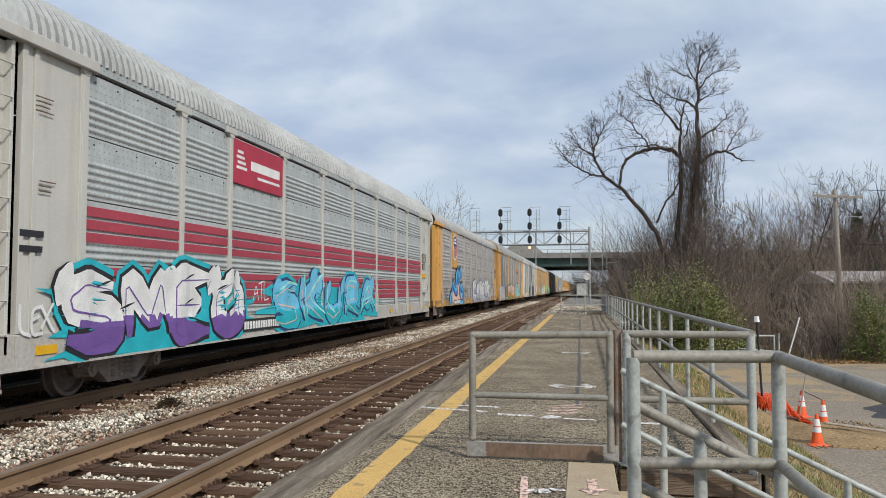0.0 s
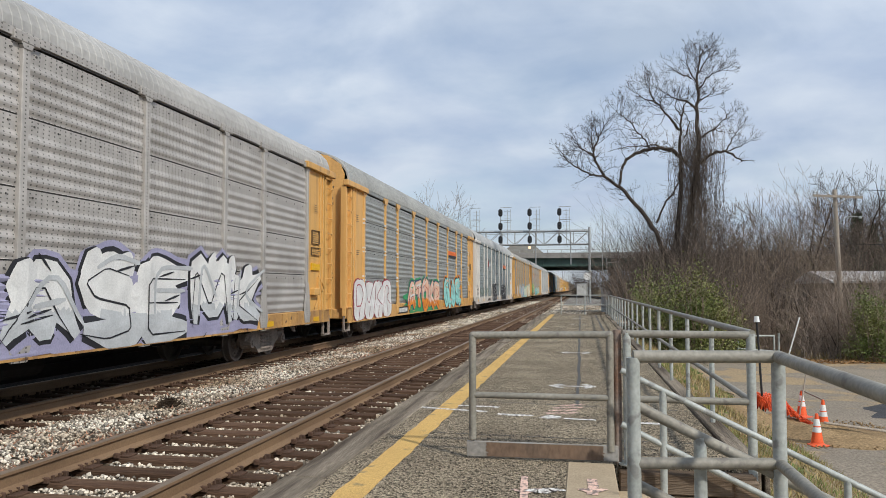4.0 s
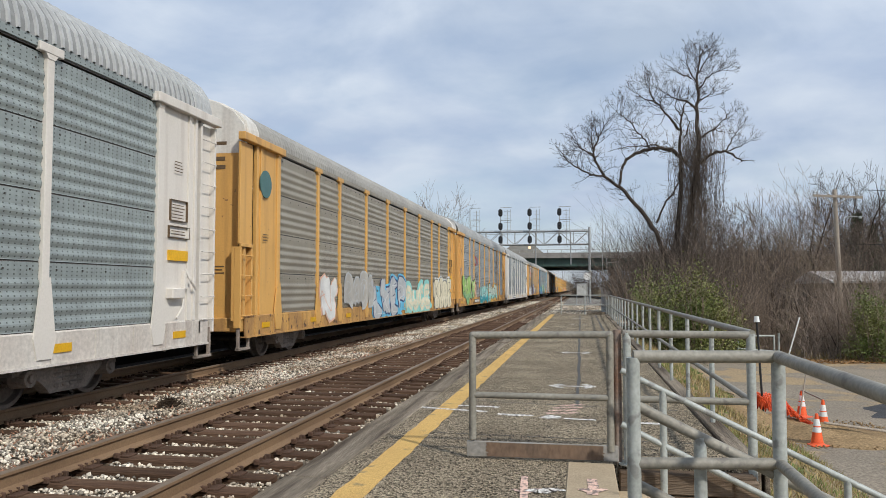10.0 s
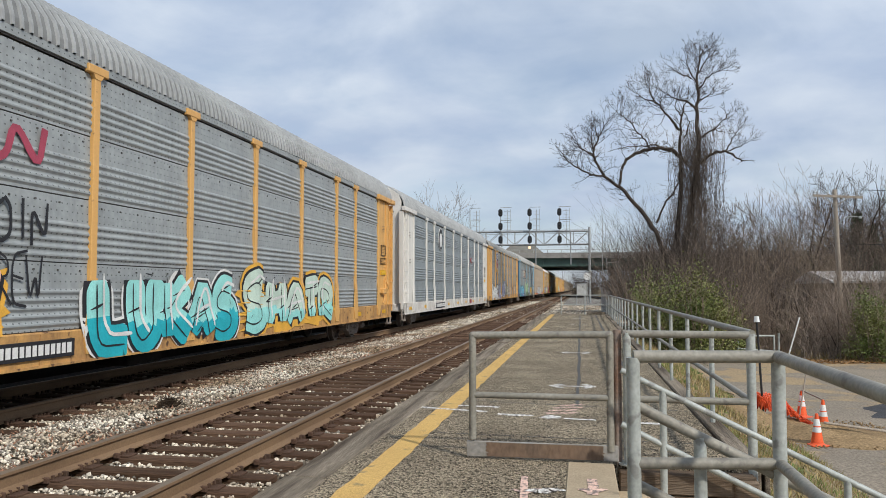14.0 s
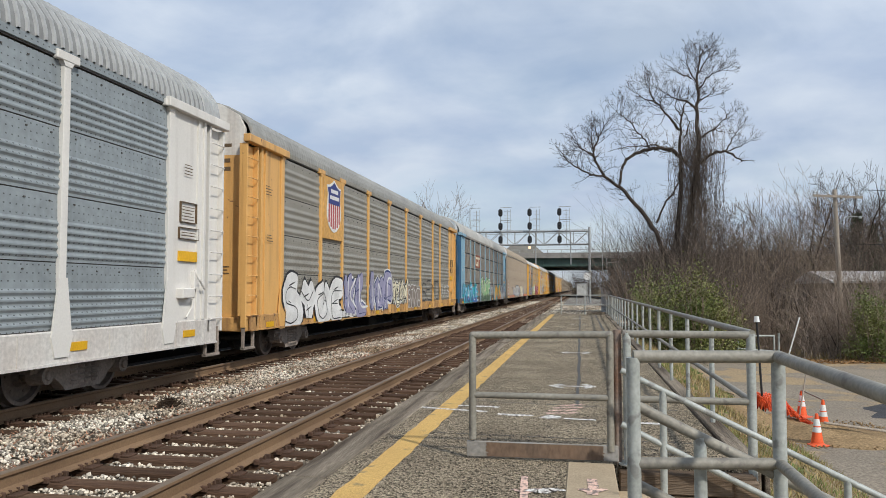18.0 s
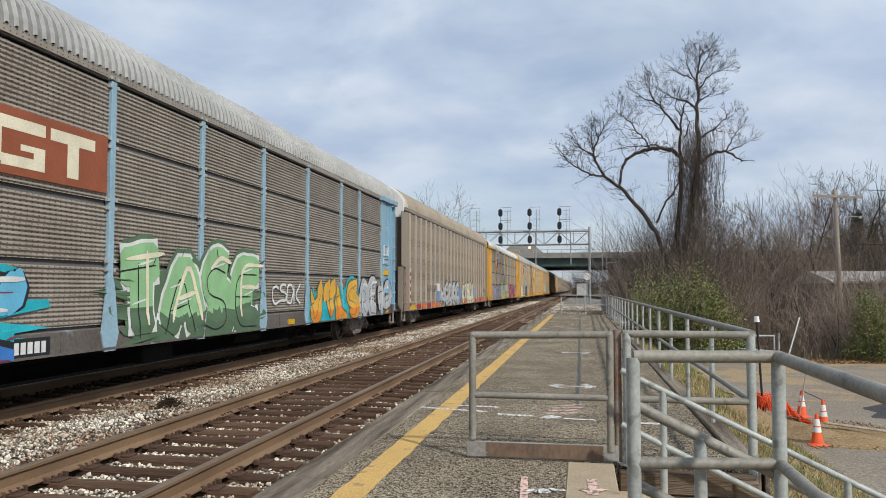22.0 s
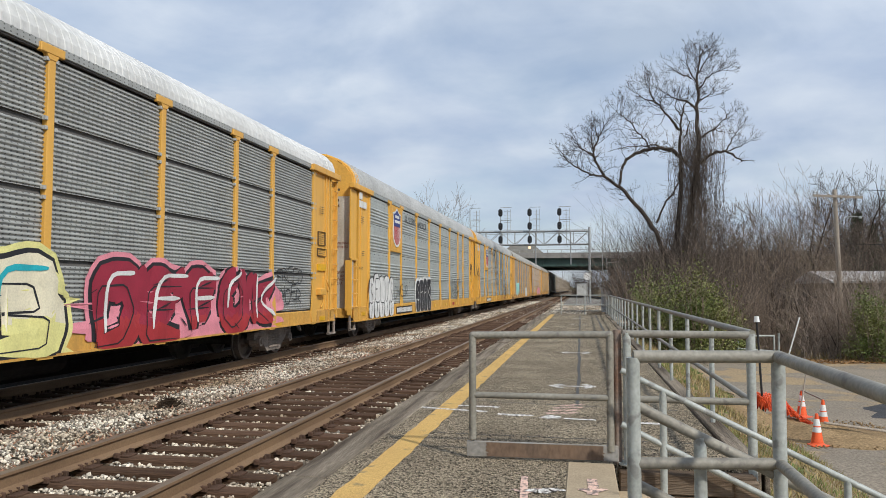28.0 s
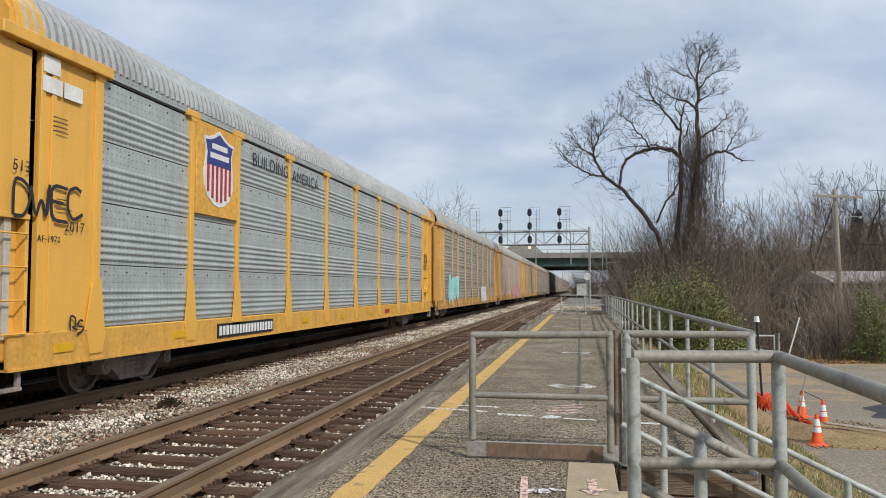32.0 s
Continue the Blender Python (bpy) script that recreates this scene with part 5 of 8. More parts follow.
def leaf_shrub(cx, cy, rx, ry, rz, count, seed, label):
    r = np.random.default_rng(seed)
    t = thing("shrub", label, "shrub", "evergreen shrubs")
    z0 = ground_z(cx, cy)
    segs = []
    pr = random.Random(seed)
    for k in range(34):
        a = pr.uniform(0, 6.28)
        grow(pr, segs, (cx + 0.4 * rx * math.cos(a), cy + 0.4 * ry * math.sin(a), z0 - 0.1), (0.7 * math.cos(a), 0.7 * math.sin(a), 1.2), rz * pr.uniform(0.6, 1.15), 0.02, 1, 0.1, 0.6, (1, 3), 4, 0.006)
    put("stem_tangle", tubes_mesh("stem_tangle", segs, 3), PALETWIG, t, label="thin brown stems")
    # leaves sit in ragged clumps
    clumps = r.normal(0, 1, (70, 3))
    clumps /= np.linalg.norm(clumps, axis=1)[:, None]
    clumps *= r.uniform(0.45, 1.0, (70, 1))
    clumps[:, 2] = np.abs(clumps[:, 2])
    pick = r.integers(0, 70, count)
    c = clumps[pick] + r.normal(0, 0.13, (count, 3))
    c = c * (rx, ry, rz) + (cx, cy, z0 + 0.15)
    a = r.normal(0, 1, (count, 3))
    a /= np.linalg.norm(a, axis=1)[:, None]
    b = np.cross(a, r.normal(0, 1, (count, 3)))
    b /= np.linalg.norm(b, axis=1)[:, None]
    s = r.uniform(0.035, 0.075, (count, 1))
    v = np.stack([c - a * s, c + b * s * 0.5, c + a * s, c - b * s * 0.5], 1).reshape(-1, 3)
    f = np.arange(4 * count).reshape(-1, 4)
    me = bpy.data.meshes.new("leaves")
    me.from_pydata(v.tolist(), [], f.tolist())
    put("leaves", me, LEAF, t, label="small olive-green leaves")


def ivy_tree(x, y, h, seed):
    """A bare tree whose trunk is clad in dark ivy."""
    pr, r = random.Random(seed), np.random.default_rng(seed)
    segs = []
    grow(pr, segs, (x, y, -1), (0.05, 0, 1), h, 0.18, 3, 0.12, 0.6, (2, 3), 7, 0.012)
    t = tree_from("ivy_clad_tree", "bare tree with dark green ivy on its trunk", segs, pose(0, 0, 0), BARK, TWIG, 0.04)
    n = 5000
    z = r.uniform(1.5, h * 1.35, n)
    c = np.stack([x + 0.05 * z + r.normal(0, 0.34, n) * (1.2 - z / h * 0.7), y + r.normal(0, 0.34, n), z], 1)
    a = r.normal(0, 1, (n, 3))
    a /= np.linalg.norm(a, axis=1)[:, None]
    b = np.cross(a, r.normal(0, 1, (n, 3)))
    b /= np.linalg.norm(b, axis=1)[:, None]
    s = r.uniform(0.06, 0.11, (n, 1))
    me = bpy.data.meshes.new("ivy")
    me.from_pydata(np.stack([c - a * s, c + b * s * 0.7, c + a * s, c - b * s * 0.7], 1).reshape(-1, 3).tolist(), [], np.arange(4 * n).reshape(-1, 4).tolist())
    put("ivy", me, IVY, t, label="dark green ivy leaves")


def leaf_litter():
    """Fallen leaves blown against the lot's edge and over the bank."""
    r = random.Random(23)
    b = Build()
    for _ in range(6500):
        x = r.uniform(6.5, 28)
        y = 36.2 + abs(r.gauss(0, 1.3)) + (0.8 * noise.noise(Vector((x * 0.4, 3, 1))))
        z = ground_z(x, y) + r.uniform(0.02, 0.07)
        a, n = r.uniform(0, 6.28), r.uniform(0.05, 0.11)
        b.add([(x - n * math.cos(a), y - n * math.sin(a), z), (x + n * 0.6 * math.sin(a), y - n * 0.6 * math.cos(a), z + r.uniform(0, 0.05)), (x + n * math.cos(a), y + n * math.sin(a), z + r.uniform(0, 0.04))], [(0, 1, 2)])
    me = bpy.data.meshes.new("leaf_litter")
    me.from_pydata(b.v, [], b.f)
    tagged(put("leaf_litter", me, mat("fallen_leaves", (0.36, 0.21, 0.09), (0.25, 0.14, 0.06), 0.9, island=0.4, bump=0)), "tan fallen leaves along the lot's edge", "leaves", kind="stuff")


def grass():
    r = random.Random(5)
    for name, m, count, label, seed in (("grass", GRASS, 9000, "short green grass on the bank", 1), ("dry_grass", STRAW, 6500, "dry straw-coloured grass on the bank", 2)):
        r = random.Random(seed)
        b = Build()
        for _ in range(count):
            y = 5.0 + 36 * r.random() ** 1.5
            x = r.uniform(1.55, 4.4)
            if noise.noise(Vector((x * 0.8, y * 0.5, seed * 7))) < -0.05 and name == "grass":
                continue
            z = ground_z(x, y) - 0.01
            for k in range(2):
                a, h, w = r.uniform(0, 6.28), r.uniform(0.05, 0.14) * (1 + y * 0.015), 0.007 * (1 + y * 0.04)
                tx, ty = r.gauss(0, 0.05), r.gauss(0, 0.05)
                b.add([(x - w * math.cos(a), y - w * math.sin(a), z), (x + w * math.cos(a), y + w * math.sin(a), z), (x + tx, y + ty, z + h)], [(0, 1, 2)])
        me = bpy.data.meshes.new(name)
        me.from_pydata(b.v, [], b.f)
        tagged(put(name, me, m), label, "grass", kind="stuff")
    r = random.Random(9)
    b = Build()
    for _ in range(5000):
        y = r.uniform(37.5, 44)
        x = r.uniform(5, 30)
        z = ground_z(x, y)
        a, h = r.uniform(0, 6.28), r.uniform(0.1, 0.5)
        b.add([(x - 0.02 * math.cos(a), y - 0.02 * math.sin(a), z), (x + 0.02 * math.cos(a), y + 0.02 * math.sin(a), z), (x + r.gauss(0, 0.1), y + r.gauss(0, 0.1), z + h)], [(0, 1, 2)])
    me = bpy.data.meshes.new("weeds")
    me.from_pydata(b.v, [], b.f)
    tagged(put("weeds", me, STRAW), "dry weeds along the lot's edge", "weeds", kind="stuff")


def tuft():
    """A dark clump of dead weed on the ballast."""
    r = random.Random(2)
    b = Build()
    for _ in range(260):
        a, d = r.uniform(0, 6.28), r.random() ** 0.6
        x, y, z = -6.15 + 0.14 * d * math.cos(a), 10.75 + 0.2 * d * math.sin(a), -0.14 + 0.17 * (1 - d) * r.random()
        b.tube((x, y, z), (x + r.gauss(0, 0.05), y + r.gauss(0, 0.05), z + r.uniform(-0.01, 0.07)), 0.009, 0.004, 3, caps=False)
    tagged(part("dead_weed_clump", b, mat("dead_weed", (0.07, 0.05, 0.035), rough=0.95, island=0.3), None), "dark clump of dead weed on the ballast", "weed clump")
# ---- the train ----
CAR_PITCH, CAR_X, HALF_BODY = 28.7, -8.54, 13.5
BAYS = [2.75, 1.90, 2.83, 2.81, 2.82, 2.81, 2.83, 1.90, 2.75]
PANEL_FACE, RIB_FACE, POST_FACE, SILL_FACE = 1.52, 1.554, 1.585, 1.575
SILL0, SILL1, EAVE = 0.60, 1.06, 4.79
CHORD, LADDER_END = 4.915, 13.7
ROOF = [(1.565, CHORD), (1.55, 5.05), (1.48, 5.23), (1.28, 5.43), (0.98, 5.595), (0.55, 5.74), (0.0, 5.80)]
HIGH_ROOF = [(1.565, CHORD), (1.555, 5.05), (1.50, 5.25), (1.34, 5.48), (1.06, 5.69), (0.6, 5.87), (0.0, 5.93)]


def bay_edges():
    y, out = -sum(BAYS) / 2, []
    for w in BAYS + [0]:
        out.append(y)
        y += w
    return out


EDGES = bay_edges()
IRON = mat("truck_iron", (0.32, 0.27, 0.23), (0.21, 0.175, 0.15), 0.8, metal=0.2, scale=3, fine=25, grain=0.3, bump=0.2)
WHEELSTEEL = mat("wheel_steel", (0.20, 0.165, 0.14), (0.135, 0.112, 0.095), 0.6, metal=0.4, scale=4, fine=25, grain=0.25, bump=0.1)
GREYSTEEL = mat("hinge_steel", (0.33, 0.33, 0.32), rough=0.55, metal=0.2)
# for bolt heads, sheet laps and the strip that stands for eave shade
LAP = mat("dark_seam", (0.11, 0.105, 0.10), rough=0.8, fine=30, grain=0.3)
CLIP = mat("clip_steel", (0.52, 0.52, 0.50), rough=0.5, metal=0.2)
STENCIL = paint("stencil_ink", (0.13, 0.085, 0.045))
REFLECT = paint("yellow_reflector", (0.75, 0.42, 0.02), 0.35)
GALVSHEET = dict(metal=0.12, scale=1.1, fine=9, grain=0.16, bump=0.05)


def ribbed_panel(width, kind):
    """A side screen: sheets with pressed ribs; plain fields between them carry fine punched rows by the material."""
    def make(b):
        z0, z1 = SILL1, EAVE - 0.03
        prof = []
        if kind == "rib":
            rows, h = 4, (z1 - z0) / 4
            for k in range(rows):
                base = z0 + k * h
                for q in range(int(width / 0.46)):
                    y = (q + 0.5) * width / int(width / 0.46) - width / 2
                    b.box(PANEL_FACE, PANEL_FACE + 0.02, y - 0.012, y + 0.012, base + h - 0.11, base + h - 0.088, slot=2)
                prof += [(-0.012, base), (0.008, base + 0.012)]
                for j in range(5):
                    a = base + 0.05 + j * 0.108
                    prof += [(0.008, a), (0.018, a + 0.018), (0.030, a + 0.036), (0.030, a + 0.056), (0.018, a + 0.074), (0.008, a + 0.09)]
                prof += [(0.0, base + h - 0.004)]
        elif kind == "soft":
            rows, h = 4, (z1 - z0) / 4
            for k in range(rows):
                base = z0 + k * h
                for q in range(int(width / 0.46)):
                    y = (q + 0.5) * width / int(width / 0.46) - width / 2
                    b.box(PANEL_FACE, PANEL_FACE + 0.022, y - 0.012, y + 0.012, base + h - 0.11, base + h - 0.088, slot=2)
                prof += [(-0.008, base), (0.008, base + 0.012)]
                for j in range(28):
                    q = j / 27
                    prof.append((0.014 - 0.012 * math.cos(2 * math.pi * 4 * q), base + 0.02 + q * 0.70))
                prof += [(0.008, base + h - 0.10), (0.008, base + h - 0.012)]
        elif kind == "fine":
            rows, h = 4, (z1 - z0) / 4
            for k in range(rows):
                base = z0 + k * h
                prof += [(-0.03, base), (-0.03, base + 0.03), (0.01, base + 0.042)]
                n = 13
                for j in range(n):
                    a = base + 0.055 + j * (h - 0.085) / n
                    prof += [(0.0, a), (0.022, a + 0.02), (0.022, a + 0.034), (0.0, a + 0.054)]
                prof += [(-0.03, base + h - 0.012)]
        else:
            prof = [(0.0, z) for z in (z0, 1.12, 1.52, 2.03, 2.34, 2.71, 2.95, 3.40, 3.77, 4.48, 4.72, z1)]
        n = len(prof)
        vs = [(PANEL_FACE + p, -width / 2, z) for p, z in prof] + [(PANEL_FACE + p, width / 2, z) for p, z in prof]
        first = len(b.f)
        b.add(vs, [(i, n + i, n + i + 1, i + 1) for i in range(n - 1)])
        # recessed steps at the sheet edges take the dark seam colour
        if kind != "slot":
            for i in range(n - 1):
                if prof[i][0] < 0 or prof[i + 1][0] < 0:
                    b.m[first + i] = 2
        if kind == "slot":
            for i in range(1, n - 1, 2):
                b.m[i] = 1
    return cached(("panel", round(width, 3), kind), make)


def post_mesh(width, narrow=False, cap="bar", clips=False):
    """Side post with its spread foot over the sill and its head under the eave."""
    def make(b):
        w = width / 2
        if narrow:
            b.box(PANEL_FACE - 0.02, POST_FACE + 0.012, -w, w, SILL0 + 0.1, EAVE - 0.02, c=0.008)
            return
        b.box(PANEL_FACE - 0.02, POST_FACE, -w, w, SILL1, EAVE - 0.02, c=0.008)
        b.prism([(-w - 0.07, SILL0 + 0.1), (w + 0.07, SILL0 + 0.1), (w + 0.15, SILL1 - 0.08), (w + 0.12, SILL1), (w + 0.012, SILL1 + 0.72), (-w - 0.012, SILL1 + 0.72), (-w - 0.12, SILL1), (-w - 0.15, SILL1 - 0.08)], "x", SILL_FACE - 0.01, POST_FACE + 0.012)
        if cap == "flare":
            b.prism([(-w - 0.22, CHORD - 0.03), (-w - 0.22, EAVE + 0.02), (-w, EAVE - 0.16), (w, EAVE - 0.16), (w + 0.22, EAVE + 0.02), (w + 0.22, CHORD - 0.03)], "x", PANEL_FACE, POST_FACE + 0.012)
        elif cap == "bar":
            b.box(PANEL_FACE, POST_FACE + 0.016, -w - 0.17, w + 0.17, EAVE - 0.03, CHORD - 0.03, c=0.01)
            b.prism([(-w - 0.05, EAVE - 0.03), (-w, EAVE - 0.10), (w, EAVE - 0.10), (w + 0.05, EAVE - 0.03)], "x", PANEL_FACE, POST_FACE + 0.01)
        if clips:
            for k in range(4):
                z = SILL1 + 0.83 + 0.925 * k
                for up in (0.0, 0.13):
                    for s in (-1, 1):
                        b.box(PANEL_FACE + 0.02, POST_FACE + 0.006, s * (w + 0.025) - 0.03, s * (w + 0.025) + 0.03, z + up, z + up + 0.05, slot=1)
    return cached(("post", round(width, 3), narrow, cap, clips), make)


def roof_mesh(flat=False):
    def make(b):
        rise = 0.006 if flat else 0.032
        base = ROOF if flat else HIGH_ROOF
        full = base + [(-x, z) for x, z in reversed(base[:-1])]
        n = len(full)
        y, k, ys = -HALF_BODY + 0.1, 0, []
        while y < HALF_BODY - 0.2:
            ys += [(y, 0.0), (y + 0.11, 0.0), (y + 0.12, rise), (y + 0.16, rise)]
            y += 0.17
        vs = []
        for y, up in ys:
            for x, z in full:
                a = math.atan2(x * 1.4, z - 3.9)
                vs.append((x + up * math.sin(a), y, z + up * math.cos(a)))
        b.add(vs, [(j * n + i, j * n + i + 1, (j + 1) * n + i + 1, (j + 1) * n + i) for j in range(len(ys) - 1) for i in range(n - 1)])
        # slot 1: floors between the ribs, roof colour darkened to stand for shade
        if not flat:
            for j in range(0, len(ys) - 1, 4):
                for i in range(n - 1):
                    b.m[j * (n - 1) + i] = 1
    return cached(("roof", flat), make)


def end_mesh(top, wide=False, flat=True):
    """End wall with rounded shoulders: lower or upper field."""
    def make(b):
        zs, w = 4.52, 1.53 if wide else 1.35
        if top:
            half = [(w, zs), (max(w, 1.41), 4.92), (max(w - 0.02, 1.40), 5.12), (1.27, 5.40), (0.86, 5.64), (0.35, 5.70)] if flat else [(w, zs), (max(w, 1.41), 4.92), (max(w - 0.02, 1.42), 5.16), (1.30, 5.45), (0.9, 5.72), (0.35, 5.84)]
            b.prism(half + [(-x, z) for x, z in reversed(half)], "y", -0.06, 0.06)
        else:
            b.prism([(w, 1.0), (w, zs), (-w, zs), (-w, 1.0)], "y", -0.06, 0.058)
    return cached(("end", top, wide, flat), make)


def door_bolts_mesh(wide):
    """Rows of bolt heads and the edge seal of an end door."""
    def make(b):
        for x in ((0.95, 1.42) if wide else (0.75, 1.05, 1.22)):
            for k in range(15 if not wide else 8):
                z = 1.35 + k * (0.25 if not wide else 0.5)
                b.ball((x, 0.062, z), 0.02 if wide else 0.011)
        if wide:
            for x in (0.74, 0.84):
                b.box(x - 0.03, x + 0.03, 0.05, 0.085, 1.08, 5.3, c=0.006)
        else:
            b.box(0.2, 1.3, 0.055, 0.066, 3.18, 3.2)
    return cached(("door_bolts", wide), make)


def hinge_mesh():
    def make(b):
        b.box(1.36, 1.60, 0.05, 0.09, -0.06, 0.06, c=0.01)
        b.tube((1.57, 0.07, -0.09), (1.57, 0.07, 0.09), 0.025, 0.025, 8)
    return cached(("hinge",), make)


def stirrup_mesh():
    """A hanging step below a ladder."""
    def make(b):
        for y in (0.06, 0.54):
            b.box(1.47, 1.53, y - 0.03, y + 0.03, 0.36, SILL0 + 0.3, c=0.006)
        b.box(1.45, 1.55, 0.03, 0.57, 0.34, 0.39, c=0.006)
    return cached(("stirrup",), make)


def brake_box_mesh():
    """Hand-brake case with its lever on an end plate."""
    def make(b):
        b.box(PANEL_FACE, PANEL_FACE + 0.16, 0.0, 0.42, 1.46, 1.64, c=0.015)
        b.box(PANEL_FACE, PANEL_FACE + 0.1, 0.50, 0.62, 1.62, 1.95, c=0.012)
        b.path([(PANEL_FACE + 0.08, 0.54, 1.98), (PANEL_FACE + 0.14, 0.60, 1.80), (PANEL_FACE + 0.12, 0.85, 1.62)], 0.02, 6)
        b.path([(PANEL_FACE + 0.06, 0.56, 1.62), (PANEL_FACE + 0.06, 0.5, 1.3), (PANEL_FACE + 0.06, 0.3, 1.12)], 0.018, 6)
    return cached(("brake_box",), make)


def end_plate_mesh():
    """The closed side section at each end of a car, with stiffeners and a lip under the eave."""
    def make(b):
        y0, y1 = 0.0, HALF_BODY - EDGES[-1] - 0.54
        b.box(PANEL_FACE - 0.03, PANEL_FACE + 0.025, y0, y1, SILL1 - 0.1, EAVE - 0.02, c=0.004)
    return cached(("end_plate",), make)


def end_piece_mesh(kind):
    def make(b):
        y1 = HALF_BODY - EDGES[-1] - 0.54
        if kind == "stiffener":
            b.box(PANEL_FACE, PANEL_FACE + 0.06, -0.045, 0.045, SILL1, EAVE - 0.02, c=0.006)
        elif kind == "lip":
            b.box(PANEL_FACE - 0.02, POST_FACE + 0.075, -0.2, y1 + 0.79, EAVE - 0.03, CHORD + 0.012, c=0.012)
        else:
            b.prism([(-0.1, SILL1 - 0.02), (0.25, SILL1 - 0.02), (0.12, SILL1 + 0.6), (-0.02, SILL1 + 0.6)], "x", PANEL_FACE + 0.05, PANEL_FACE + 0.075)
    return cached(("end_piece", kind), make)


def ladder_mesh():
    def make(b):
        for y in (0.03, 0.57):
            b.box(PANEL_FACE - 0.06, PANEL_FACE + 0.055, y - 0.03, y + 0.03, SILL1 - 0.25, EAVE - 0.05, c=0.006)
        b.box(PANEL_FACE - 0.12, PANEL_FACE - 0.05, 0.0, 0.6, SILL1, EAVE - 0.06)
        for k in range(9):
            z = SILL1 + 0.02 + 0.42 * k
            b.path([(PANEL_FACE + 0.03, 0.04, z), (PANEL_FACE + 0.085, 0.07, z - 0.015), (PANEL_FACE + 0.085, 0.53, z - 0.015), (PANEL_FACE + 0.03, 0.56, z)], 0.012, 6)
    return cached(("ladder",), make)


def short_ladder_mesh():
    """A half-height recess with rungs at a car's corner."""
    def make(b):
        top = SILL1 + 1.45
        b.box(PANEL_FACE - 0.03, PANEL_FACE + 0.02, 0.0, 0.6, top, EAVE - 0.06, c=0.004)
        b.box(PANEL_FACE - 0.03, PANEL_FACE + 0.06, 0.0, 0.6, top, top + 0.07, c=0.006)
        b.box(PANEL_FACE - 0.16, PANEL_FACE - 0.1, 0.0, 0.6, SILL1 - 0.1, top)
        for y in (0.03, 0.57):
            b.box(PANEL_FACE - 0.1, PANEL_FACE + 0.045, y - 0.03, y + 0.03, SILL1 - 0.25, top, c=0.006)
        for k in range(4):
            z = SILL1 + 0.02 + 0.42 * k
            b.path([(PANEL_FACE + 0.03, 0.04, z), (PANEL_FACE + 0.085, 0.07, z - 0.015), (PANEL_FACE + 0.085, 0.53, z - 0.015), (PANEL_FACE + 0.03, 0.56, z)], 0.013, 6)
    return cached(("short_ladder",), make)


def sill_mesh(foot):
    def make(b):
        SILL0, y = foot, HALF_BODY - 0.05
        b.prism([(SILL_FACE, SILL0), (SILL_FACE, SILL1 - 0.02), (SILL_FACE - 0.02, SILL1), (1.2, SILL1), (1.2, SILL1 - 0.04), (SILL_FACE - 0.03, SILL1 - 0.04), (SILL_FACE - 0.03, SILL0 + 0.02), (1.35, SILL0 + 0.02), (1.35, SILL0)], "y", -y, y)
        b.box(SILL_FACE - 0.01, SILL_FACE + 0.03, -y, y, SILL0 - 0.005, SILL0 + 0.03)
        for k in range(28):
            yy = -y + 0.5 + k * (2 * y - 1) / 27
            b.box(SILL_FACE - 0.005, SILL_FACE + 0.012, yy - 0.03, yy + 0.03, SILL0 + 0.03, SILL1 - 0.03)
    return cached(("sill", foot), make)


def frame_mesh():
    def make(b):
        b.box(-1.3, 1.3, -HALF_BODY, HALF_BODY, SILL1 - 0.12, SILL1 - 0.04)
        b.box(-0.45, 0.45, -HALF_BODY - 0.1, HALF_BODY + 0.1, 0.62, SILL1 - 0.1, c=0.02)
        for k in range(11):
            y = -11.5 + 2.3 * k
            b.box(-1.45, 1.45, y - 0.08, y + 0.08, 0.68, SILL1 - 0.1)
        b.tube((0.9, -6, 0.62), (0.9, 6, 0.62), 0.03, 0.03, 6)
        b.box(0.5, 1.15, -2.6, -1.6, 0.35, 0.75, c=0.03)
        b.tube((0.85, 1.2, 0.6), (0.85, 2.6, 0.6), 0.2, 0.2, 12)
    return cached(("underframe",), make)


def side_frame_mesh():
    """Cast truck side with its pedestals, springs and bearing adapters."""
    def make(b):
        x0, x1 = 1.0, 1.17
        top = [(-1.15, 0.46), (-1.1, 0.62), (-0.75, 0.66), (-0.45, 0.86), (0.45, 0.86), (0.75, 0.66), (1.1, 0.62), (1.15, 0.46), (0.8, 0.46), (0.55, 0.30), (0.4, 0.16), (-0.4, 0.16), (-0.55, 0.30), (-0.8, 0.46)]
        b.prism(top, "x", x0, x1)
        for y in (-0.24, -0.08, 0.08, 0.24):
            for k in range(5):
                b.tube((1.15, y, 0.24 + 0.075 * k), (1.15, y, 0.285 + 0.075 * k), 0.075, 0.075, 10)
        b.box(0.97, 1.21, -0.5, 0.5, 0.64, 0.74, c=0.02)
        for y in (-0.89, 0.89):
            b.tube((1.0, y, 0.42), (1.25, y, 0.42), 0.14, 0.12, 14)
            b.tube((1.25, y, 0.42), (1.28, y, 0.42), 0.07, 0.06, 8)
            b.box(1.0, 1.19, y - 0.2, y + 0.2, 0.5, 0.62, c=0.02)
    return cached(("side_frame",), make)


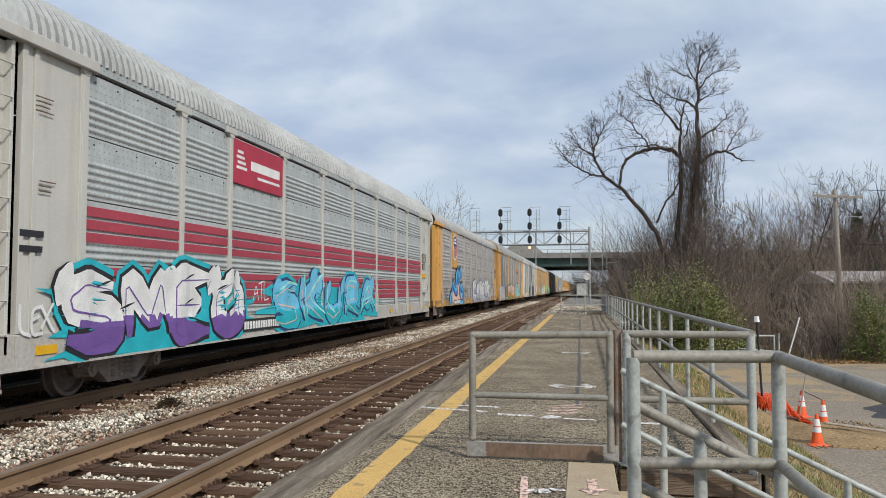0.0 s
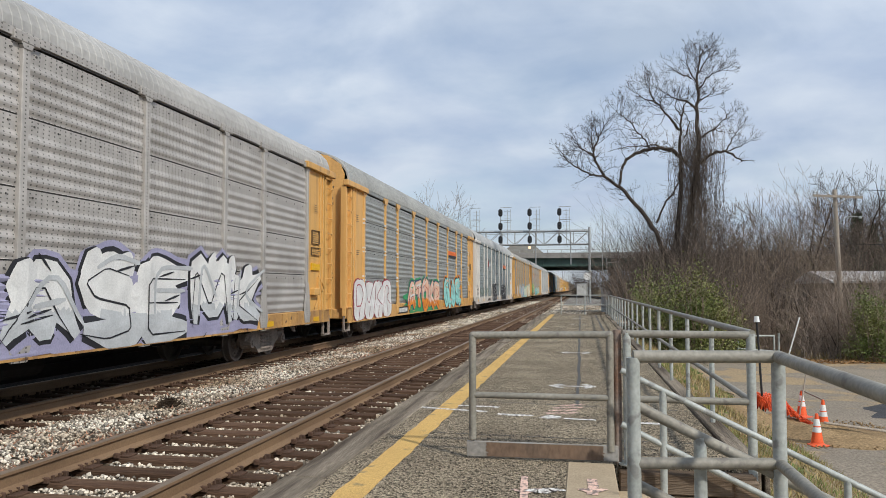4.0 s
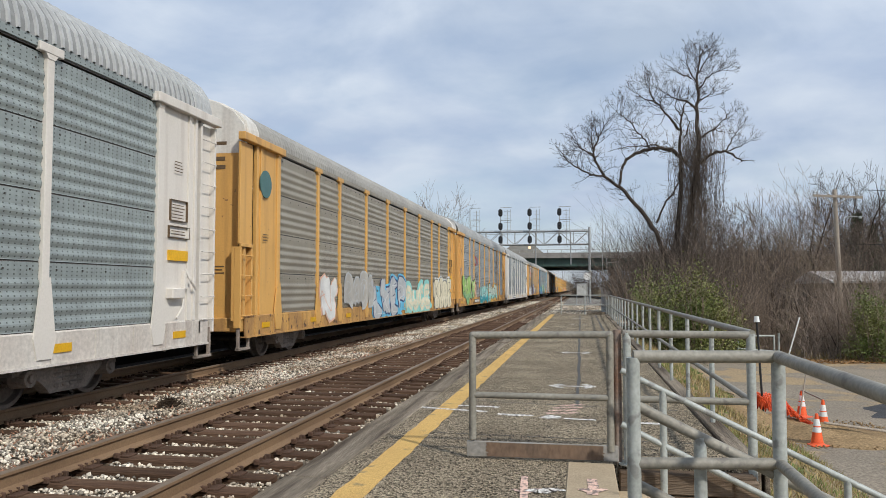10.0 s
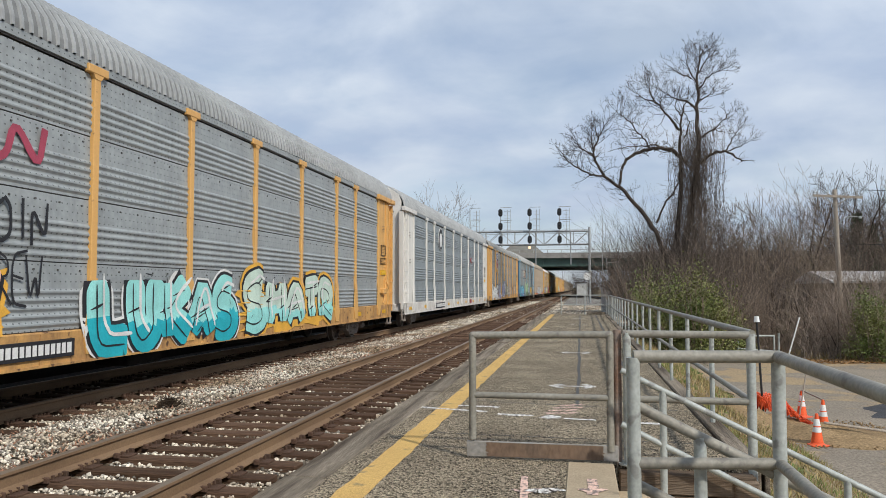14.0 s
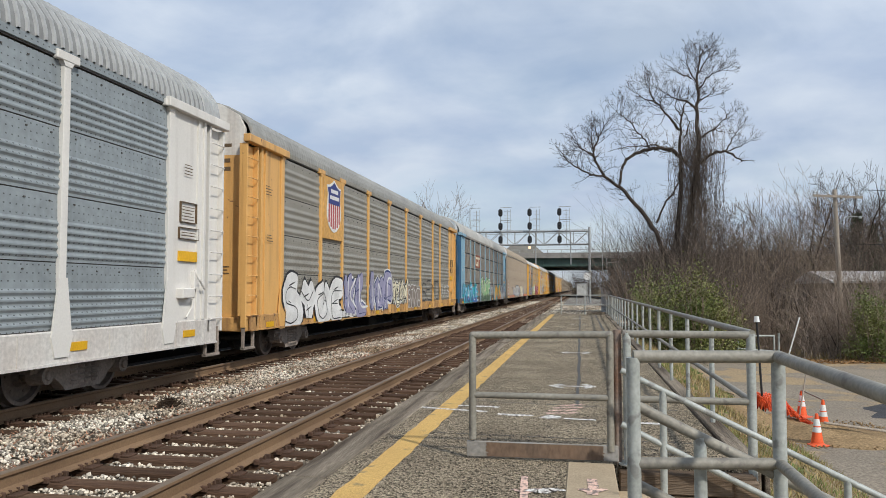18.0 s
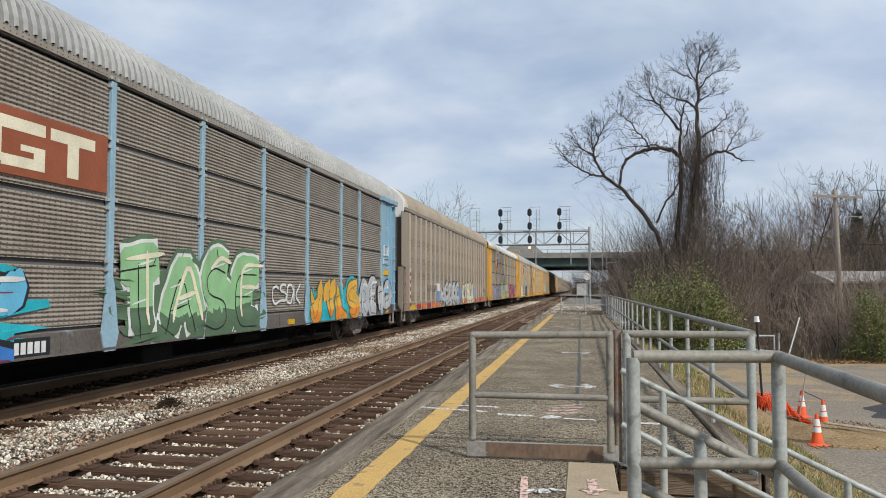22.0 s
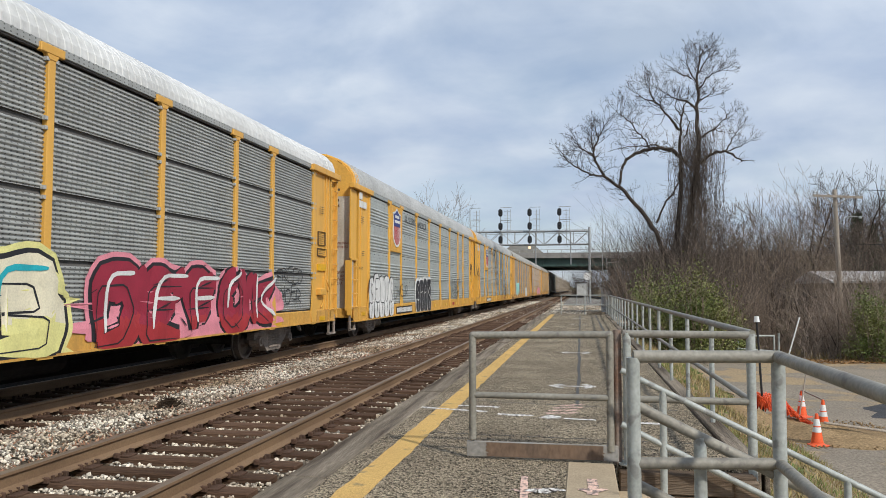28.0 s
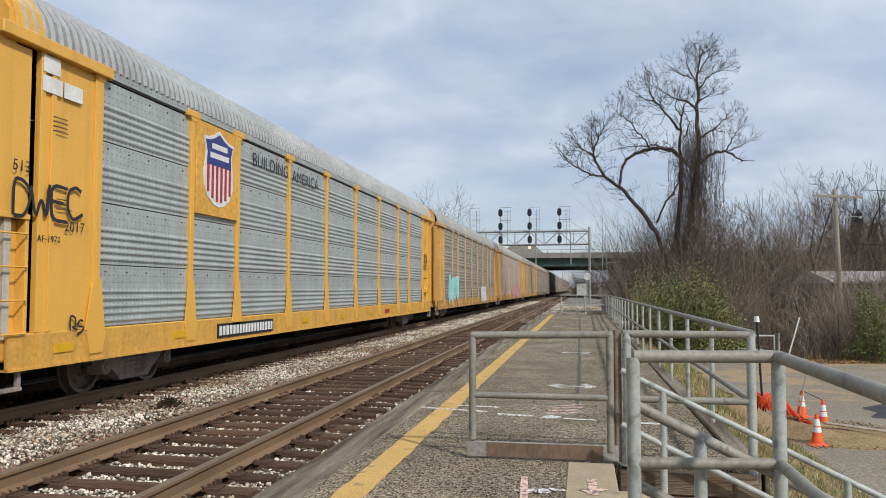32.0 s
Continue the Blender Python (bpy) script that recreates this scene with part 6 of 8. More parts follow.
def wheelset_mesh():
    def make(b):
        for s in (-1, 1):
            prof = [(0.0, 0.86), (0.12, 0.88), (0.16, 0.80), (0.34, 0.775), (0.36, 0.86), (0.415, 0.86), (0.42, 0.74), (0.45, 0.725), (0.45, 0.70), (0.36, 0.70), (0.34, 0.74), (0.16, 0.72), (0.1, 0.66), (0.0, 0.66)]
            b.lathe([(r, s * h) for r, h in prof], 28, axis="x")
            for k in range(6):
                a = math.pi * k / 3
                b.tube((s * 0.79, 0.25 * math.cos(a), 0.25 * math.sin(a)), (s * 0.80, 0.25 * math.cos(a), 0.25 * math.sin(a)), 0.03, 0.03, 6)
        b.tube((-0.98, 0, 0), (0.98, 0, 0), 0.085, 0.085, 12)
    return cached(("wheelset",), make, True)


def coupler_mesh():
    def make(b):
        b.box(-0.09, 0.09, 0, 0.75, 0.74, 0.94, c=0.02)
        b.prism([(-0.16, 0.7), (0.12, 0.7), (0.2, 0.82), (0.16, 0.93), (0.05, 0.86), (-0.05, 0.88), (-0.14, 0.93)], "z", 0.68, 1.0)
        b.path([(0.35, 0.1, 0.72), (0.36, 0.35, 0.45), (0.3, 0.7, 0.4), (0.15, 0.95, 0.55)], 0.03, 6)
    return cached(("coupler",), make)


def hood_mesh(flat):
    """The lip of the roof at a car's end."""
    def make(b):
        base = ROOF if flat else HIGH_ROOF
        full = base + [(-x, z) for x, z in reversed(base[:-1])]
        n = len(full)
        vs = []
        for y, g in ((0.0, 0.0), (0.01, 0.02), (0.55, 0.02), (0.56, 0.0), (0.56, -0.05)):
            for x, z in full:
                a = math.atan2(x * 1.4, z - 3.9)
                vs.append((x + g * math.sin(a), y, z + g * math.cos(a)))
        b.add(vs, [(j * n + i, j * n + i + 1, (j + 1) * n + i + 1, (j + 1) * n + i) for j in range(4) for i in range(n - 1)])
    return cached(("hood", flat), make)


LOW_EDGE = [SILL0]     # the foot of the sill of the car that is being painted


def face_at(y, z):
    """How far out the car's side stands at this place, eased over its steps."""
    x = RIB_FACE + 0.006
    if abs(y) > EDGES[-1]:
        x = PANEL_FACE + 0.064
    for e in EDGES:
        x = max(x, lerp(POST_FACE + 0.016, RIB_FACE + 0.006, min(max((abs(y - e) - 0.1) / 0.2, 0.0), 1.0)))
    return max(x, lerp(SILL_FACE + 0.018, RIB_FACE + 0.006, min(max((z - SILL1) / 0.2, 0.0), 1.0)))


# Sprayed letters on a grid of ten by ten: points as two digits, across and up; a bar parts the strokes.
LETTERS = {
    "A": "00 59 90|23 74", "B": "10 19 69 75 25 84 80 10", "C": "88 59 17 12 40 92", "D": "10 19 69 95 60 10", "E": "99 19 10 90|15 75",
    "F": "99 19 10|15 75", "G": "88 49 17 12 50 92 95 55", "H": "10 19|80 89|14 85", "I": "50 59", "K": "10 19|99 24 90", "L": "19 10 90",
    "M": "00 19 53 89 90", "N": "10 19 81 89", "O": "59 17 12 40 82 87 59", "P": "10 19 78 85 14", "R": "10 19 78 85 24 90",
    "S": "88 49 17 25 84 81 40 01", "T": "08 99|59 50", "U": "19 12 40 82 89", "V": "09 40 99", "W": "09 20 56 70 99", "X": "00 99|09 90",
    "Y": "09 55 99|55 40", "Z": "18 99 10 90", "1": "37 59 50", "8": "55 18 59 88 55 11 50 82 55"}


def letter(c):
    return [[(int(p[0]) / 9, int(p[1]) / 9) for p in line.split()] for line in LETTERS[c].split("|")]


def strokes(b, lines, width, lift, slot, step=0.07, tip=1.0, sharp=False, low=None):
    """Painted strokes that follow the car's side. Lines of (y, z) points; sharp: straight strokes with long points; low: (height, slot) of
    a second colour below that height."""
    for k, line in enumerate(lines):
        if len(line) > 2:
            for _ in range(1 if sharp else 2):
                e = 0.12 if sharp else 0.2
                soft_line = [line[0]]
                for p, q in zip(line, line[1:]):
                    soft_line += [(lerp(p[0], q[0], e), lerp(p[1], q[1], e)), (lerp(p[0], q[0], 1 - e), lerp(p[1], q[1], 1 - e))]
                line = soft_line + [line[-1]]
        pts = []
        for p, q in zip(line, line[1:]):
            n = max(1, int(math.hypot(q[0] - p[0], q[1] - p[1]) / step))
            pts += [(lerp(p[0], q[0], i / n), lerp(p[1], q[1], i / n)) for i in range(n)]
        pts.append(line[-1])
        m, across = len(pts), (6 if width > 0.15 else 2)
        taper = max(2, m // 3) if sharp else 2
        rows = []
        for i, p in enumerate(pts):
            q0, q1 = pts[max(i - 1, 0)], pts[min(i + 1, m - 1)]
            d = Vector((q1[0] - q0[0], q1[1] - q0[1]))
            d = d.normalized() if d.length > 1e-6 else Vector((1, 0))
            w = width / 2 * (1 + (0.16 if width > 0.15 else 0.3) * noise.noise(Vector((p[0] * 2.3, p[1] * 2.3, k)))) * lerp(tip, 1.0, min(1, min(i, m - 1 - i) / taper))
            for j in range(across):
                s = 2 * j / (across - 1) - 1
                y, z = p[0] - s * d.y * w, max(p[1] + s * d.x * w, LOW_EDGE[0] + 0.01)
                rows.append((face_at(y, z) + lift + 0.00012 * i + 0.0006 * k, y, z))
        first = len(b.f)
        b.add(rows, [(i * across + j, i * across + j + 1, (i + 1) * across + j + 1, (i + 1) * across + j) for i in range(m - 1) for j in range(across - 1)], slot)
        if low:
            for f in range(first, len(b.f)):
                if sum(b.v[i][2] for i in b.f[f]) / 4 < low[0]:
                    b.m[f] = low[1]


def blob(b, y0, y1, z0, z1, lift, slot, rng, rough=0.12):
    """A cloud of paint: an uneven patch that follows the side."""
    n, rings = 48, 10
    cy, cz, ry, rz = (y0 + y1) / 2, (z0 + z1) / 2, (y1 - y0) / 2, (z1 - z0) / 2
    edge = [1 + rng.uniform(-rough, rough) for _ in range(n)]
    vs = [(face_at(cy, cz) + lift, cy, cz)]
    for j in range(1, rings + 1):
        for i in range(n):
            a, q = 2 * math.pi * i / n, j / rings * edge[i]
            c, s = math.cos(a), math.sin(a)
            k = (abs(c) ** 4 + abs(s) ** 4) ** -0.25
            y, z = cy + ry * c * k * q, max(cz + rz * s * k * q, LOW_EDGE[0] + 0.01)
            vs.append((face_at(y, z) + lift, y, z))
    fs = [(0, 1 + i, 1 + (i + 1) % n) for i in range(n)] + [(1 + j * n + i, 1 + (j + 1) * n + i, 1 + (j + 1) * n + (i + 1) % n, 1 + j * n + (i + 1) % n) for j in range(rings - 1) for i in range(n)]
    b.add(vs, fs, slot)


def graffiti(car, y0, y1, z0, z1, word, fill, line, glow=None, light=None, seed=0, fat=0.36, label="", low=None, edge=0.06, sharp=True, inner=None):
    """A sprayed piece of interlocking letter shapes: cloud, outline, fill, inner lines. low: the fill of the lower third; edge: the outline's
    breadth; sharp: pointed letters; inner: the colour of the lines inside the letters."""
    rng = random.Random(seed)
    w = (y1 - y0) / len(word)
    mats = [glow or fill, line, fill, low or fill, light or fill, inner or line]
    root = None
    label = label or "sprayed graffiti shapes"
    zs = lerp(z0, z1, 0.36)
    t = 1.36 * fat * min(w, 0.7 * (z1 - z0))
    plan = []
    for i, c in enumerate(word):
        c0, c1 = y0 + w * i + 0.24 * t, y0 + w * (i + 1) - 0.12 * t
        h0, h1 = z0 + 0.4 * t + rng.uniform(-0.04, 0.05), z1 - 0.42 * t + rng.uniform(-0.14, 0.05) * (z1 - z0)
        tilt = rng.uniform(-0.08, 0.12)
        plan.append([[(lerp(c0, c1, p[0] + tilt * (p[1] - 0.5)) + rng.uniform(-0.04, 0.04) * w, lerp(h0, h1, p[1]) + rng.uniform(-0.02, 0.02)) for p in line_] for line_ in letter(c)])
    if glow and glow is not WHITEP:
        b = Build()
        blob(b, y0 - 0.05, y1 + 0.05, z0 - 0.05, lerp(z0, z1, 0.76), 0.001, 0, rng, 0.22)
        root = part("graffiti", b, mats, car, label)
    spray = Build()
    for i, lines in enumerate(plan):
        base = 0.004 + 0.0011 * (i % 3)
        tip = 0.3 if sharp else 0.85
        split = zs + rng.uniform(-0.1, 0.1)
        if glow:
            strokes(spray, lines, t + 2 * edge + (0.09 if glow is WHITEP else 0.16), base - 0.0022, 0, tip=0.6, sharp=sharp)
        for k, line_ in enumerate(lines):
            b = Build()
            strokes(b, [line_], t + 2 * edge, base + 0.0005 * k, 1, tip=tip + 0.15, sharp=sharp)
            o = part("paint_outline" if root else "graffiti", b, mats, root or car, "" if root else label)
            root = root or o
            b = Build()
            strokes(b, [line_], t, base + 0.009 + 0.0006 * k, 2, tip=tip * 0.8, sharp=sharp, low=(split, 3))
            part("paint_fill", b, mats, root)
        if sharp:
            for q in range(2):
                line_ = max(lines, key=lambda l: max(p[1] for p in l))
                ya, za = max(line_, key=lambda p: p[1])
                ya += rng.uniform(-0.35, 0.35) * w
                spike = [(ya - 0.12 * w, za - 0.25 * (z1 - z0)), (ya, za + 0.02), (ya + rng.uniform(0.02, 0.16), za + rng.uniform(0.16, 0.30))]
                b = Build()
                strokes(b, [spike], t * 0.62 + 2 * edge, base + 0.0015, 1, tip=0.06, sharp=True)
                part("paint_outline", b, mats, root)
                b = Build()
                strokes(b, [spike], t * 0.62, base + 0.0095, 2, tip=0.04, sharp=True)
                part("paint_fill", b, mats, root)
        d = Build()
        if t > 0.2:
            for line_ in lines[:2]:
                strokes(d, [[(y - t * 0.14, z - t * 0.1) for y, z in line_]], 0.03, base + 0.015, 5, tip=0.4, sharp=sharp)
                (ya, za), (yb, zb), q = line_[0], line_[1], rng.uniform(0.3, 0.8)
                ym, zm = lerp(ya, yb, q), lerp(za, zb, q)
                strokes(d, [[(ym - t * 0.42, zm - 0.04), (ym + t * 0.3, zm + 0.06)]], 0.035, base + 0.016, 1, tip=0.3)
        if light:
            strokes(d, [[(y + t * 0.22, z + t * 0.2) for y, z in line_[:3]] for line_ in lines], t * 0.12, base + 0.0165, 4, tip=0.4)
        y, z = rng.uniform(lines[0][0][0], lines[0][-1][0]), rng.uniform(z0, z1)
        strokes(d, [[(y, z), (y + rng.uniform(-0.25, 0.25), z + rng.uniform(-0.25, 0.25))]], 0.04, base + 0.017, 5, tip=0.3)
        tagged(part("paint_line", d, mats, root), kind="stuff")
    if glow:
        tagged(part("overspray", spray, mats, root), kind="stuff")
    return root


def throw_up(car, y0, y1, z0, z1, word, fill, line, seed=0, label="", edge=0.035, halo=None):
    """Bubble letters: swollen columns side by side, cut by thin lines, running down over the sill."""
    rng = random.Random(seed)
    w = (y1 - y0) / len(word)
    root = None
    for i, c in enumerate(word):
        c0, c1, top = y0 + w * i - 0.04 * w, y0 + w * (i + 1) + 0.04 * w, z1 + rng.uniform(-0.12, 0.05)
        base = 0.003 + 0.003 * (i % 2)
        for name, grow_by, foot, lift, colour in (("paint_halo", 0.1, 0.0, -0.002, halo), ("paint_outline", edge, 0.0, 0.0, line), ("paint_fill", -edge * 0.3, 0.02, 0.009, fill)):
            if colour is None:
                continue
            b = Build()
            blob(b, c0 - grow_by, c1 + grow_by, z0 + foot, top + max(grow_by, 0), base + lift, 0, rng, 0.03)
            o = part(name if root else "graffiti", b, colour, root or car, "" if root else label)
            root = root or o
        d = Build()
        zl = lerp(z0, top, 0.36)
        strokes(d, [[(lerp(c0 + 0.16 * w, c1 - 0.16 * w, p[0]), lerp(zl, top - 0.16, p[1])) for p in line_] for line_ in letter(c)], edge * 1.1, base + 0.014, 1, tip=0.5)
        strokes(d, [[(c0 + 0.05 * w, zl + 0.1), (c0 - 0.1 * w, z0 + 0.04)], [(lerp(c0, c1, 0.55), zl), (lerp(c0, c1, 0.4), z0 + 0.04)]], edge, base + 0.016, 1, tip=0.5)
        tagged(part("paint_line", d, [fill, line], root), kind="stuff")
    return root


def tag(car, y0, y1, z0, z1, colour, seed, width=0.035, word="SENRU", label="thin sprayed tag", underline=False):
    rng = random.Random(seed)
    b = Build()
    w = (y1 - y0) / len(word)
    for i, c in enumerate(word):
        up = rng.uniform(-0.06, 0.06)
        strokes(b, [[(y0 + w * (i + p[0] * 1.05) + rng.uniform(-0.05, 0.05) * w, lerp(z0, z1, p[1]) + up + rng.uniform(-0.04, 0.04)) for p in line_] for line_ in letter(c)], width, 0.006 + 0.001 * (i % 3), 0)
    if underline:
        strokes(b, [[(y0, z0 - 0.1), (y1, z0 - 0.06)]], width, 0.006, 0)
    return tagged(part("tag", b, colour, car, label), label, kind="stuff")


BAR = [None]


def bar_mesh():
    if BAR[0] is None:
        b = Build()
        b.box(0, 1, 0, 1, 0, 1)
        BAR[0] = b.mesh("bar")
    return BAR[0]


def bars(name, car, y0, y1, z0, z1, colour, rows=1, seed=0, label="", board=None, gaps=True, ink=0.42):
    """Markings as plain bars, on a board where there is one: single bars for large marks, whole lines for small ones."""
    rng = random.Random(seed)
    x = max(face_at(y, z) for y in (y0, (y0 + y1) / 2, y1) for z in (z0, z1))
    root = car
    if board:
        b = Build()
        b.box(x - 0.01, x + 0.004, y0 - 0.06, y1 + 0.06, z0 - 0.05, z1 + 0.05)
        root = part("number_board", b, board, car, "dark painted number field")
        x += 0.006
    pitch = (z1 - z0) / rows if rows > 1 else 0
    h = pitch * ink if rows > 1 else z1 - z0
    for r in range(rows):
        z, y = z0 + r * pitch, y0
        end = y1 - (rng.uniform(0, 0.3) * (y1 - y0) if h < 0.1 else 0)
        while y < end - 0.02:
            n = min(h * rng.uniform(0.5, 0.66) if h >= 0.1 else end - y, end - y)
            put(name, bar_mesh(), colour, root, Matrix.Translation((x - 0.004, y, z)) @ Matrix.Diagonal((0.006, n, h, 1)), label if root is car else "")
            y += n + h * 0.24


def lettering(car, text, y, z, size, colour, label):
    """Readable words on the car's side, reading along the car from the camera's side."""
    curve = bpy.data.curves.new("words", "FONT")
    curve.body, curve.size, curve.extrude = text, size, 0.001
    curve.space_character = 1.1
    tmp = bpy.data.objects.new("words", curve)
    scene.collection.objects.link(tmp)
    dep = bpy.context.evaluated_depsgraph_get()
    me = bpy.data.meshes.new_from_object(tmp.evaluated_get(dep))
    bpy.data.objects.remove(tmp)
    words_pose = Matrix(((0, 0, 1, face_at(y + size, z) + 0.004), (1, 0, 0, y), (0, 1, 0, z), (0, 0, 0, 1)))
    return put("lettering", me, colour, car, words_pose, label)


def end_words(car, text, x, z, size, colour):
    """Small words on the end door, centred at x."""
    curve = bpy.data.curves.new("words", "FONT")
    curve.body, curve.size, curve.extrude, curve.align_x = text, size, 0.001, "CENTER"
    tmp = bpy.data.objects.new("words", curve)
    scene.collection.objects.link(tmp)
    me = bpy.data.meshes.new_from_object(tmp.evaluated_get(bpy.context.evaluated_depsgraph_get()))
    bpy.data.objects.remove(tmp)
    return put("lettering", me, colour, car, Matrix(((1, 0, 0, x), (0, 0, -1, -HALF_BODY - 0.005), (0, 1, 0, z), (0, 0, 0, 1))), "small dark red warning words")


MAROON = paint("maroon_ink", (0.22, 0.05, 0.04))
WHITEP = paint("white_spray", (0.74, 0.74, 0.72))
BLACKSPRAY = paint("black_spray", (0.022, 0.022, 0.026))
RED = paint("red_paint", (0.40, 0.035, 0.04))
BLUE = paint("blue_emblem", (0.035, 0.05, 0.21))
ORANGEP = paint("orange_mark", (0.78, 0.16, 0.03))


def shield(car, y0, y1, z0, z1):
    """The emblem: white-edged shield, blue head, red and white stripes; no lettering."""
    cy, w, h = (y0 + y1) / 2, (y1 - y0) / 2, z1 - z0

    def outline(g):
        half = [(0.0, 0.0), (0.35, 0.03), (0.75, 0.12), (0.97, 0.27), (1.0, 0.42), (0.90, 0.58), (0.86, 0.70), (1.0, 0.87), (0.65, 0.885), (0.32, 0.93), (0.0, 1.0)]
        pts = [(cy + a * w * g, z0 + h / 2 + (c - 0.5) * h * g) for a, c in half]
        return pts + [(cy - a * w * g, z0 + h / 2 + (c - 0.5) * h * g) for a, c in reversed(half[1:-1])]
    x = POST_FACE + 0.03
    b = Build()
    b.prism(outline(1.0), "x", x - 0.01, x + 0.004, 0)
    emblem = part("emblem", b, WHITEP, car, "white-edged shield, blue above red stripes")
    zc = z0 + 0.53 * h
    b = Build()
    top = [p for p in outline(0.90) if p[1] > zc]
    side = max(p[0] for p in outline(0.90) if zc - 0.1 * h < p[1] < zc + 0.1 * h) - cy
    b.prism([(cy + side, zc)] + top + [(cy - side, zc)], "x", x + 0.002, x + 0.012, 0)
    part("blue_field", b, BLUE, emblem)
    for k in range(6):
        y = cy + (k - 2.5) * 0.29 * w
        z = z0 + (0.065 + 0.018 * (k - 2.5) ** 2) * h
        b = Build()
        b.box(x + 0.002, x + 0.012, y - 0.068 * w, y + 0.068 * w, z, zc - 0.004)
        part("red_bar", b, RED, emblem)
    for k, c in enumerate((0.66, 0.80)):
        b = Build()
        b.box(x + 0.008, x + 0.016, cy - c * w * 0.78, cy + c * w * 0.78, z0 + h * (0.74 - 0.12 * k), z0 + h * (0.81 - 0.12 * k))
        part("white_bar", b, WHITEP, emblem)
    return emblem


def car_materials(key, body, panel, roof, panel2=None, holes=None, rust=(0.16, 0.085, 0.05), rust_amount=0.35, end_top=None):
    return dict(
        body=mat("body_" + key, body, tuple(v * 0.88 for v in body), 0.5, scale=0.5, fine=30, grain=0.06, bump=0.03, streak=rust, streak_amount=rust_amount * 0.8, spots=rust if rust_amount >= 0.4 else None, spot_scale=7, spot_edge=0.68),
        sill=mat("sill_" + key, tuple(v * 0.85 for v in body), tuple(lerp(v, r, 0.65 if rust_amount > 0.35 else 0.3) for v, r in zip(body, rust)), 0.7, scale=1.3, fine=20, grain=0.2, bump=0.08, streak=rust, streak_amount=min(0.9, rust_amount * 1.6), spots=tuple(v * 0.6 for v in rust) if rust_amount > 0.35 else None, spot_scale=5, spot_edge=0.6),
        panel=mat("panel_" + key, panel, panel2 or tuple(v * 0.84 for v in panel), 0.5, streak=tuple(v * 0.55 for v in panel), streak_amount=0.45, holes=holes, **GALVSHEET),
        roof=mat("roof_" + key, tuple(v * 0.92 for v in roof), tuple(v * 0.76 for v in roof), 0.62, metal=0.1, scale=0.6, fine=8, grain=0.18, bump=0.03),
        # trough: darkened copy of the roof colour, shade painted between the ribs
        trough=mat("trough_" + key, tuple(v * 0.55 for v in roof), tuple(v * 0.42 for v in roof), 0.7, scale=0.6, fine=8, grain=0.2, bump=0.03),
        punched=mat("punched_" + key, panel, panel2 or tuple(v * 0.84 for v in panel), 0.5, holes=(0.078, 0.062, 0.52, 0.52), **GALVSHEET) if not holes else None,
        cap=mat("cap_" + key, end_top or body, tuple(v * 0.85 for v in (end_top or body)), 0.55, scale=0.8, fine=14, grain=0.12, streak=rust, streak_amount=rust_amount * 0.7))


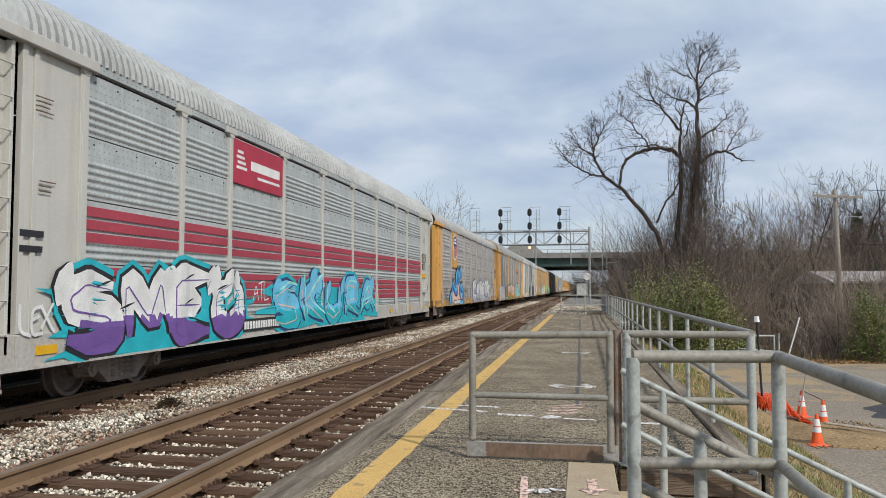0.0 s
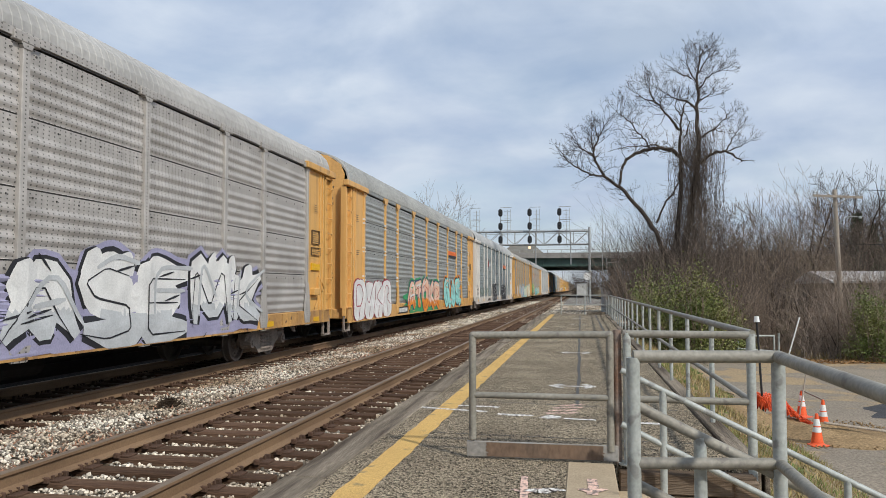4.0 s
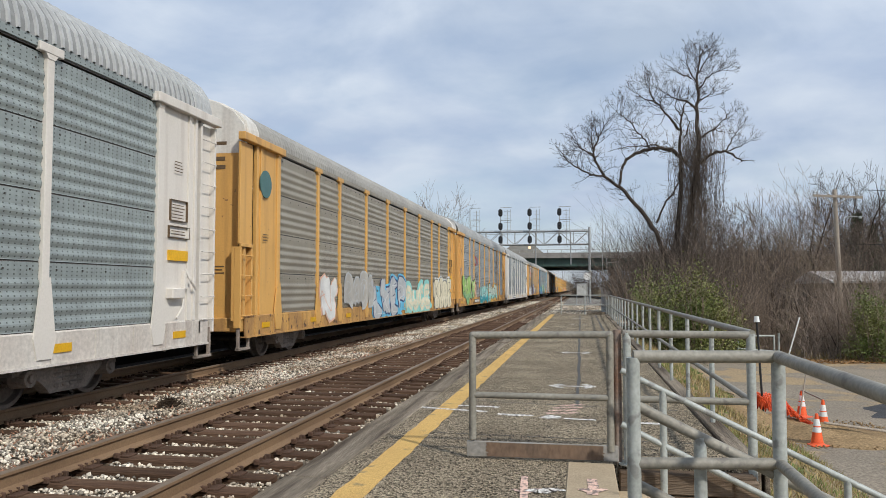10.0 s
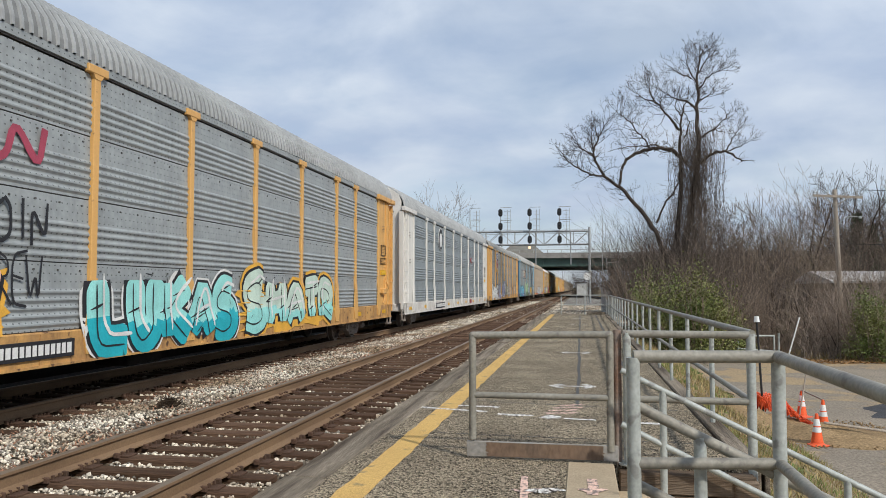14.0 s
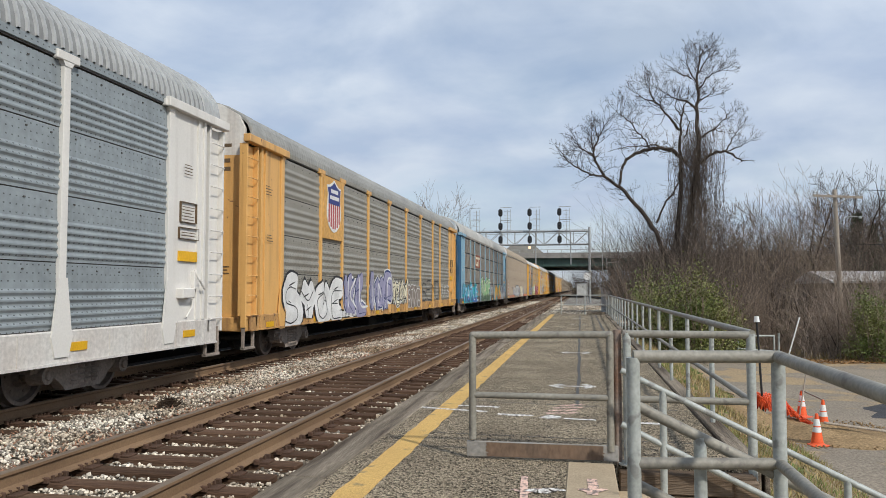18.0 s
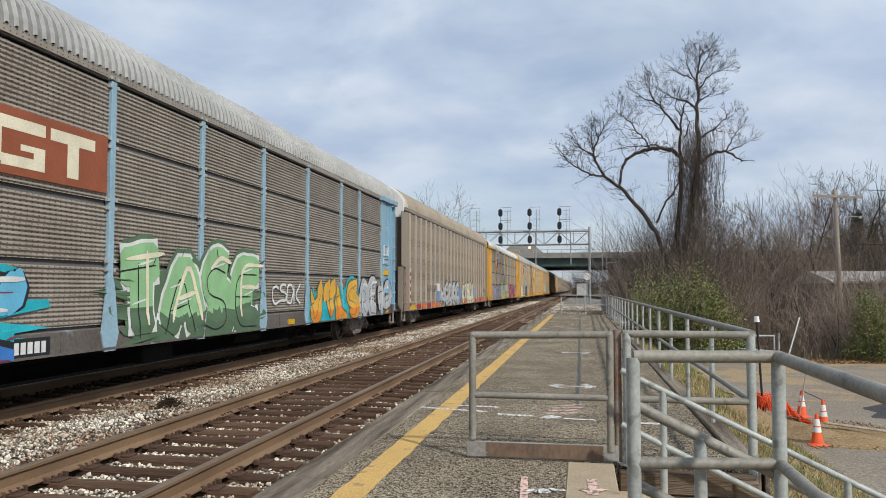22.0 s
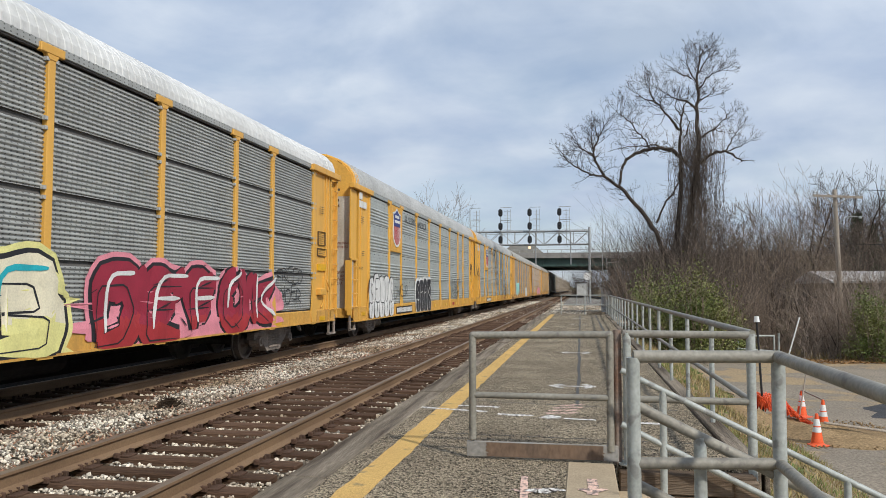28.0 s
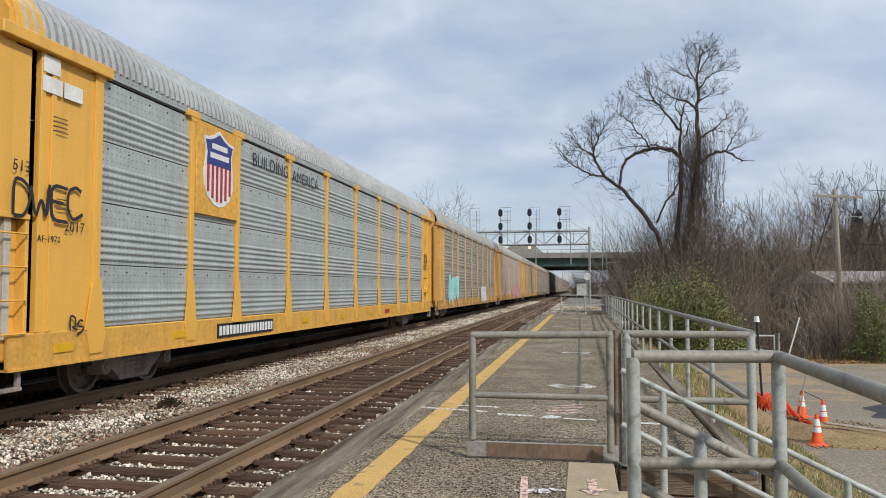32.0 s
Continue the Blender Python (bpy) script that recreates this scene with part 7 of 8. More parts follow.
def autorack(label, mats, kind="rib", narrow=False, turning=True, short=False, flat_roof=False, post=0.14, cap="bar", clips=None, foot=SILL0):
    """A covered car carrier. Returns its Empty and its wheelsets."""
    car = thing("autorack_car", label, "railway car", "cars of the train")
    wheels = []
    flip = pose(0, 0, 0, 0, 0, 180)
    for side in (pose(0, 0, 0), flip):
        edges = EDGES
        if narrow:
            edges = [lerp(-12.42, 12.42, i / 22) for i in range(23)]
        for a, c in zip(edges, edges[1:]):
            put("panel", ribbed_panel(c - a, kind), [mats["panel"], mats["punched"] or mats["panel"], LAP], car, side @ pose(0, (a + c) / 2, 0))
        for e in edges:
            put("post", post_mesh(0.085 if narrow else post, narrow, cap, clips is not None), [mats.get("post") or mats["body"], clips or DARK], car, side @ pose(0, e, 0))
        put("side_sill", sill_mesh(foot), mats.get("sill") or mats["body"], car, side)
        for k in (1, -1):
            q = side @ (pose(0, EDGES[-1], 0) if k > 0 else Matrix.Diagonal((1, -1, 1, 1)) @ pose(0, EDGES[-1], 0))
            if narrow:
                def corner(b):
                    b.box(PANEL_FACE - 0.04, PANEL_FACE + 0.012, 12.42 - EDGES[-1], 13.12 - EDGES[-1], SILL1 - 0.1, CHORD, c=0.006)
                put("end_plate", cached(("corner_plate",), corner), mats["body"], car, q)
            else:
                plate = put("end_plate", end_plate_mesh(), mats["body"], car, q)
                for y in (0.07, HALF_BODY - EDGES[-1] - 0.80, HALF_BODY - EDGES[-1] - 0.58):
                    put("stiffener", end_piece_mesh("stiffener"), mats["body"], plate, pose(0, y, 0))
                put("lip", end_piece_mesh("lip"), mats["body"], plate)
                put("gusset", end_piece_mesh("gusset"), mats["body"], plate)
            put("ladder", short_ladder_mesh() if short and k < 0 else ladder_mesh(), (mats.get("ladder") if k < 0 else None) or mats["body"], car, side @ pose(0, (LADDER_END - 0.6) if k > 0 else -LADDER_END, 0))
            put("stirrup", stirrup_mesh(), IRON, car, side @ pose(0, (LADDER_END - 0.6) if k > 0 else -LADDER_END, 0))
        put("brake_box", brake_box_mesh(), mats["body"], car, side @ pose(0, EDGES[-1] + 0.3, 0))
        for k in range(9):
            y = -12.4 + 3.1 * k
            def refl(b):
                b.box(SILL_FACE, SILL_FACE + 0.018, -0.2, 0.2, 0.77, 0.89)
            put("reflector", cached(("reflector",), refl), REFLECT, car, side @ pose(0, y, 0))
    def eave_rail(b):
        for s in (-1, 1):
            b.box(min(s * 1.45, s * 1.565), max(s * 1.45, s * 1.565), -HALF_BODY + 0.1, HALF_BODY - 0.1, EAVE + 0.012, CHORD + 0.006, c=0.006)
            # dark strip, painted in as the shade under the roof edge
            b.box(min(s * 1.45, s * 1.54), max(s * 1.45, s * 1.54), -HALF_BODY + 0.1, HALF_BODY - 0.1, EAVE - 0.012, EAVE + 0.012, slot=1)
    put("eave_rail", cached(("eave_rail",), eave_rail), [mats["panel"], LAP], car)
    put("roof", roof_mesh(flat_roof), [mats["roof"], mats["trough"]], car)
    put("underframe", frame_mesh(), DARK, car)
    for k in (1, -1):
        turn = pose(0, 0, 0) if k > 0 else flip
        wide = short and k < 0
        wall = put("end_wall", end_mesh(False, wide), mats.get("door") or mats["body"], car, turn @ pose(0, HALF_BODY - 0.06, 0))
        put("bolt_rows", door_bolts_mesh(wide), DARK if wide else mats.get("door") or mats["body"], wall)
        if mats.get("ladder"):
            for q in range(6):
                put("door_rib", bar_mesh(), mats["door"], wall, Matrix.Translation((-1.3 + 0.46 * q, 0.055, 1.05)) @ Matrix.Diagonal((0.24, 0.06, 3.4, 1)), "upright blue door rib")
        cap = put("end_cap", end_mesh(True, wide, flat_roof), mats["cap"], car, turn @ pose(0, HALF_BODY - 0.06, 0))
        if wide:
            for z in (1.25, 2.05, 2.85, 3.65):
                put("hinge", hinge_mesh(), GREYSTEEL, wall, pose(0, 0, z))
            put("hinge", hinge_mesh(), GREYSTEEL, cap, pose(0, 0, 4.62))

        if k < 0:
            for z, h, x0, n in ((4.70, 0.07, 0.62, 0.5), (4.36, 0.085, 0.75, 0.34), (4.18, 0.085, 0.6, 0.5), (1.95, 0.025, 0.7, 0.4), (2.02, 0.025, 0.7, 0.36), (2.09, 0.025, 0.7, 0.4)):
                put("stencil", bar_mesh(), STENCIL, wall, Matrix.Translation((-x0 - n, 0.056, z)) @ Matrix.Diagonal((n, 0.01, h, 1)), "black car marks as plain bars")

        def end_sill(b):
            b.box(-1.52, 1.52, HALF_BODY - 0.25, HALF_BODY + 0.08, 0.72, 1.02, c=0.02)
        put("end_sill", cached(("end_sill",), end_sill), mats.get("sill") or mats["body"], car, turn)
        put("roof_lip", hood_mesh(flat_roof), mats["cap"] if short else mats["roof"], car, turn @ pose(0, HALF_BODY - 0.64, 0))
        put("coupler", coupler_mesh(), IRON, car, turn @ pose(0, HALF_BODY - 0.05, 0))
        b = Build()
        b.box(-1.0, 1.0, -0.2, 0.2, 0.42, 0.62, c=0.03)
        MESHES.setdefault(("truck",), b.mesh("truck"))
        truck = put("truck", MESHES[("truck",)], IRON, car, turn @ pose(0, 10.03, 0))
        for s in (pose(0, 0, 0), flip):
            put("side_frame", side_frame_mesh(), IRON, truck, s)
        for y in (-0.89, 0.89):
            w = put("wheelset", wheelset_mesh(), WHEELSTEEL, truck, pose(0, y, 0.42))
            if turning:
                wheels.append((w, y, k))
    return car, wheels


def logo_bay(car, mats, index, z0):
    """A flat painted sheet in the upper part of one bay."""
    y0, y1 = EDGES[index] + 0.08, EDGES[index + 1] - 0.08
    b = Build()
    b.box(PANEL_FACE, POST_FACE + 0.02, y0, y1, z0, EAVE - 0.03, c=0.006)
    part("emblem_sheet", b, mats, car, "flat painted sheet")
    return y0, y1
# ---- the cars, in order ----
YELLOW, OCHRE, GREY, WARMGREY = (0.62, 0.33, 0.07), (0.66, 0.375, 0.115), (0.30, 0.325, 0.33), (0.30, 0.29, 0.265)
HOLES = (0.11, 0.055, 0.24, 0.36)
SPRAY = {k: paint("spray_" + k, c) for k, c in dict(
    teal=(0.02, 0.42, 0.50), purple=(0.17, 0.09, 0.32), blue=(0.05, 0.20, 0.55), sky=(0.15, 0.50, 0.72), orange=(0.80, 0.27, 0.03), amber=(0.78, 0.42, 0.06),
    peach=(0.80, 0.50, 0.36), green=(0.05, 0.33, 0.13), lime=(0.42, 0.66, 0.20), aqua=(0.32, 0.72, 0.68), lilac=(0.34, 0.33, 0.47), silver=(0.50, 0.52, 0.53),
    pink=(0.78, 0.28, 0.34), crimson=(0.32, 0.025, 0.05), cream=(0.80, 0.74, 0.55), lemon=(0.78, 0.74, 0.30), navy=(0.03, 0.05, 0.16), moss=(0.10, 0.17, 0.095), mint=(0.30, 0.55, 0.27), fog=(0.46, 0.44, 0.40), sky_dull=(0.16, 0.27, 0.46), mint_pale=(0.56, 0.70, 0.60)).items()}
CARS = []


def end_papers(car, colour, seed=0, z=2.9):
    """Stencilled data on the end plates: small rows, framed panels, a yellow plaque."""
    y = -HALF_BODY + 0.78
    bars("stencil", car, y, y + 0.36, z + 0.85, z + 1.1, colour, 4, seed, "small stencilled data, not legible", ink=0.24)
    bars("stencil", car, y + 0.1, y + 0.42, z - 0.2, z, colour, 3, seed + 1, "small stencilled data, not legible", ink=0.24)
    y = EDGES[-1] + 0.36
    bars("stencil", car, y + 0.1, y + 0.42, 3.68, 3.9, colour, 4, seed + 3, "small stencilled data, not legible", ink=0.24)
    bars("stencil", car, y + 0.04, y + 0.5, 2.86, 3.14, colour, 5, seed + 2, "small stencilled data, not legible", ink=0.24)
    b = Build()
    x = PANEL_FACE + 0.064
    for y0, y1, z0, z1 in ((y, y + 0.56, 2.82, 3.18), (y - 0.04, y + 0.64, 2.52, 2.72)):
        for p in (z0, z1):
            b.box(x - 0.04, x + 0.002, y0, y1, p - 0.004, p + 0.004)
        for p in (y0, y1):
            b.box(x - 0.04, x + 0.002, p - 0.004, p + 0.004, z0, z1)
    part("stencil_frame", b, colour, car, "thin painted frames round stencilled data")
    bars("stencil", car, y + 0.02, y + 0.58, 2.57, 2.68, colour, 2, seed + 4, "small stencilled data, not legible", ink=0.24)
    b = Build()
    b.box(x - 0.045, x + 0.004, y - 0.04, y + 0.58, 2.12, 2.30)
    part("plaque", b, REFLECT, car, "small yellow plaque")


def add_car(*args, **kw):
    LOW_EDGE[0] = kw.get("foot", SILL0)
    car, wheels = autorack(*args, **kw)
    CARS.append((car, wheels))
    return car


def build_train():
    s = SPRAY
    # 0: grey car with red stripes
    pale = (0.50, 0.49, 0.45)
    m = car_materials("pale_grey", pale, (0.43, 0.455, 0.45), (0.54, 0.55, 0.54), holes=(0.12, 0.108, 0.2, 0.14), rust_amount=0.2)
    c = add_car("grey ribbed autorack with dark red stripes and teal graffiti", m)
    stripe = mat("red_stripe", (0.38, 0.05, 0.075), (0.31, 0.045, 0.065), 0.55, scale=0.8, fine=14, grain=0.15, bump=0.04)
    for a, e in zip(EDGES, EDGES[1:]):
        b = Build()
        for k in range(3):
            z = 2.30 + 0.19 * k
            b.box(RIB_FACE - 0.03, RIB_FACE + 0.004, a + 0.076, e - 0.076, z, z + 0.14)
        for k in range(4):
            z = 1.31 + 0.17 * k
            b.box(RIB_FACE - 0.03, RIB_FACE + 0.002, a + 0.076, e - 0.076, z, z + 0.125)
        part("red_stripe", b, stripe, c, "dark red painted stripes")
    b = Build()
    b.box(PANEL_FACE, RIB_FACE + 0.014, EDGES[2] + 0.10, EDGES[3] - 0.10, 3.80, 4.72, c=0.006)
    part("sign_board", b, paint("crimson_board", (0.42, 0.03, 0.06)), c, "red sign board with white mark")
    b = Build()
    for k in range(4):
        b.box(RIB_FACE + 0.012, RIB_FACE + 0.018, EDGES[2] + 0.25 + 0.05 * (k % 2), EDGES[2] + 0.75 - 0.06 * k, 4.12 + 0.11 * k, 4.18 + 0.11 * k)
    b.box(RIB_FACE + 0.012, RIB_FACE + 0.018, EDGES[2] + 0.95, EDGES[3] - 0.3, 4.17, 4.37)
    b.box(RIB_FACE + 0.012, RIB_FACE + 0.018, EDGES[2] + 1.3, EDGES[3] - 0.3, 4.01, 4.07)
    part("emblem", b, WHITEP, c, "white stripes and bar")
    graffiti(c, -12.2, -6.4, 0.63, 2.05, "SMEO", WHITEP, BLACKSPRAY, s["teal"], None, 3, 0.40, "white, purple and black letters on teal cloud", low=s["purple"], inner=s["purple"])
    graffiti(c, -4.9, 3.8, 0.64, 2.1, "SKURA", s["sky"], s["navy"], s["teal"], s["aqua"], 7, 0.38, "turquoise and blue pointed graffiti letters", low=s["teal"], inner=s["peach"])
    bars("stencil", c, -12.95, -12.5, 2.1, 2.5, BLACKSPRAY, 2, 4, "black car marks as plain bars")
    bars("stencil", c, -6.4, -4.3, 0.78, 0.94, WHITEP, 1, 5, "white car number as plain bars", board=BLACKSPRAY)
    tag(c, -12.95, -12.3, 1.05, 1.4, WHITEP, 5, 0.045, "LEX")
    tag(c, -5.9, -5.1, 1.35, 1.75, WHITEP, 6, 0.03, "ATL")
    tag(c, 3.2, 3.9, 1.7, 2.1, WHITEP, 8, 0.03, "RSE")
    end_papers(c, STENCIL, 1, 3.1)
    # 1: faded grey with yellow ends
    m = car_materials("faded", OCHRE, (0.46, 0.435, 0.41), (0.46, 0.45, 0.43), (0.33, 0.31, 0.285), HOLES, end_top=(0.72, 0.7, 0.66), rust_amount=0.55)
    m["post"] = m["panel"]
    c = add_car("faded pinkish-grey autorack with ochre ends and blue graffiti", m, foot=0.73, kind="soft", flat_roof=True)
    y0, y1 = logo_bay(c, mat("ochre_sheet", (0.60, 0.33, 0.08), rough=0.6, scale=0.8, fine=12), 1, 2.8)
    shield(c, y0 + 0.2, y1 - 0.2, 3.2, 4.68)
    swirl = [[(-9.7, 0.7), (-9.0, 1.3), (-8.4, 2.0), (-7.9, 1.6), (-7.3, 1.45), (-6.9, 1.9)], [(-7.4, 1.7), (-7.2, 2.6), (-6.5, 2.55), (-6.3, 1.9)], [(-6.3, 2.1), (-5.8, 2.8), (-5.6, 2.3)], [(-6.2, 0.7), (-5.0, 0.75), (-4.9, 1.5), (-5.6, 1.85), (-6.0, 1.5), (-5.7, 1.2)]]
    b = Build()
    blob(b, -9.0, -4.6, 0.8, 1.95, 0.001, 3, random.Random(4), 0.1)
    strokes(b, swirl, 0.62, 0.003, 1)
    strokes(b, swirl, 0.44, 0.010, 0)
    strokes(b, [[(y - 0.06, z + 0.07) for y, z in line_] for line_ in swirl], 0.15, 0.014, 2)
    part("graffiti", b, [s["blue"], BLACKSPRAY, s["sky"], s["peach"]], c, "fat blue graffiti swirls with black outline")
    tag(c, -10.9, -10.1, 1.0, 1.7, BLACKSPRAY, 12, 0.04, "NOR")
    tag(c, -4.4, -2.6, 1.2, 1.7, BLACKSPRAY, 14, 0.03, "BENUS")
    graffiti(c, -0.6, 8.8, 0.68, 2.3, "CASEMK", WHITEP, BLACKSPRAY, s["lilac"], s["silver"], 13, 0.44, "white graffiti letters with black lines", low=s["silver"])
    bars("stencil", c, -8.1, -5.7, 0.80, 0.97, WHITEP, 1, 15, "white car number as plain bars", board=BLACKSPRAY)
    end_papers(c, STENCIL, 11)
    # 2: grey with yellow posts, big graffiti
    m = car_materials("yellow_post", (0.70, 0.40, 0.135), (0.33, 0.34, 0.325), (0.40, 0.41, 0.40), holes=HOLES, rust_amount=0.3)
    c = add_car("grey punched-sheet autorack with yellow posts and orange graffiti", m, kind="soft", cap="flare", clips=WHITEP)
    throw_up(c, -12.9, -8.2, 0.61, 1.95, "DVKR", WHITEP, s["crimson"], 17, "white bubble graffiti with dark red lines")
    graffiti(c, -5.4, 1.6, 0.62, 2.1, "ATOKR", s["peach"], s["navy"], s["green"], WHITEP, 19, 0.38, "peach and orange graffiti on green cloud", low=s["orange"], inner=RED, sharp=False)
    graffiti(c, 3.1, 8.5, 0.66, 2.2, "GLOBE", s["aqua"], BLACKSPRAY, s["orange"], s["peach"], 23, 0.48, "mint graffiti with dark outline", edge=0.085)
    b = Build()
    b.box(RIB_FACE, RIB_FACE + 0.014, EDGES[6] + 0.12, EDGES[7] - 0.12, 3.44, 3.66)
    part("orange_mark", b, ORANGEP, c, "orange painted mark")
    b = Build()
    b.box(RIB_FACE, RIB_FACE + 0.014, EDGES[6] + 0.12, EDGES[7] - 0.12, 3.31, 3.44)
    part("black_mark", b, BLACKSPRAY, c, "black bar under the orange mark")
    bars("stencil", c, -6.9, -5.5, 0.72, 0.88, WHITEP, 1, 16, "white car number as plain bars", board=BLACKSPRAY)
    end_papers(c, STENCIL, 21)
    # 3: white posts, grey sheets, black throw-ups
    whitebody = (0.69, 0.65, 0.595)
    m = car_materials("white_post", whitebody, (0.30, 0.34, 0.335), (0.50, 0.515, 0.52), holes=HOLES, rust_amount=0.3)
    c = add_car("grey autorack with white posts and black graffiti", m, kind="soft")
    throw_up(c, -4.1, -0.8, 0.63, 2.05, "FLASH", BLACKSPRAY, WHITEP, 29, "black bubble graffiti with white outline")
    throw_up(c, 2.9, 6.8, 0.66, 2.1, "SELUS", BLACKSPRAY, WHITEP, 31, "black bubble graffiti with white outline")
    b = Build()
    b.box(RIB_FACE, RIB_FACE + 0.014, EDGES[6] + 0.12, EDGES[7] - 0.12, 3.47, 3.75)
    part("orange_mark", b, ORANGEP, c, "orange painted mark")
    b = Build()
    b.box(RIB_FACE, RIB_FACE + 0.014, EDGES[6] + 0.12, EDGES[7] - 0.12, 3.34, 3.47)
    part("black_mark", b, BLACKSPRAY, c, "black bar under the orange mark")
    b = Build()
    strokes(b, [[(-6.85, 3.72), (-6.05, 3.26)], [(-6.05, 3.74), (-6.85, 3.28)]], 0.14, 0.004, 0)
    part("emblem", b, RED, c, "red crossed strokes")
    bars("stencil", c, -6.0, -4.5, 3.4, 3.56, s["silver"], 1, 35, "faded lettering as plain bars")
    tag(c, -11.6, -5.9, 1.2, 1.78, s["moss"], 37, 0.028, "SAACOASACOSAACOAO", "thin dark green sprayed loops")
    tag(c, -13.1, -12.3, 1.25, 1.8, BLACKSPRAY, 38, 0.05, "EHK")
    bars("stencil", c, -6.9, -5.3, 0.74, 0.90, BLACKSPRAY, 1, 36, "black car number as plain bars")
    end_papers(c, STENCIL, 31)
    # 4: brownish sheets, ochre posts
    m = car_materials("brown_ochre", OCHRE, (0.33, 0.305, 0.25), (0.38, 0.37, 0.34), (0.27, 0.245, 0.20), HOLES, end_top=(0.70, 0.68, 0.63), rust_amount=0.5)
    c = add_car("dusty brown-grey autorack with ochre posts and pale graffiti", m, kind="soft", short=True, flat_roof=True)
    b = Build()
    b.tube((PANEL_FACE + 0.05, -12.5, 3.97), (PANEL_FACE + 0.075, -12.5, 3.97), 0.31, 0.31, 24)
    part("emblem", b, paint("dull_teal_emblem", (0.08, 0.17, 0.17)), c, "round dark green emblem")
    graffiti(c, -8.9, -7.6, 0.62, 2.2, "N", WHITEP, s["peach"], None, None, 41, 0.5, "faded white and pink graffiti")
    graffiti(c, -6.5, -3.4, 1.08, 2.1, "RADS", s["fog"], s["silver"], None, None, 43, 0.4, "faded cream graffiti", sharp=False)
    graffiti(c, -3.4, 1.3, 0.62, 2.05, "LKEP", s["silver"], s["navy"], s["sky"], None, 47, 0.42, "grey-blue graffiti with navy outline", inner=WHITEP)
    graffiti(c, 1.4, 6.4, 0.72, 1.86, "RUCE", s["cream"], s["aqua"], s["aqua"], None, 49, 0.42, "cream graffiti with turquoise lines", sharp=False, edge=0.1)
    throw_up(c, 7.6, 12.2, 0.66, 2.15, "KNIR", s["cream"], BLACKSPRAY, 51, "cream bubble graffiti with black lines", halo=WHITEP)
    end_papers(c, STENCIL, 41)
    # 5: grey sheets, ochre ends, green graffiti
    m = car_materials("heky", (0.70, 0.395, 0.13), (0.34, 0.365, 0.37), (0.42, 0.435, 0.44), holes=(0.11, 0.108, 0.24, 0.16), end_top=(0.74, 0.73, 0.70), rust_amount=0.45)
    c = add_car("grey ribbed autorack with ochre posts and green graffiti", m)
    graffiti(c, -12.0, -7.0, 0.72, 2.5, "HOKY", s["lime"], BLACKSPRAY, None, s["cream"], 53, 0.46, "lime and amber graffiti with black outline", low=s["mint"])
    graffiti(c, -7.1, -6.0, 0.72, 2.4, "Y", s["peach"], BLACKSPRAY, s["amber"], None, 54, 0.5, "peach and orange graffiti shape")
    graffiti(c, -4.3, 0.4, 0.64, 2.0, "LUKAS", s["aqua"], BLACKSPRAY, WHITEP, WHITEP, 57, 0.42, "light blue graffiti with black outline", low=s["teal"], sharp=False)
    graffiti(c, 0.8, 6.6, 0.70, 2.0, "SHATR", s["mint_pale"], BLACKSPRAY, s["amber"], WHITEP, 59, 0.42, "pale mint graffiti with black outline", low=s["aqua"], sharp=False)
    b = Build()
    strokes(b, [[(-6.1, 3.7), (-6.75, 3.76), (-6.8, 3.25), (-6.0, 3.2), (-5.85, 3.76), (-5.4, 3.2), (-5.3, 3.74)]], 0.12, 0.004, 0)
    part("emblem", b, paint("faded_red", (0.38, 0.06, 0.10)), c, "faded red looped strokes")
    tag(c, -6.5, -5.2, 2.25, 2.75, BLACKSPRAY, 61, 0.05, "NOIN")
    tag(c, -6.4, -5.3, 1.45, 2.1, BLACKSPRAY, 62, 0.035, "CREW")
    tag(c, -13.1, -12.4, 2.3, 2.9, s["lilac"], 63, 0.04, "YX")
    bars("stencil", c, -7.1, -4.7, 0.76, 0.90, WHITEP, 1, 56, "white car number as plain bars", board=BLACKSPRAY)
    end_papers(c, STENCIL, 51)
    # 6: white posts with round emblem
    m = car_materials("white_blue", (0.71, 0.69, 0.65), (0.28, 0.315, 0.33), (0.46, 0.475, 0.48), holes=(0.11, 0.108, 0.24, 0.16), rust_amount=0.2)
    c = add_car("clean grey autorack with white posts and white sill", m)
    b = Build()
    b.tube((RIB_FACE - 0.01, -5.4, 4.12), (RIB_FACE + 0.012, -5.4, 4.12), 0.56, 0.56, 28)
    b.tube((RIB_FACE, -5.4, 4.12), (RIB_FACE + 0.016, -5.4, 4.12), 0.53, 0.53, 28, slot=1)
    b.tube((RIB_FACE, -5.4, 4.07), (RIB_FACE + 0.020, -5.4, 4.07), 0.36, 0.36, 20, slot=0)
    part("emblem", b, [WHITEP, BLACKSPRAY], c, "round black and white emblem")
    b = Build()
    strokes(b, [[(4.75, 3.6), (5.65, 3.28)], [(5.65, 3.62), (4.75, 3.28)]], 0.08, 0.004, 0)
    part("emblem", b, RED, c, "red crossed strokes")
    bars("stencil", c, 5.75, 7.0, 3.36, 3.48, s["silver"], 1, 65, "faded lettering as plain bars")
    b = Build()
    strokes(b, [[(4.6, 0.72), (4.6, 0.98)], [(4.85, 0.72), (4.85, 0.98)], [(5.1, 0.72), (5.1, 0.98)], [(5.35, 0.72), (5.35, 0.98)]], 0.12, 0.004, 0)
    part("emblem", b, RED, c, "red strokes on the sill")
    bars("stencil", c, -6.7, -4.4, 0.74, 0.90, WHITEP, 1, 66, "white car number as plain bars", board=BLACKSPRAY)
    end_papers(c, STENCIL, 61)
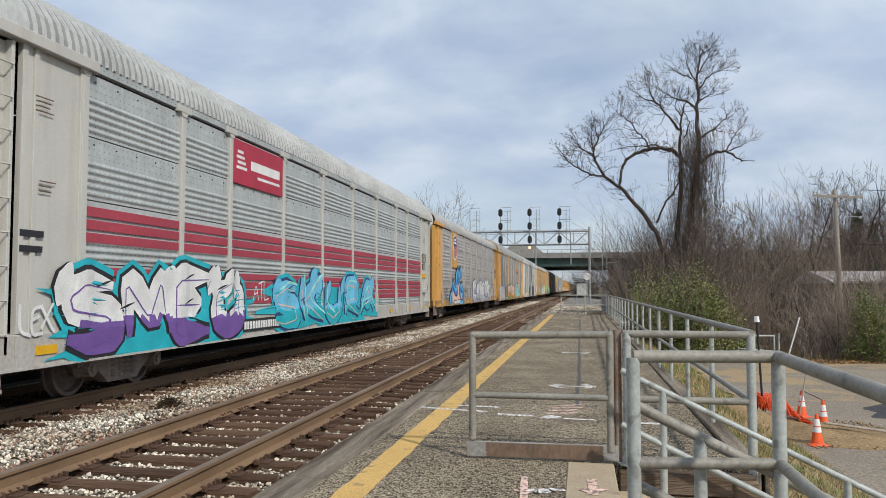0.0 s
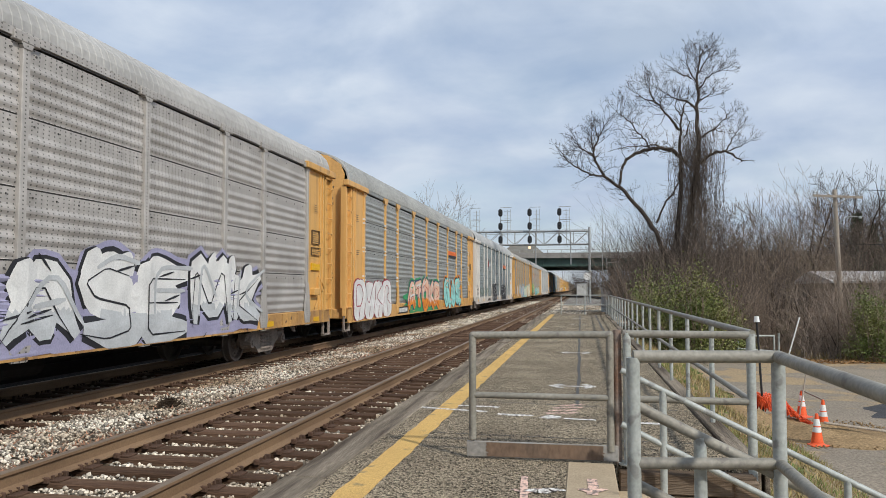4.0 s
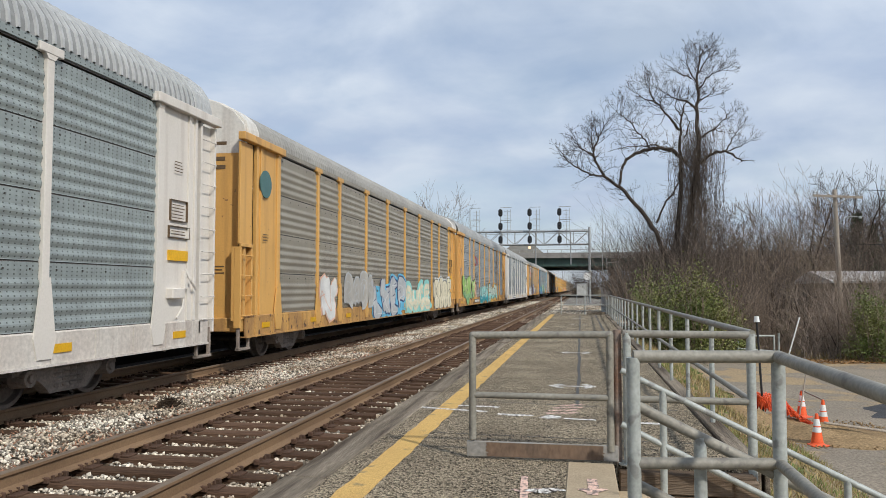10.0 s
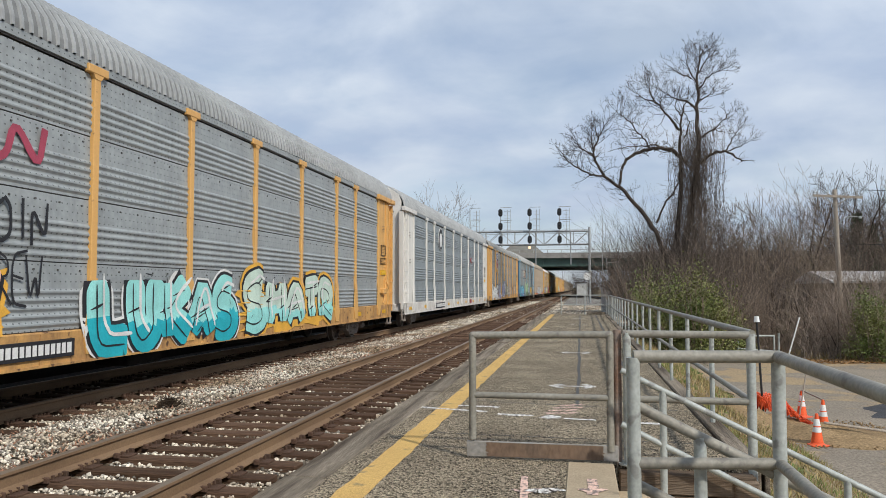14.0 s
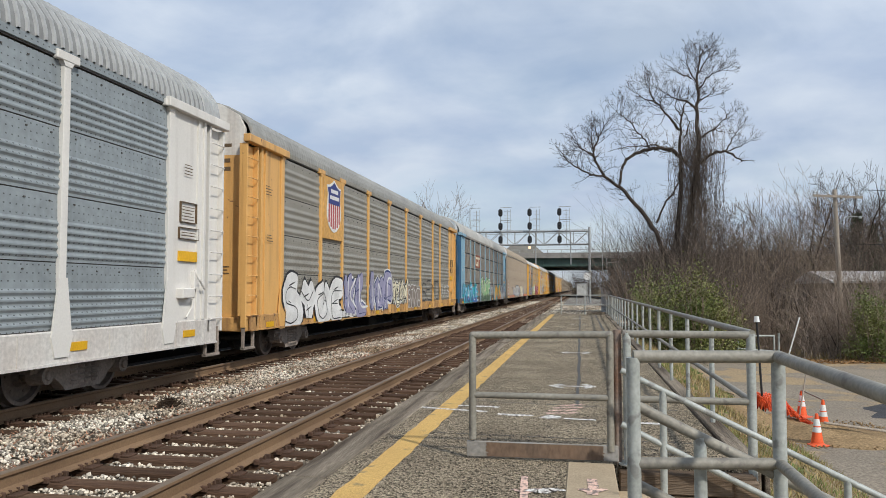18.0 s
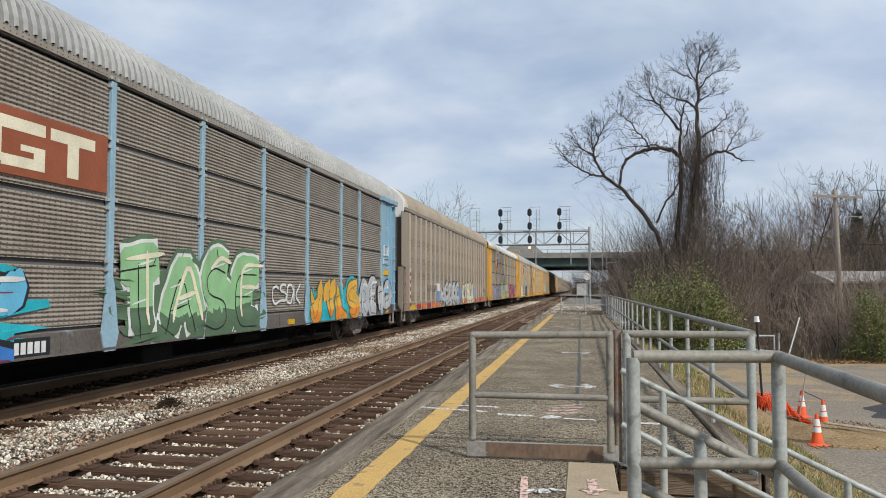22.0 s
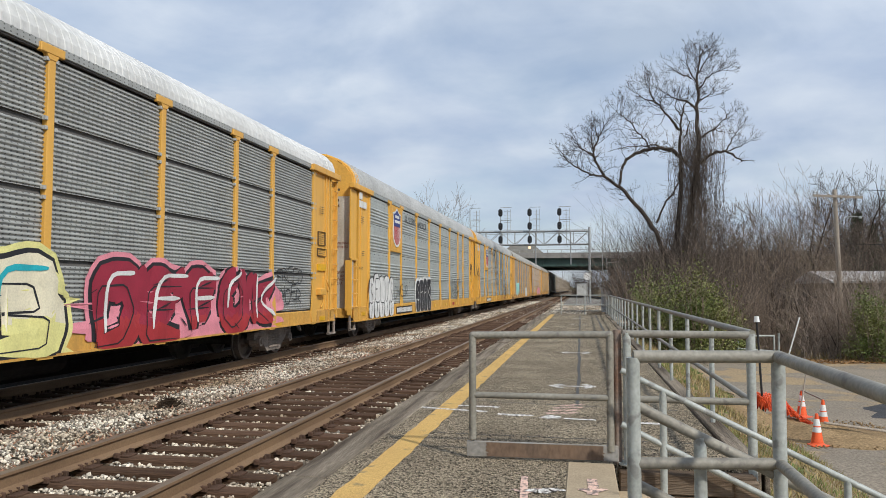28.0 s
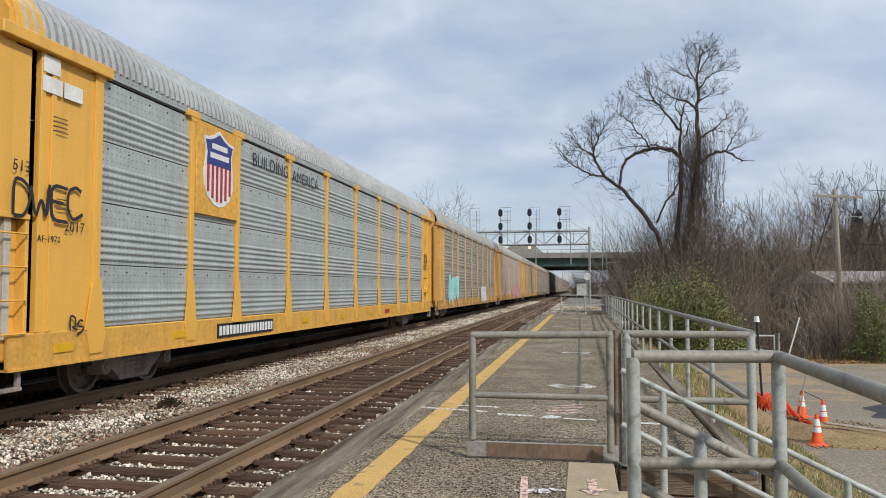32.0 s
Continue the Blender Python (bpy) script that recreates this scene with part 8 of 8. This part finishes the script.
    # 7: brown-grey with shield
    m = car_materials("brown_shield", (0.70, 0.40, 0.135), (0.32, 0.305, 0.265), (0.33, 0.33, 0.31), (0.26, 0.245, 0.205), HOLES, end_top=(0.70, 0.68, 0.63), rust_amount=0.6)
    c = add_car("dusty brown-grey autorack with ochre posts and shield emblem", m, foot=0.73, kind="soft", flat_roof=True)
    y0, y1 = logo_bay(c, mat("apricot_sheet", (0.66, 0.37, 0.11), rough=0.6, scale=0.8, fine=12), 1, 3.02)
    shield(c, y0 + 0.25, y1 - 0.25, 3.22, 4.72)
    graffiti(c, -11.7, -7.1, 0.62, 2.05, "SYOE", WHITEP, BLACKSPRAY, None, None, 71, 0.44, "white graffiti with black outline", sharp=False)
    graffiti(c, -6.9, -1.0, 0.66, 2.2, "KLIMP", s["lilac"], s["navy"], WHITEP, WHITEP, 73, 0.44, "lilac graffiti with white halo", low=s["lilac"])
    graffiti(c, -1.0, 1.3, 0.95, 1.9, "TEAM", s["cream"], BLACKSPRAY, WHITEP, None, 75, 0.3, "pale outline graffiti")
    throw_up(c, 1.6, 4.0, 0.85, 1.75, "STYL", IRON, WHITEP, 77, "hollow white-outlined bubble graffiti")
    tag(c, 4.4, 8.6, 1.1, 1.95, BLACKSPRAY, 79, 0.05, "SEND")
    tag(c, 8.9, 11.5, 1.25, 1.85, WHITEP, 80, 0.04, "OUTS")
    bars("stencil", c, -8.3, -5.3, 0.80, 0.97, WHITEP, 1, 76, "white car number as plain bars", board=BLACKSPRAY)
    end_papers(c, STENCIL, 71)
    # 8: blue car with brown screens
    sky_blue = (0.24, 0.42, 0.54)
    m = car_materials("blue", sky_blue, (0.35, 0.31, 0.26), (0.52, 0.52, 0.50), (0.27, 0.235, 0.19), HOLES, end_top=(0.12, 0.30, 0.50), rust_amount=0.4)
    m["post"] = mat("faded_blue_post", (0.30, 0.45, 0.54), (0.24, 0.37, 0.46), 0.6, scale=0.8, fine=16, grain=0.15, bump=0.04, streak=(0.2, 0.19, 0.18), streak_amount=0.5)
    m["sill"] = mat("grimy_sill", (0.15, 0.13, 0.115), (0.10, 0.085, 0.075), 0.8, scale=0.8, fine=16, grain=0.3, bump=0.08, spots=(0.20, 0.24, 0.28), spot_scale=2.5, spot_edge=0.62)
    m["door"] = mat("deep_blue_door", (0.035, 0.125, 0.24), (0.025, 0.085, 0.17), 0.6, scale=1.0, fine=20, grain=0.15, bump=0.04, streak=(0.3, 0.36, 0.42), streak_amount=0.5)
    m["cap"] = mat("chalky_cap", (0.62, 0.64, 0.64), (0.45, 0.48, 0.5), 0.7, scale=1.4, fine=18, grain=0.2, bump=0.04, streak=(0.05, 0.15, 0.28), streak_amount=0.6)
    m["ladder"] = m["door"]
    c = add_car("weathered blue autorack with brown corrugated screens", m, foot=0.73, kind="fine", post=0.13, cap="none", clips=CLIP)
    b = Build()
    b.box(RIB_FACE - 0.02, RIB_FACE + 0.014, EDGES[2] + 0.15, EDGES[3] - 0.12, 3.05, 3.9, c=0.006)
    part("sign_board", b, paint("rust_board", (0.30, 0.085, 0.035)), c, "rust-red board with cream block shapes")
    b = Build()
    y = EDGES[2] + 0.4
    for x0, x1, z0, z1 in ((-0.05, 0.95, 3.62, 3.78), (-0.05, 0.17, 3.2, 3.62), (0.17, 0.95, 3.16, 3.3), (0.74, 0.95, 3.3, 3.46), (0.5, 0.74, 3.38, 3.46), (1.05, 2.0, 3.62, 3.78), (1.4, 1.64, 3.16, 3.62)):
        b.box(RIB_FACE + 0.012, RIB_FACE + 0.018, y + x0, y + x1, z0, z1)
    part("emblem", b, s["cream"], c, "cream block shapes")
    graffiti(c, -12.0, -6.1, 0.62, 2.0, "YATLE", s["sky"], BLACKSPRAY, s["teal"], WHITEP, 81, 0.42, "bright blue pointed graffiti letters", low=s["blue"], inner=s["crimson"])
    graffiti(c, -4.1, 1.2, 0.64, 2.35, "TASE", s["mint"], WHITEP, s["moss"], s["cream"], 83, 0.42, "green graffiti with white outline", low=s["moss"], inner=BLACKSPRAY, sharp=False)
    tag(c, 1.9, 3.7, 1.3, 1.75, WHITEP, 85, 0.06, "CSDK", "white sprayed tag")
    graffiti(c, 4.3, 8.7, 0.62, 1.95, "VILS", s["amber"], s["moss"], s["teal"], None, 87, 0.44, "orange and turquoise graffiti", low=s["orange"])
    graffiti(c, 8.9, 12.9, 0.62, 2.0, "REIP", s["silver"], BLACKSPRAY, None, WHITEP, 89, 0.5, "silver graffiti with black outline", sharp=False)
    bars("stencil", c, -7.8, -5.6, 0.80, 0.95, WHITEP, 1, 86, "white car number as plain bars", board=BLACKSPRAY)
    end_papers(c, WHITEP, 81)
    # 9: taupe car with narrow posts
    taupe = (0.30, 0.25, 0.195)
    m = car_materials("taupe", taupe, (0.325, 0.278, 0.222), (0.45, 0.38, 0.295), (0.265, 0.225, 0.178), end_top=(0.72, 0.71, 0.68), rust_amount=0.25)
    m["post"] = mat("taupe_post", (0.46, 0.385, 0.305), (0.38, 0.315, 0.245), 0.55, scale=1.0, fine=20, grain=0.12, bump=0.03, streak=(0.30, 0.2, 0.13), streak_amount=0.3)
    m["door"] = mat("dark_taupe_door", (0.16, 0.128, 0.10), (0.12, 0.095, 0.075), 0.6, scale=1.0, fine=20, grain=0.12, bump=0.03)
    c = add_car("plain taupe autorack with many narrow posts", m, foot=0.73, kind="slot", narrow=True, short=True)
    for y0, y1 in ((-6.7, -5.3), (0.1, 1.5), (6.1, 7.2)):
        b = Build()
        blob(b, y0, y1, 0.95, 1.75, 0.001, 0, random.Random(int(y1 * 7)), 0.25)
        part("paint_patch", b, s["sky_dull"], c, "dull blue sprayed patch")
    graffiti(c, -5.6, 0.3, 0.75, 2.0, "HCDOC", s["silver"], BLACKSPRAY, None, WHITEP, 91, 0.42, "grey graffiti with black outline and blue touches", sharp=False)
    graffiti(c, 1.4, 6.2, 0.75, 1.95, "OTSEO", s["cream"], BLACKSPRAY, None, None, 93, 0.40, "cream graffiti on blue cloud", sharp=False)
    bars("stencil", c, -8.8, -6.5, 1.55, 1.8, IRON, 1, 96, "faint dark car number as plain bars")
    b = Build()
    b.box(RIB_FACE - 0.03, RIB_FACE + 0.012, -6.38, -5.63, 1.52, 1.89)
    part("data_plate", b, WHITEP, c, "white data plate")
    for k in range(10):
        put("reflective_tape", bar_mesh(), WHITEP if k % 2 else RED, c, Matrix.Translation((POST_FACE + 0.008, -12.48, 0.92 + 0.155 * k)) @ Matrix.Diagonal((0.01, 0.12, 0.155, 1)), "white reflective tape" if k % 2 else "red reflective tape")
    for k in range(22):
        y = lerp(-12.42, 12.42, (k + 0.5) / 22)
        colour, word = ((REFLECT, "yellow"), (RED, "red"), (ORANGEP, "orange"), (s["purple"], "purple"))[(0, 1, 2, 1, 2, 2, 3, 0)[k % 8]]
        if k not in (6, 7, 8, 9, 10, 11):
            put("reflector", bar_mesh(), colour, c, Matrix.Translation((SILL_FACE + 0.012, y - 0.38, 0.755)) @ Matrix.Diagonal((0.01, 0.76, 0.21, 1)), word + " painted field on the sill")
    # 10: yellow posts, white roof, grey fine screens
    m = car_materials("white_roof", (0.72, 0.395, 0.08), (0.38, 0.39, 0.375), (0.72, 0.725, 0.71), holes=HOLES, rust_amount=0.3)
    c = add_car("grey fine-ribbed autorack with yellow posts and white roof", m, foot=0.73, kind="fine", flat_roof=True, clips=CLIP)
    y0, y1 = logo_bay(c, mat("apricot_sheet", (0.66, 0.37, 0.11)), 1, 3.02)
    shield(c, y0 + 0.25, y1 - 0.25, 3.22, 4.72)
    graffiti(c, -11.4, -5.5, 0.72, 1.95, "SKWOL", s["lilac"], s["navy"], WHITEP, WHITEP, 101, 0.40, "pale violet and white graffiti")
    graffiti(c, -4.6, 1.7, 0.62, 2.2, "CYAB", s["cream"], BLACKSPRAY, s["lemon"], s["teal"], 103, 0.46, "pale yellow and black graffiti", low=s["lemon"])
    graffiti(c, 2.3, 9.0, 0.62, 2.05, "DEFOK", s["crimson"], BLACKSPRAY, s["pink"], WHITEP, 107, 0.46, "crimson graffiti with black outline and pink cloud", low=RED)
    tag(c, 9.2, 10.9, 1.75, 2.1, BLACKSPRAY, 109, 0.03, "FREED")
    tag(c, 9.4, 10.8, 1.3, 1.65, BLACKSPRAY, 110, 0.03, "NDER")
    end_papers(c, STENCIL, 91)
    # 11 and 12: clean yellow cars with shield and slogan
    for k in range(2):
        m = car_materials("clean_yellow", (0.76, 0.415, 0.075), (0.40, 0.43, 0.415), (0.50, 0.515, 0.52), holes=(0.11, 0.108, 0.24, 0.16), rust_amount=0.22)
        m["door"] = mat("chalky_door", (0.56, 0.53, 0.47), (0.44, 0.40, 0.34), 0.7, scale=1.2, fine=20, grain=0.15, bump=0.04, streak=(0.3, 0.2, 0.1), streak_amount=0.4)
        c = add_car("clean yellow and grey autorack with shield emblem and slogan" if k else "yellow and grey autorack with shield emblem and bubble graffiti", m, short=True)
        y0, y1 = logo_bay(c, mat("yellow_sheet", (0.74, 0.395, 0.07), rough=0.6, scale=0.8, fine=12), 1, 3.02)
        shield(c, y0 + 0.25, y1 - 0.25, 3.2, 4.70)
        lettering(c, "BUILDING", EDGES[2] + 0.7, 4.3, 0.42, BLACKSPRAY, "black slogan word")
        lettering(c, "AMERICA", EDGES[3] + 0.2, 4.27, 0.42, BLACKSPRAY, "black slogan word")
        bars("stencil", c, EDGES[2] - 0.8, EDGES[2] + 1.8, 0.72, 0.90, WHITEP, 1, 111, "white car number as plain bars", board=BLACKSPRAY)
        for y0, y1, z0, z1 in ((-12.94, -12.61, 4.5, 4.73), (-12.95, -12.56, 4.24, 4.46), (-12.52, -12.13, 4.24, 4.46)):
            b = Build()
            b.box(PANEL_FACE + 0.06, PANEL_FACE + 0.07, y0, y1, z0, z1, c=0.003)
            part("label_board", b, WHITEP, c, "white label plate")
        for z, word in ((3.02, "NO WELDING"), (2.90, "ON DOORS"), (2.12, "CLOSE AND"), (2.00, "LOCK DOORS"), (1.88, "BEFORE MOVING"), (1.76, "CAR")):
            end_words(c, word, 1.12, z, 0.10, MAROON)
        if k == 0:
            throw_up(c, -11.8, -8.4, 0.62, 2.1, "SELUS", WHITEP, BLACKSPRAY, 113, "white bubble graffiti with black outline")
            throw_up(c, -4.4, -1.2, 0.62, 2.08, "SHAK", BLACKSPRAY, WHITEP, 117, "black bubble graffiti with white outline", halo=WHITEP)
            for z, word in ((1.85, "DWELR"), (1.45, "GASED"), (1.1, "COVET")):
                tag(c, 4.7, 7.1, z, z + 0.32, BLACKSPRAY, 119, 0.035, word)
            lettering(c, "AF-2179", -12.98, 2.25, 0.12, BLACKSPRAY, "small stencilled code")
            tag(c, 7.2, 7.7, 1.95, 2.2, BLACKSPRAY, 120, 0.03, "18")
            tag(c, -8.2, -5.9, 1.3, 1.75, BLACKSPRAY, 121, 0.03, "DWELR")
        else:
            tag(c, -13.45, -12.1, 2.62, 3.05, BLACKSPRAY, 123, 0.05, "DWEC")
            lettering(c, "513", -13.45, 3.12, 0.2, BLACKSPRAY, "sprayed number")
            lettering(c, "2017", -12.45, 2.42, 0.2, BLACKSPRAY, "sprayed number")
            lettering(c, "AF-1970", -12.98, 2.25, 0.12, BLACKSPRAY, "small stencilled code")
            tag(c, -12.3, -12.0, 0.98, 1.2, BLACKSPRAY, 125, 0.03, "RS")
        bars("stencil", c, 5.0, 5.6, 0.76, 0.9, RED, 1, 115, "red mark as plain bars")
        end_papers(c, STENCIL, 111 + k)
    # 13 and on: the rest of the train
    m = car_materials("far_grey_ochre", OCHRE, (0.33, 0.315, 0.28), (0.45, 0.45, 0.43), (0.28, 0.26, 0.225), HOLES, rust_amount=0.5)
    c = add_car("grey autorack with ochre posts and pale mint graffiti", m, kind="soft", turning=False)
    graffiti(c, -10.5, -7.0, 0.7, 2.4, "AMT", s["aqua"], WHITEP, None, None, 131, 0.4, "pale mint graffiti")
    throw_up(c, 3.0, 6.0, 0.7, 1.8, "NOPE", WHITEP, s["silver"], 133, "white bubble graffiti")
    far = [("faded", "faded grey autorack with pink graffiti"), ("brown_ochre", "dusty brown autorack with ochre posts"), ("taupe", "plain taupe autorack far down the train"), ("brown_shield", "dusty brown autorack far down the train"), ("faded", "faded grey autorack far down the train"), ("brown_ochre", "dusty brown autorack with ochre posts")]
    for k in range(13):
        key, label = far[k % len(far)]
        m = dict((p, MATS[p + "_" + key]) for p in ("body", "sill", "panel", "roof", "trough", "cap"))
        if k >= 2:
            m["body"], m["sill"] = MATS["body_taupe"], MATS["grimy_sill"]
        m["punched"] = MATS.get("punched_" + key)
        c = add_car(label, m, kind="soft", turning=False)
        if k == 0:
            graffiti(c, 0.0, 8.0, 0.7, 1.9, "SARBEK", s["pink"], s["lilac"], None, None, 137, 0.4, "pink graffiti")


CAR_SHIFT = [-0.06, -0.08, -0.08, -0.06, -0.20, -0.28, 0.18, -0.06, 0.03, 0.05, 0.10, 0.22, -0.12]     # shift of each car along the track, fitted to the camera's view
FIRST_GAP, SPEED = 35.9, 10.75     # where the gap behind the first car stands at the start, and metres a second


def motions():
    wheel_turn = SPEED / 0.42
    for n, (car, wheels) in enumerate(CARS):
        y = FIRST_GAP + CAR_PITCH * (n - 0.5) + (CAR_SHIFT[n] if n < len(CAR_SHIFT) else 0.0)
        walk(car, [(t, pose(CAR_X, y - SPEED * t, 0)) for t in (0.0, 8.0, 16.0, 24.0, 32.0)])
        for w, wy, k in wheels:
            walk(w, [(i / 30, pose(0, wy, 0.42, k * math.degrees(wheel_turn * i / 30) % 360)) for i in range(961)])


ground()
ballast_bed()
under_train_shade()
added_wall()
gravel_yard()
track(NEAR_RAILS, "near track of brown rails on old wooden ties", 130, 190, 1)
track(FAR_RAILS, "far track of brown rails on old wooden ties", 110, 190, 2)
platform()
platform_marks()
railings()
stair()
gantry()
bridge()
trackside()
lot()
lot_clutter()
utility_pole()
great_tree()
woods()
brush()
leaf_shrub(5.2, 36.5, 2.1, 2.0, 3.9, 18000, 1, "dense olive-green evergreen shrub by the railing")
leaf_shrub(3.3, 39.5, 1.2, 2.2, 3.6, 5500, 2, "olive-green shrub beside the platform end")
leaf_shrub(6.9, 39.0, 1.2, 1.8, 2.6, 3500, 3, "sparse olive shrub with brown stems")
leaf_shrub(12.9, 37.6, 1.3, 1.2, 2.7, 9000, 4, "evergreen shrub beyond the lot")
ivy_tree(20.0, 62, 5.4, 5)
ivy_tree(21.5, 63, 4.8, 8)
leaf_litter()
grass()
tuft()
def rail_debris():
    """Dead stalks and leaves caught beside the rail."""
    r = random.Random(15)
    b = Build()
    for _ in range(11000):
        y = 5.5 + 24 * r.random() ** 1.4
        x = -5.38 - abs(r.gauss(0, 0.16)) if r.random() < 0.8 else r.uniform(-7.3, -5.4)
        a, n = r.uniform(0, 6.28), r.uniform(0.03, 0.09)
        z = float(bed_lift(np.array([x]), 0)[0]) + r.uniform(0.005, 0.05)
        w = 0.010 * (1 + y * 0.03)
        b.add([(x - w * math.sin(a), y + w * math.cos(a), z), (x + w * math.sin(a), y - w * math.cos(a), z), (x + n * math.cos(a), y + n * math.sin(a), z + r.uniform(0, 0.05))], [(0, 1, 2)])
    me = bpy.data.meshes.new("rail_debris")
    me.from_pydata(b.v, [], b.f)
    tagged(put("dead_stalks", me, mat("dead_stalks", (0.36, 0.20, 0.13), (0.24, 0.13, 0.085), 0.95, island=0.4, bump=0)), "dry brown stalks and leaves along the rail", "debris", kind="stuff")


rail_debris()
between = lambda x, y: (np.abs(x + 3.465) < 0.09) | (np.abs(x + 5.085) < 0.09) | (np.abs(x + 7.735) < 0.09) | (((x > -5.8) & (x < -2.75) | (x < -7.0)) & (np.abs((y - 3.0) / TIE_PITCH - np.round((y - 3.0) / TIE_PITCH)) < 0.27))
stone_cloud("ballast_stones", 40000, (-7.75, -5.1, 5.5, 45), (0.011, 0.030), STONE, 1, bed_lift, "pale grey crushed stones between the tracks", between)
stone_cloud("ballast_stones", 34000, (-5.4, -2.3, 4.5, 34), (0.011, 0.030), STONE, 2, bed_lift, "grey crushed stones between the ties", between)
stone_cloud("ballast_stones", 11000, (-7.7, -2.3, 42, 110), (0.022, 0.05), STONE, 7, bed_lift, "grey crushed stones far along the tracks", between)
stone_cloud("ballast_stones", 5000, (-2.3, 2.5, 44, 90), (0.022, 0.05), STONE, 8, lambda x, y: np.full(len(x), -0.27), "grey stones beyond the platform's end")
stone_cloud("ballast_stones", 2500, (-9.3, -7.7, 7, 25), (0.013, 0.034), STONE, 3, bed_lift, "grey crushed stones under the train", between)
build_train()
motions()
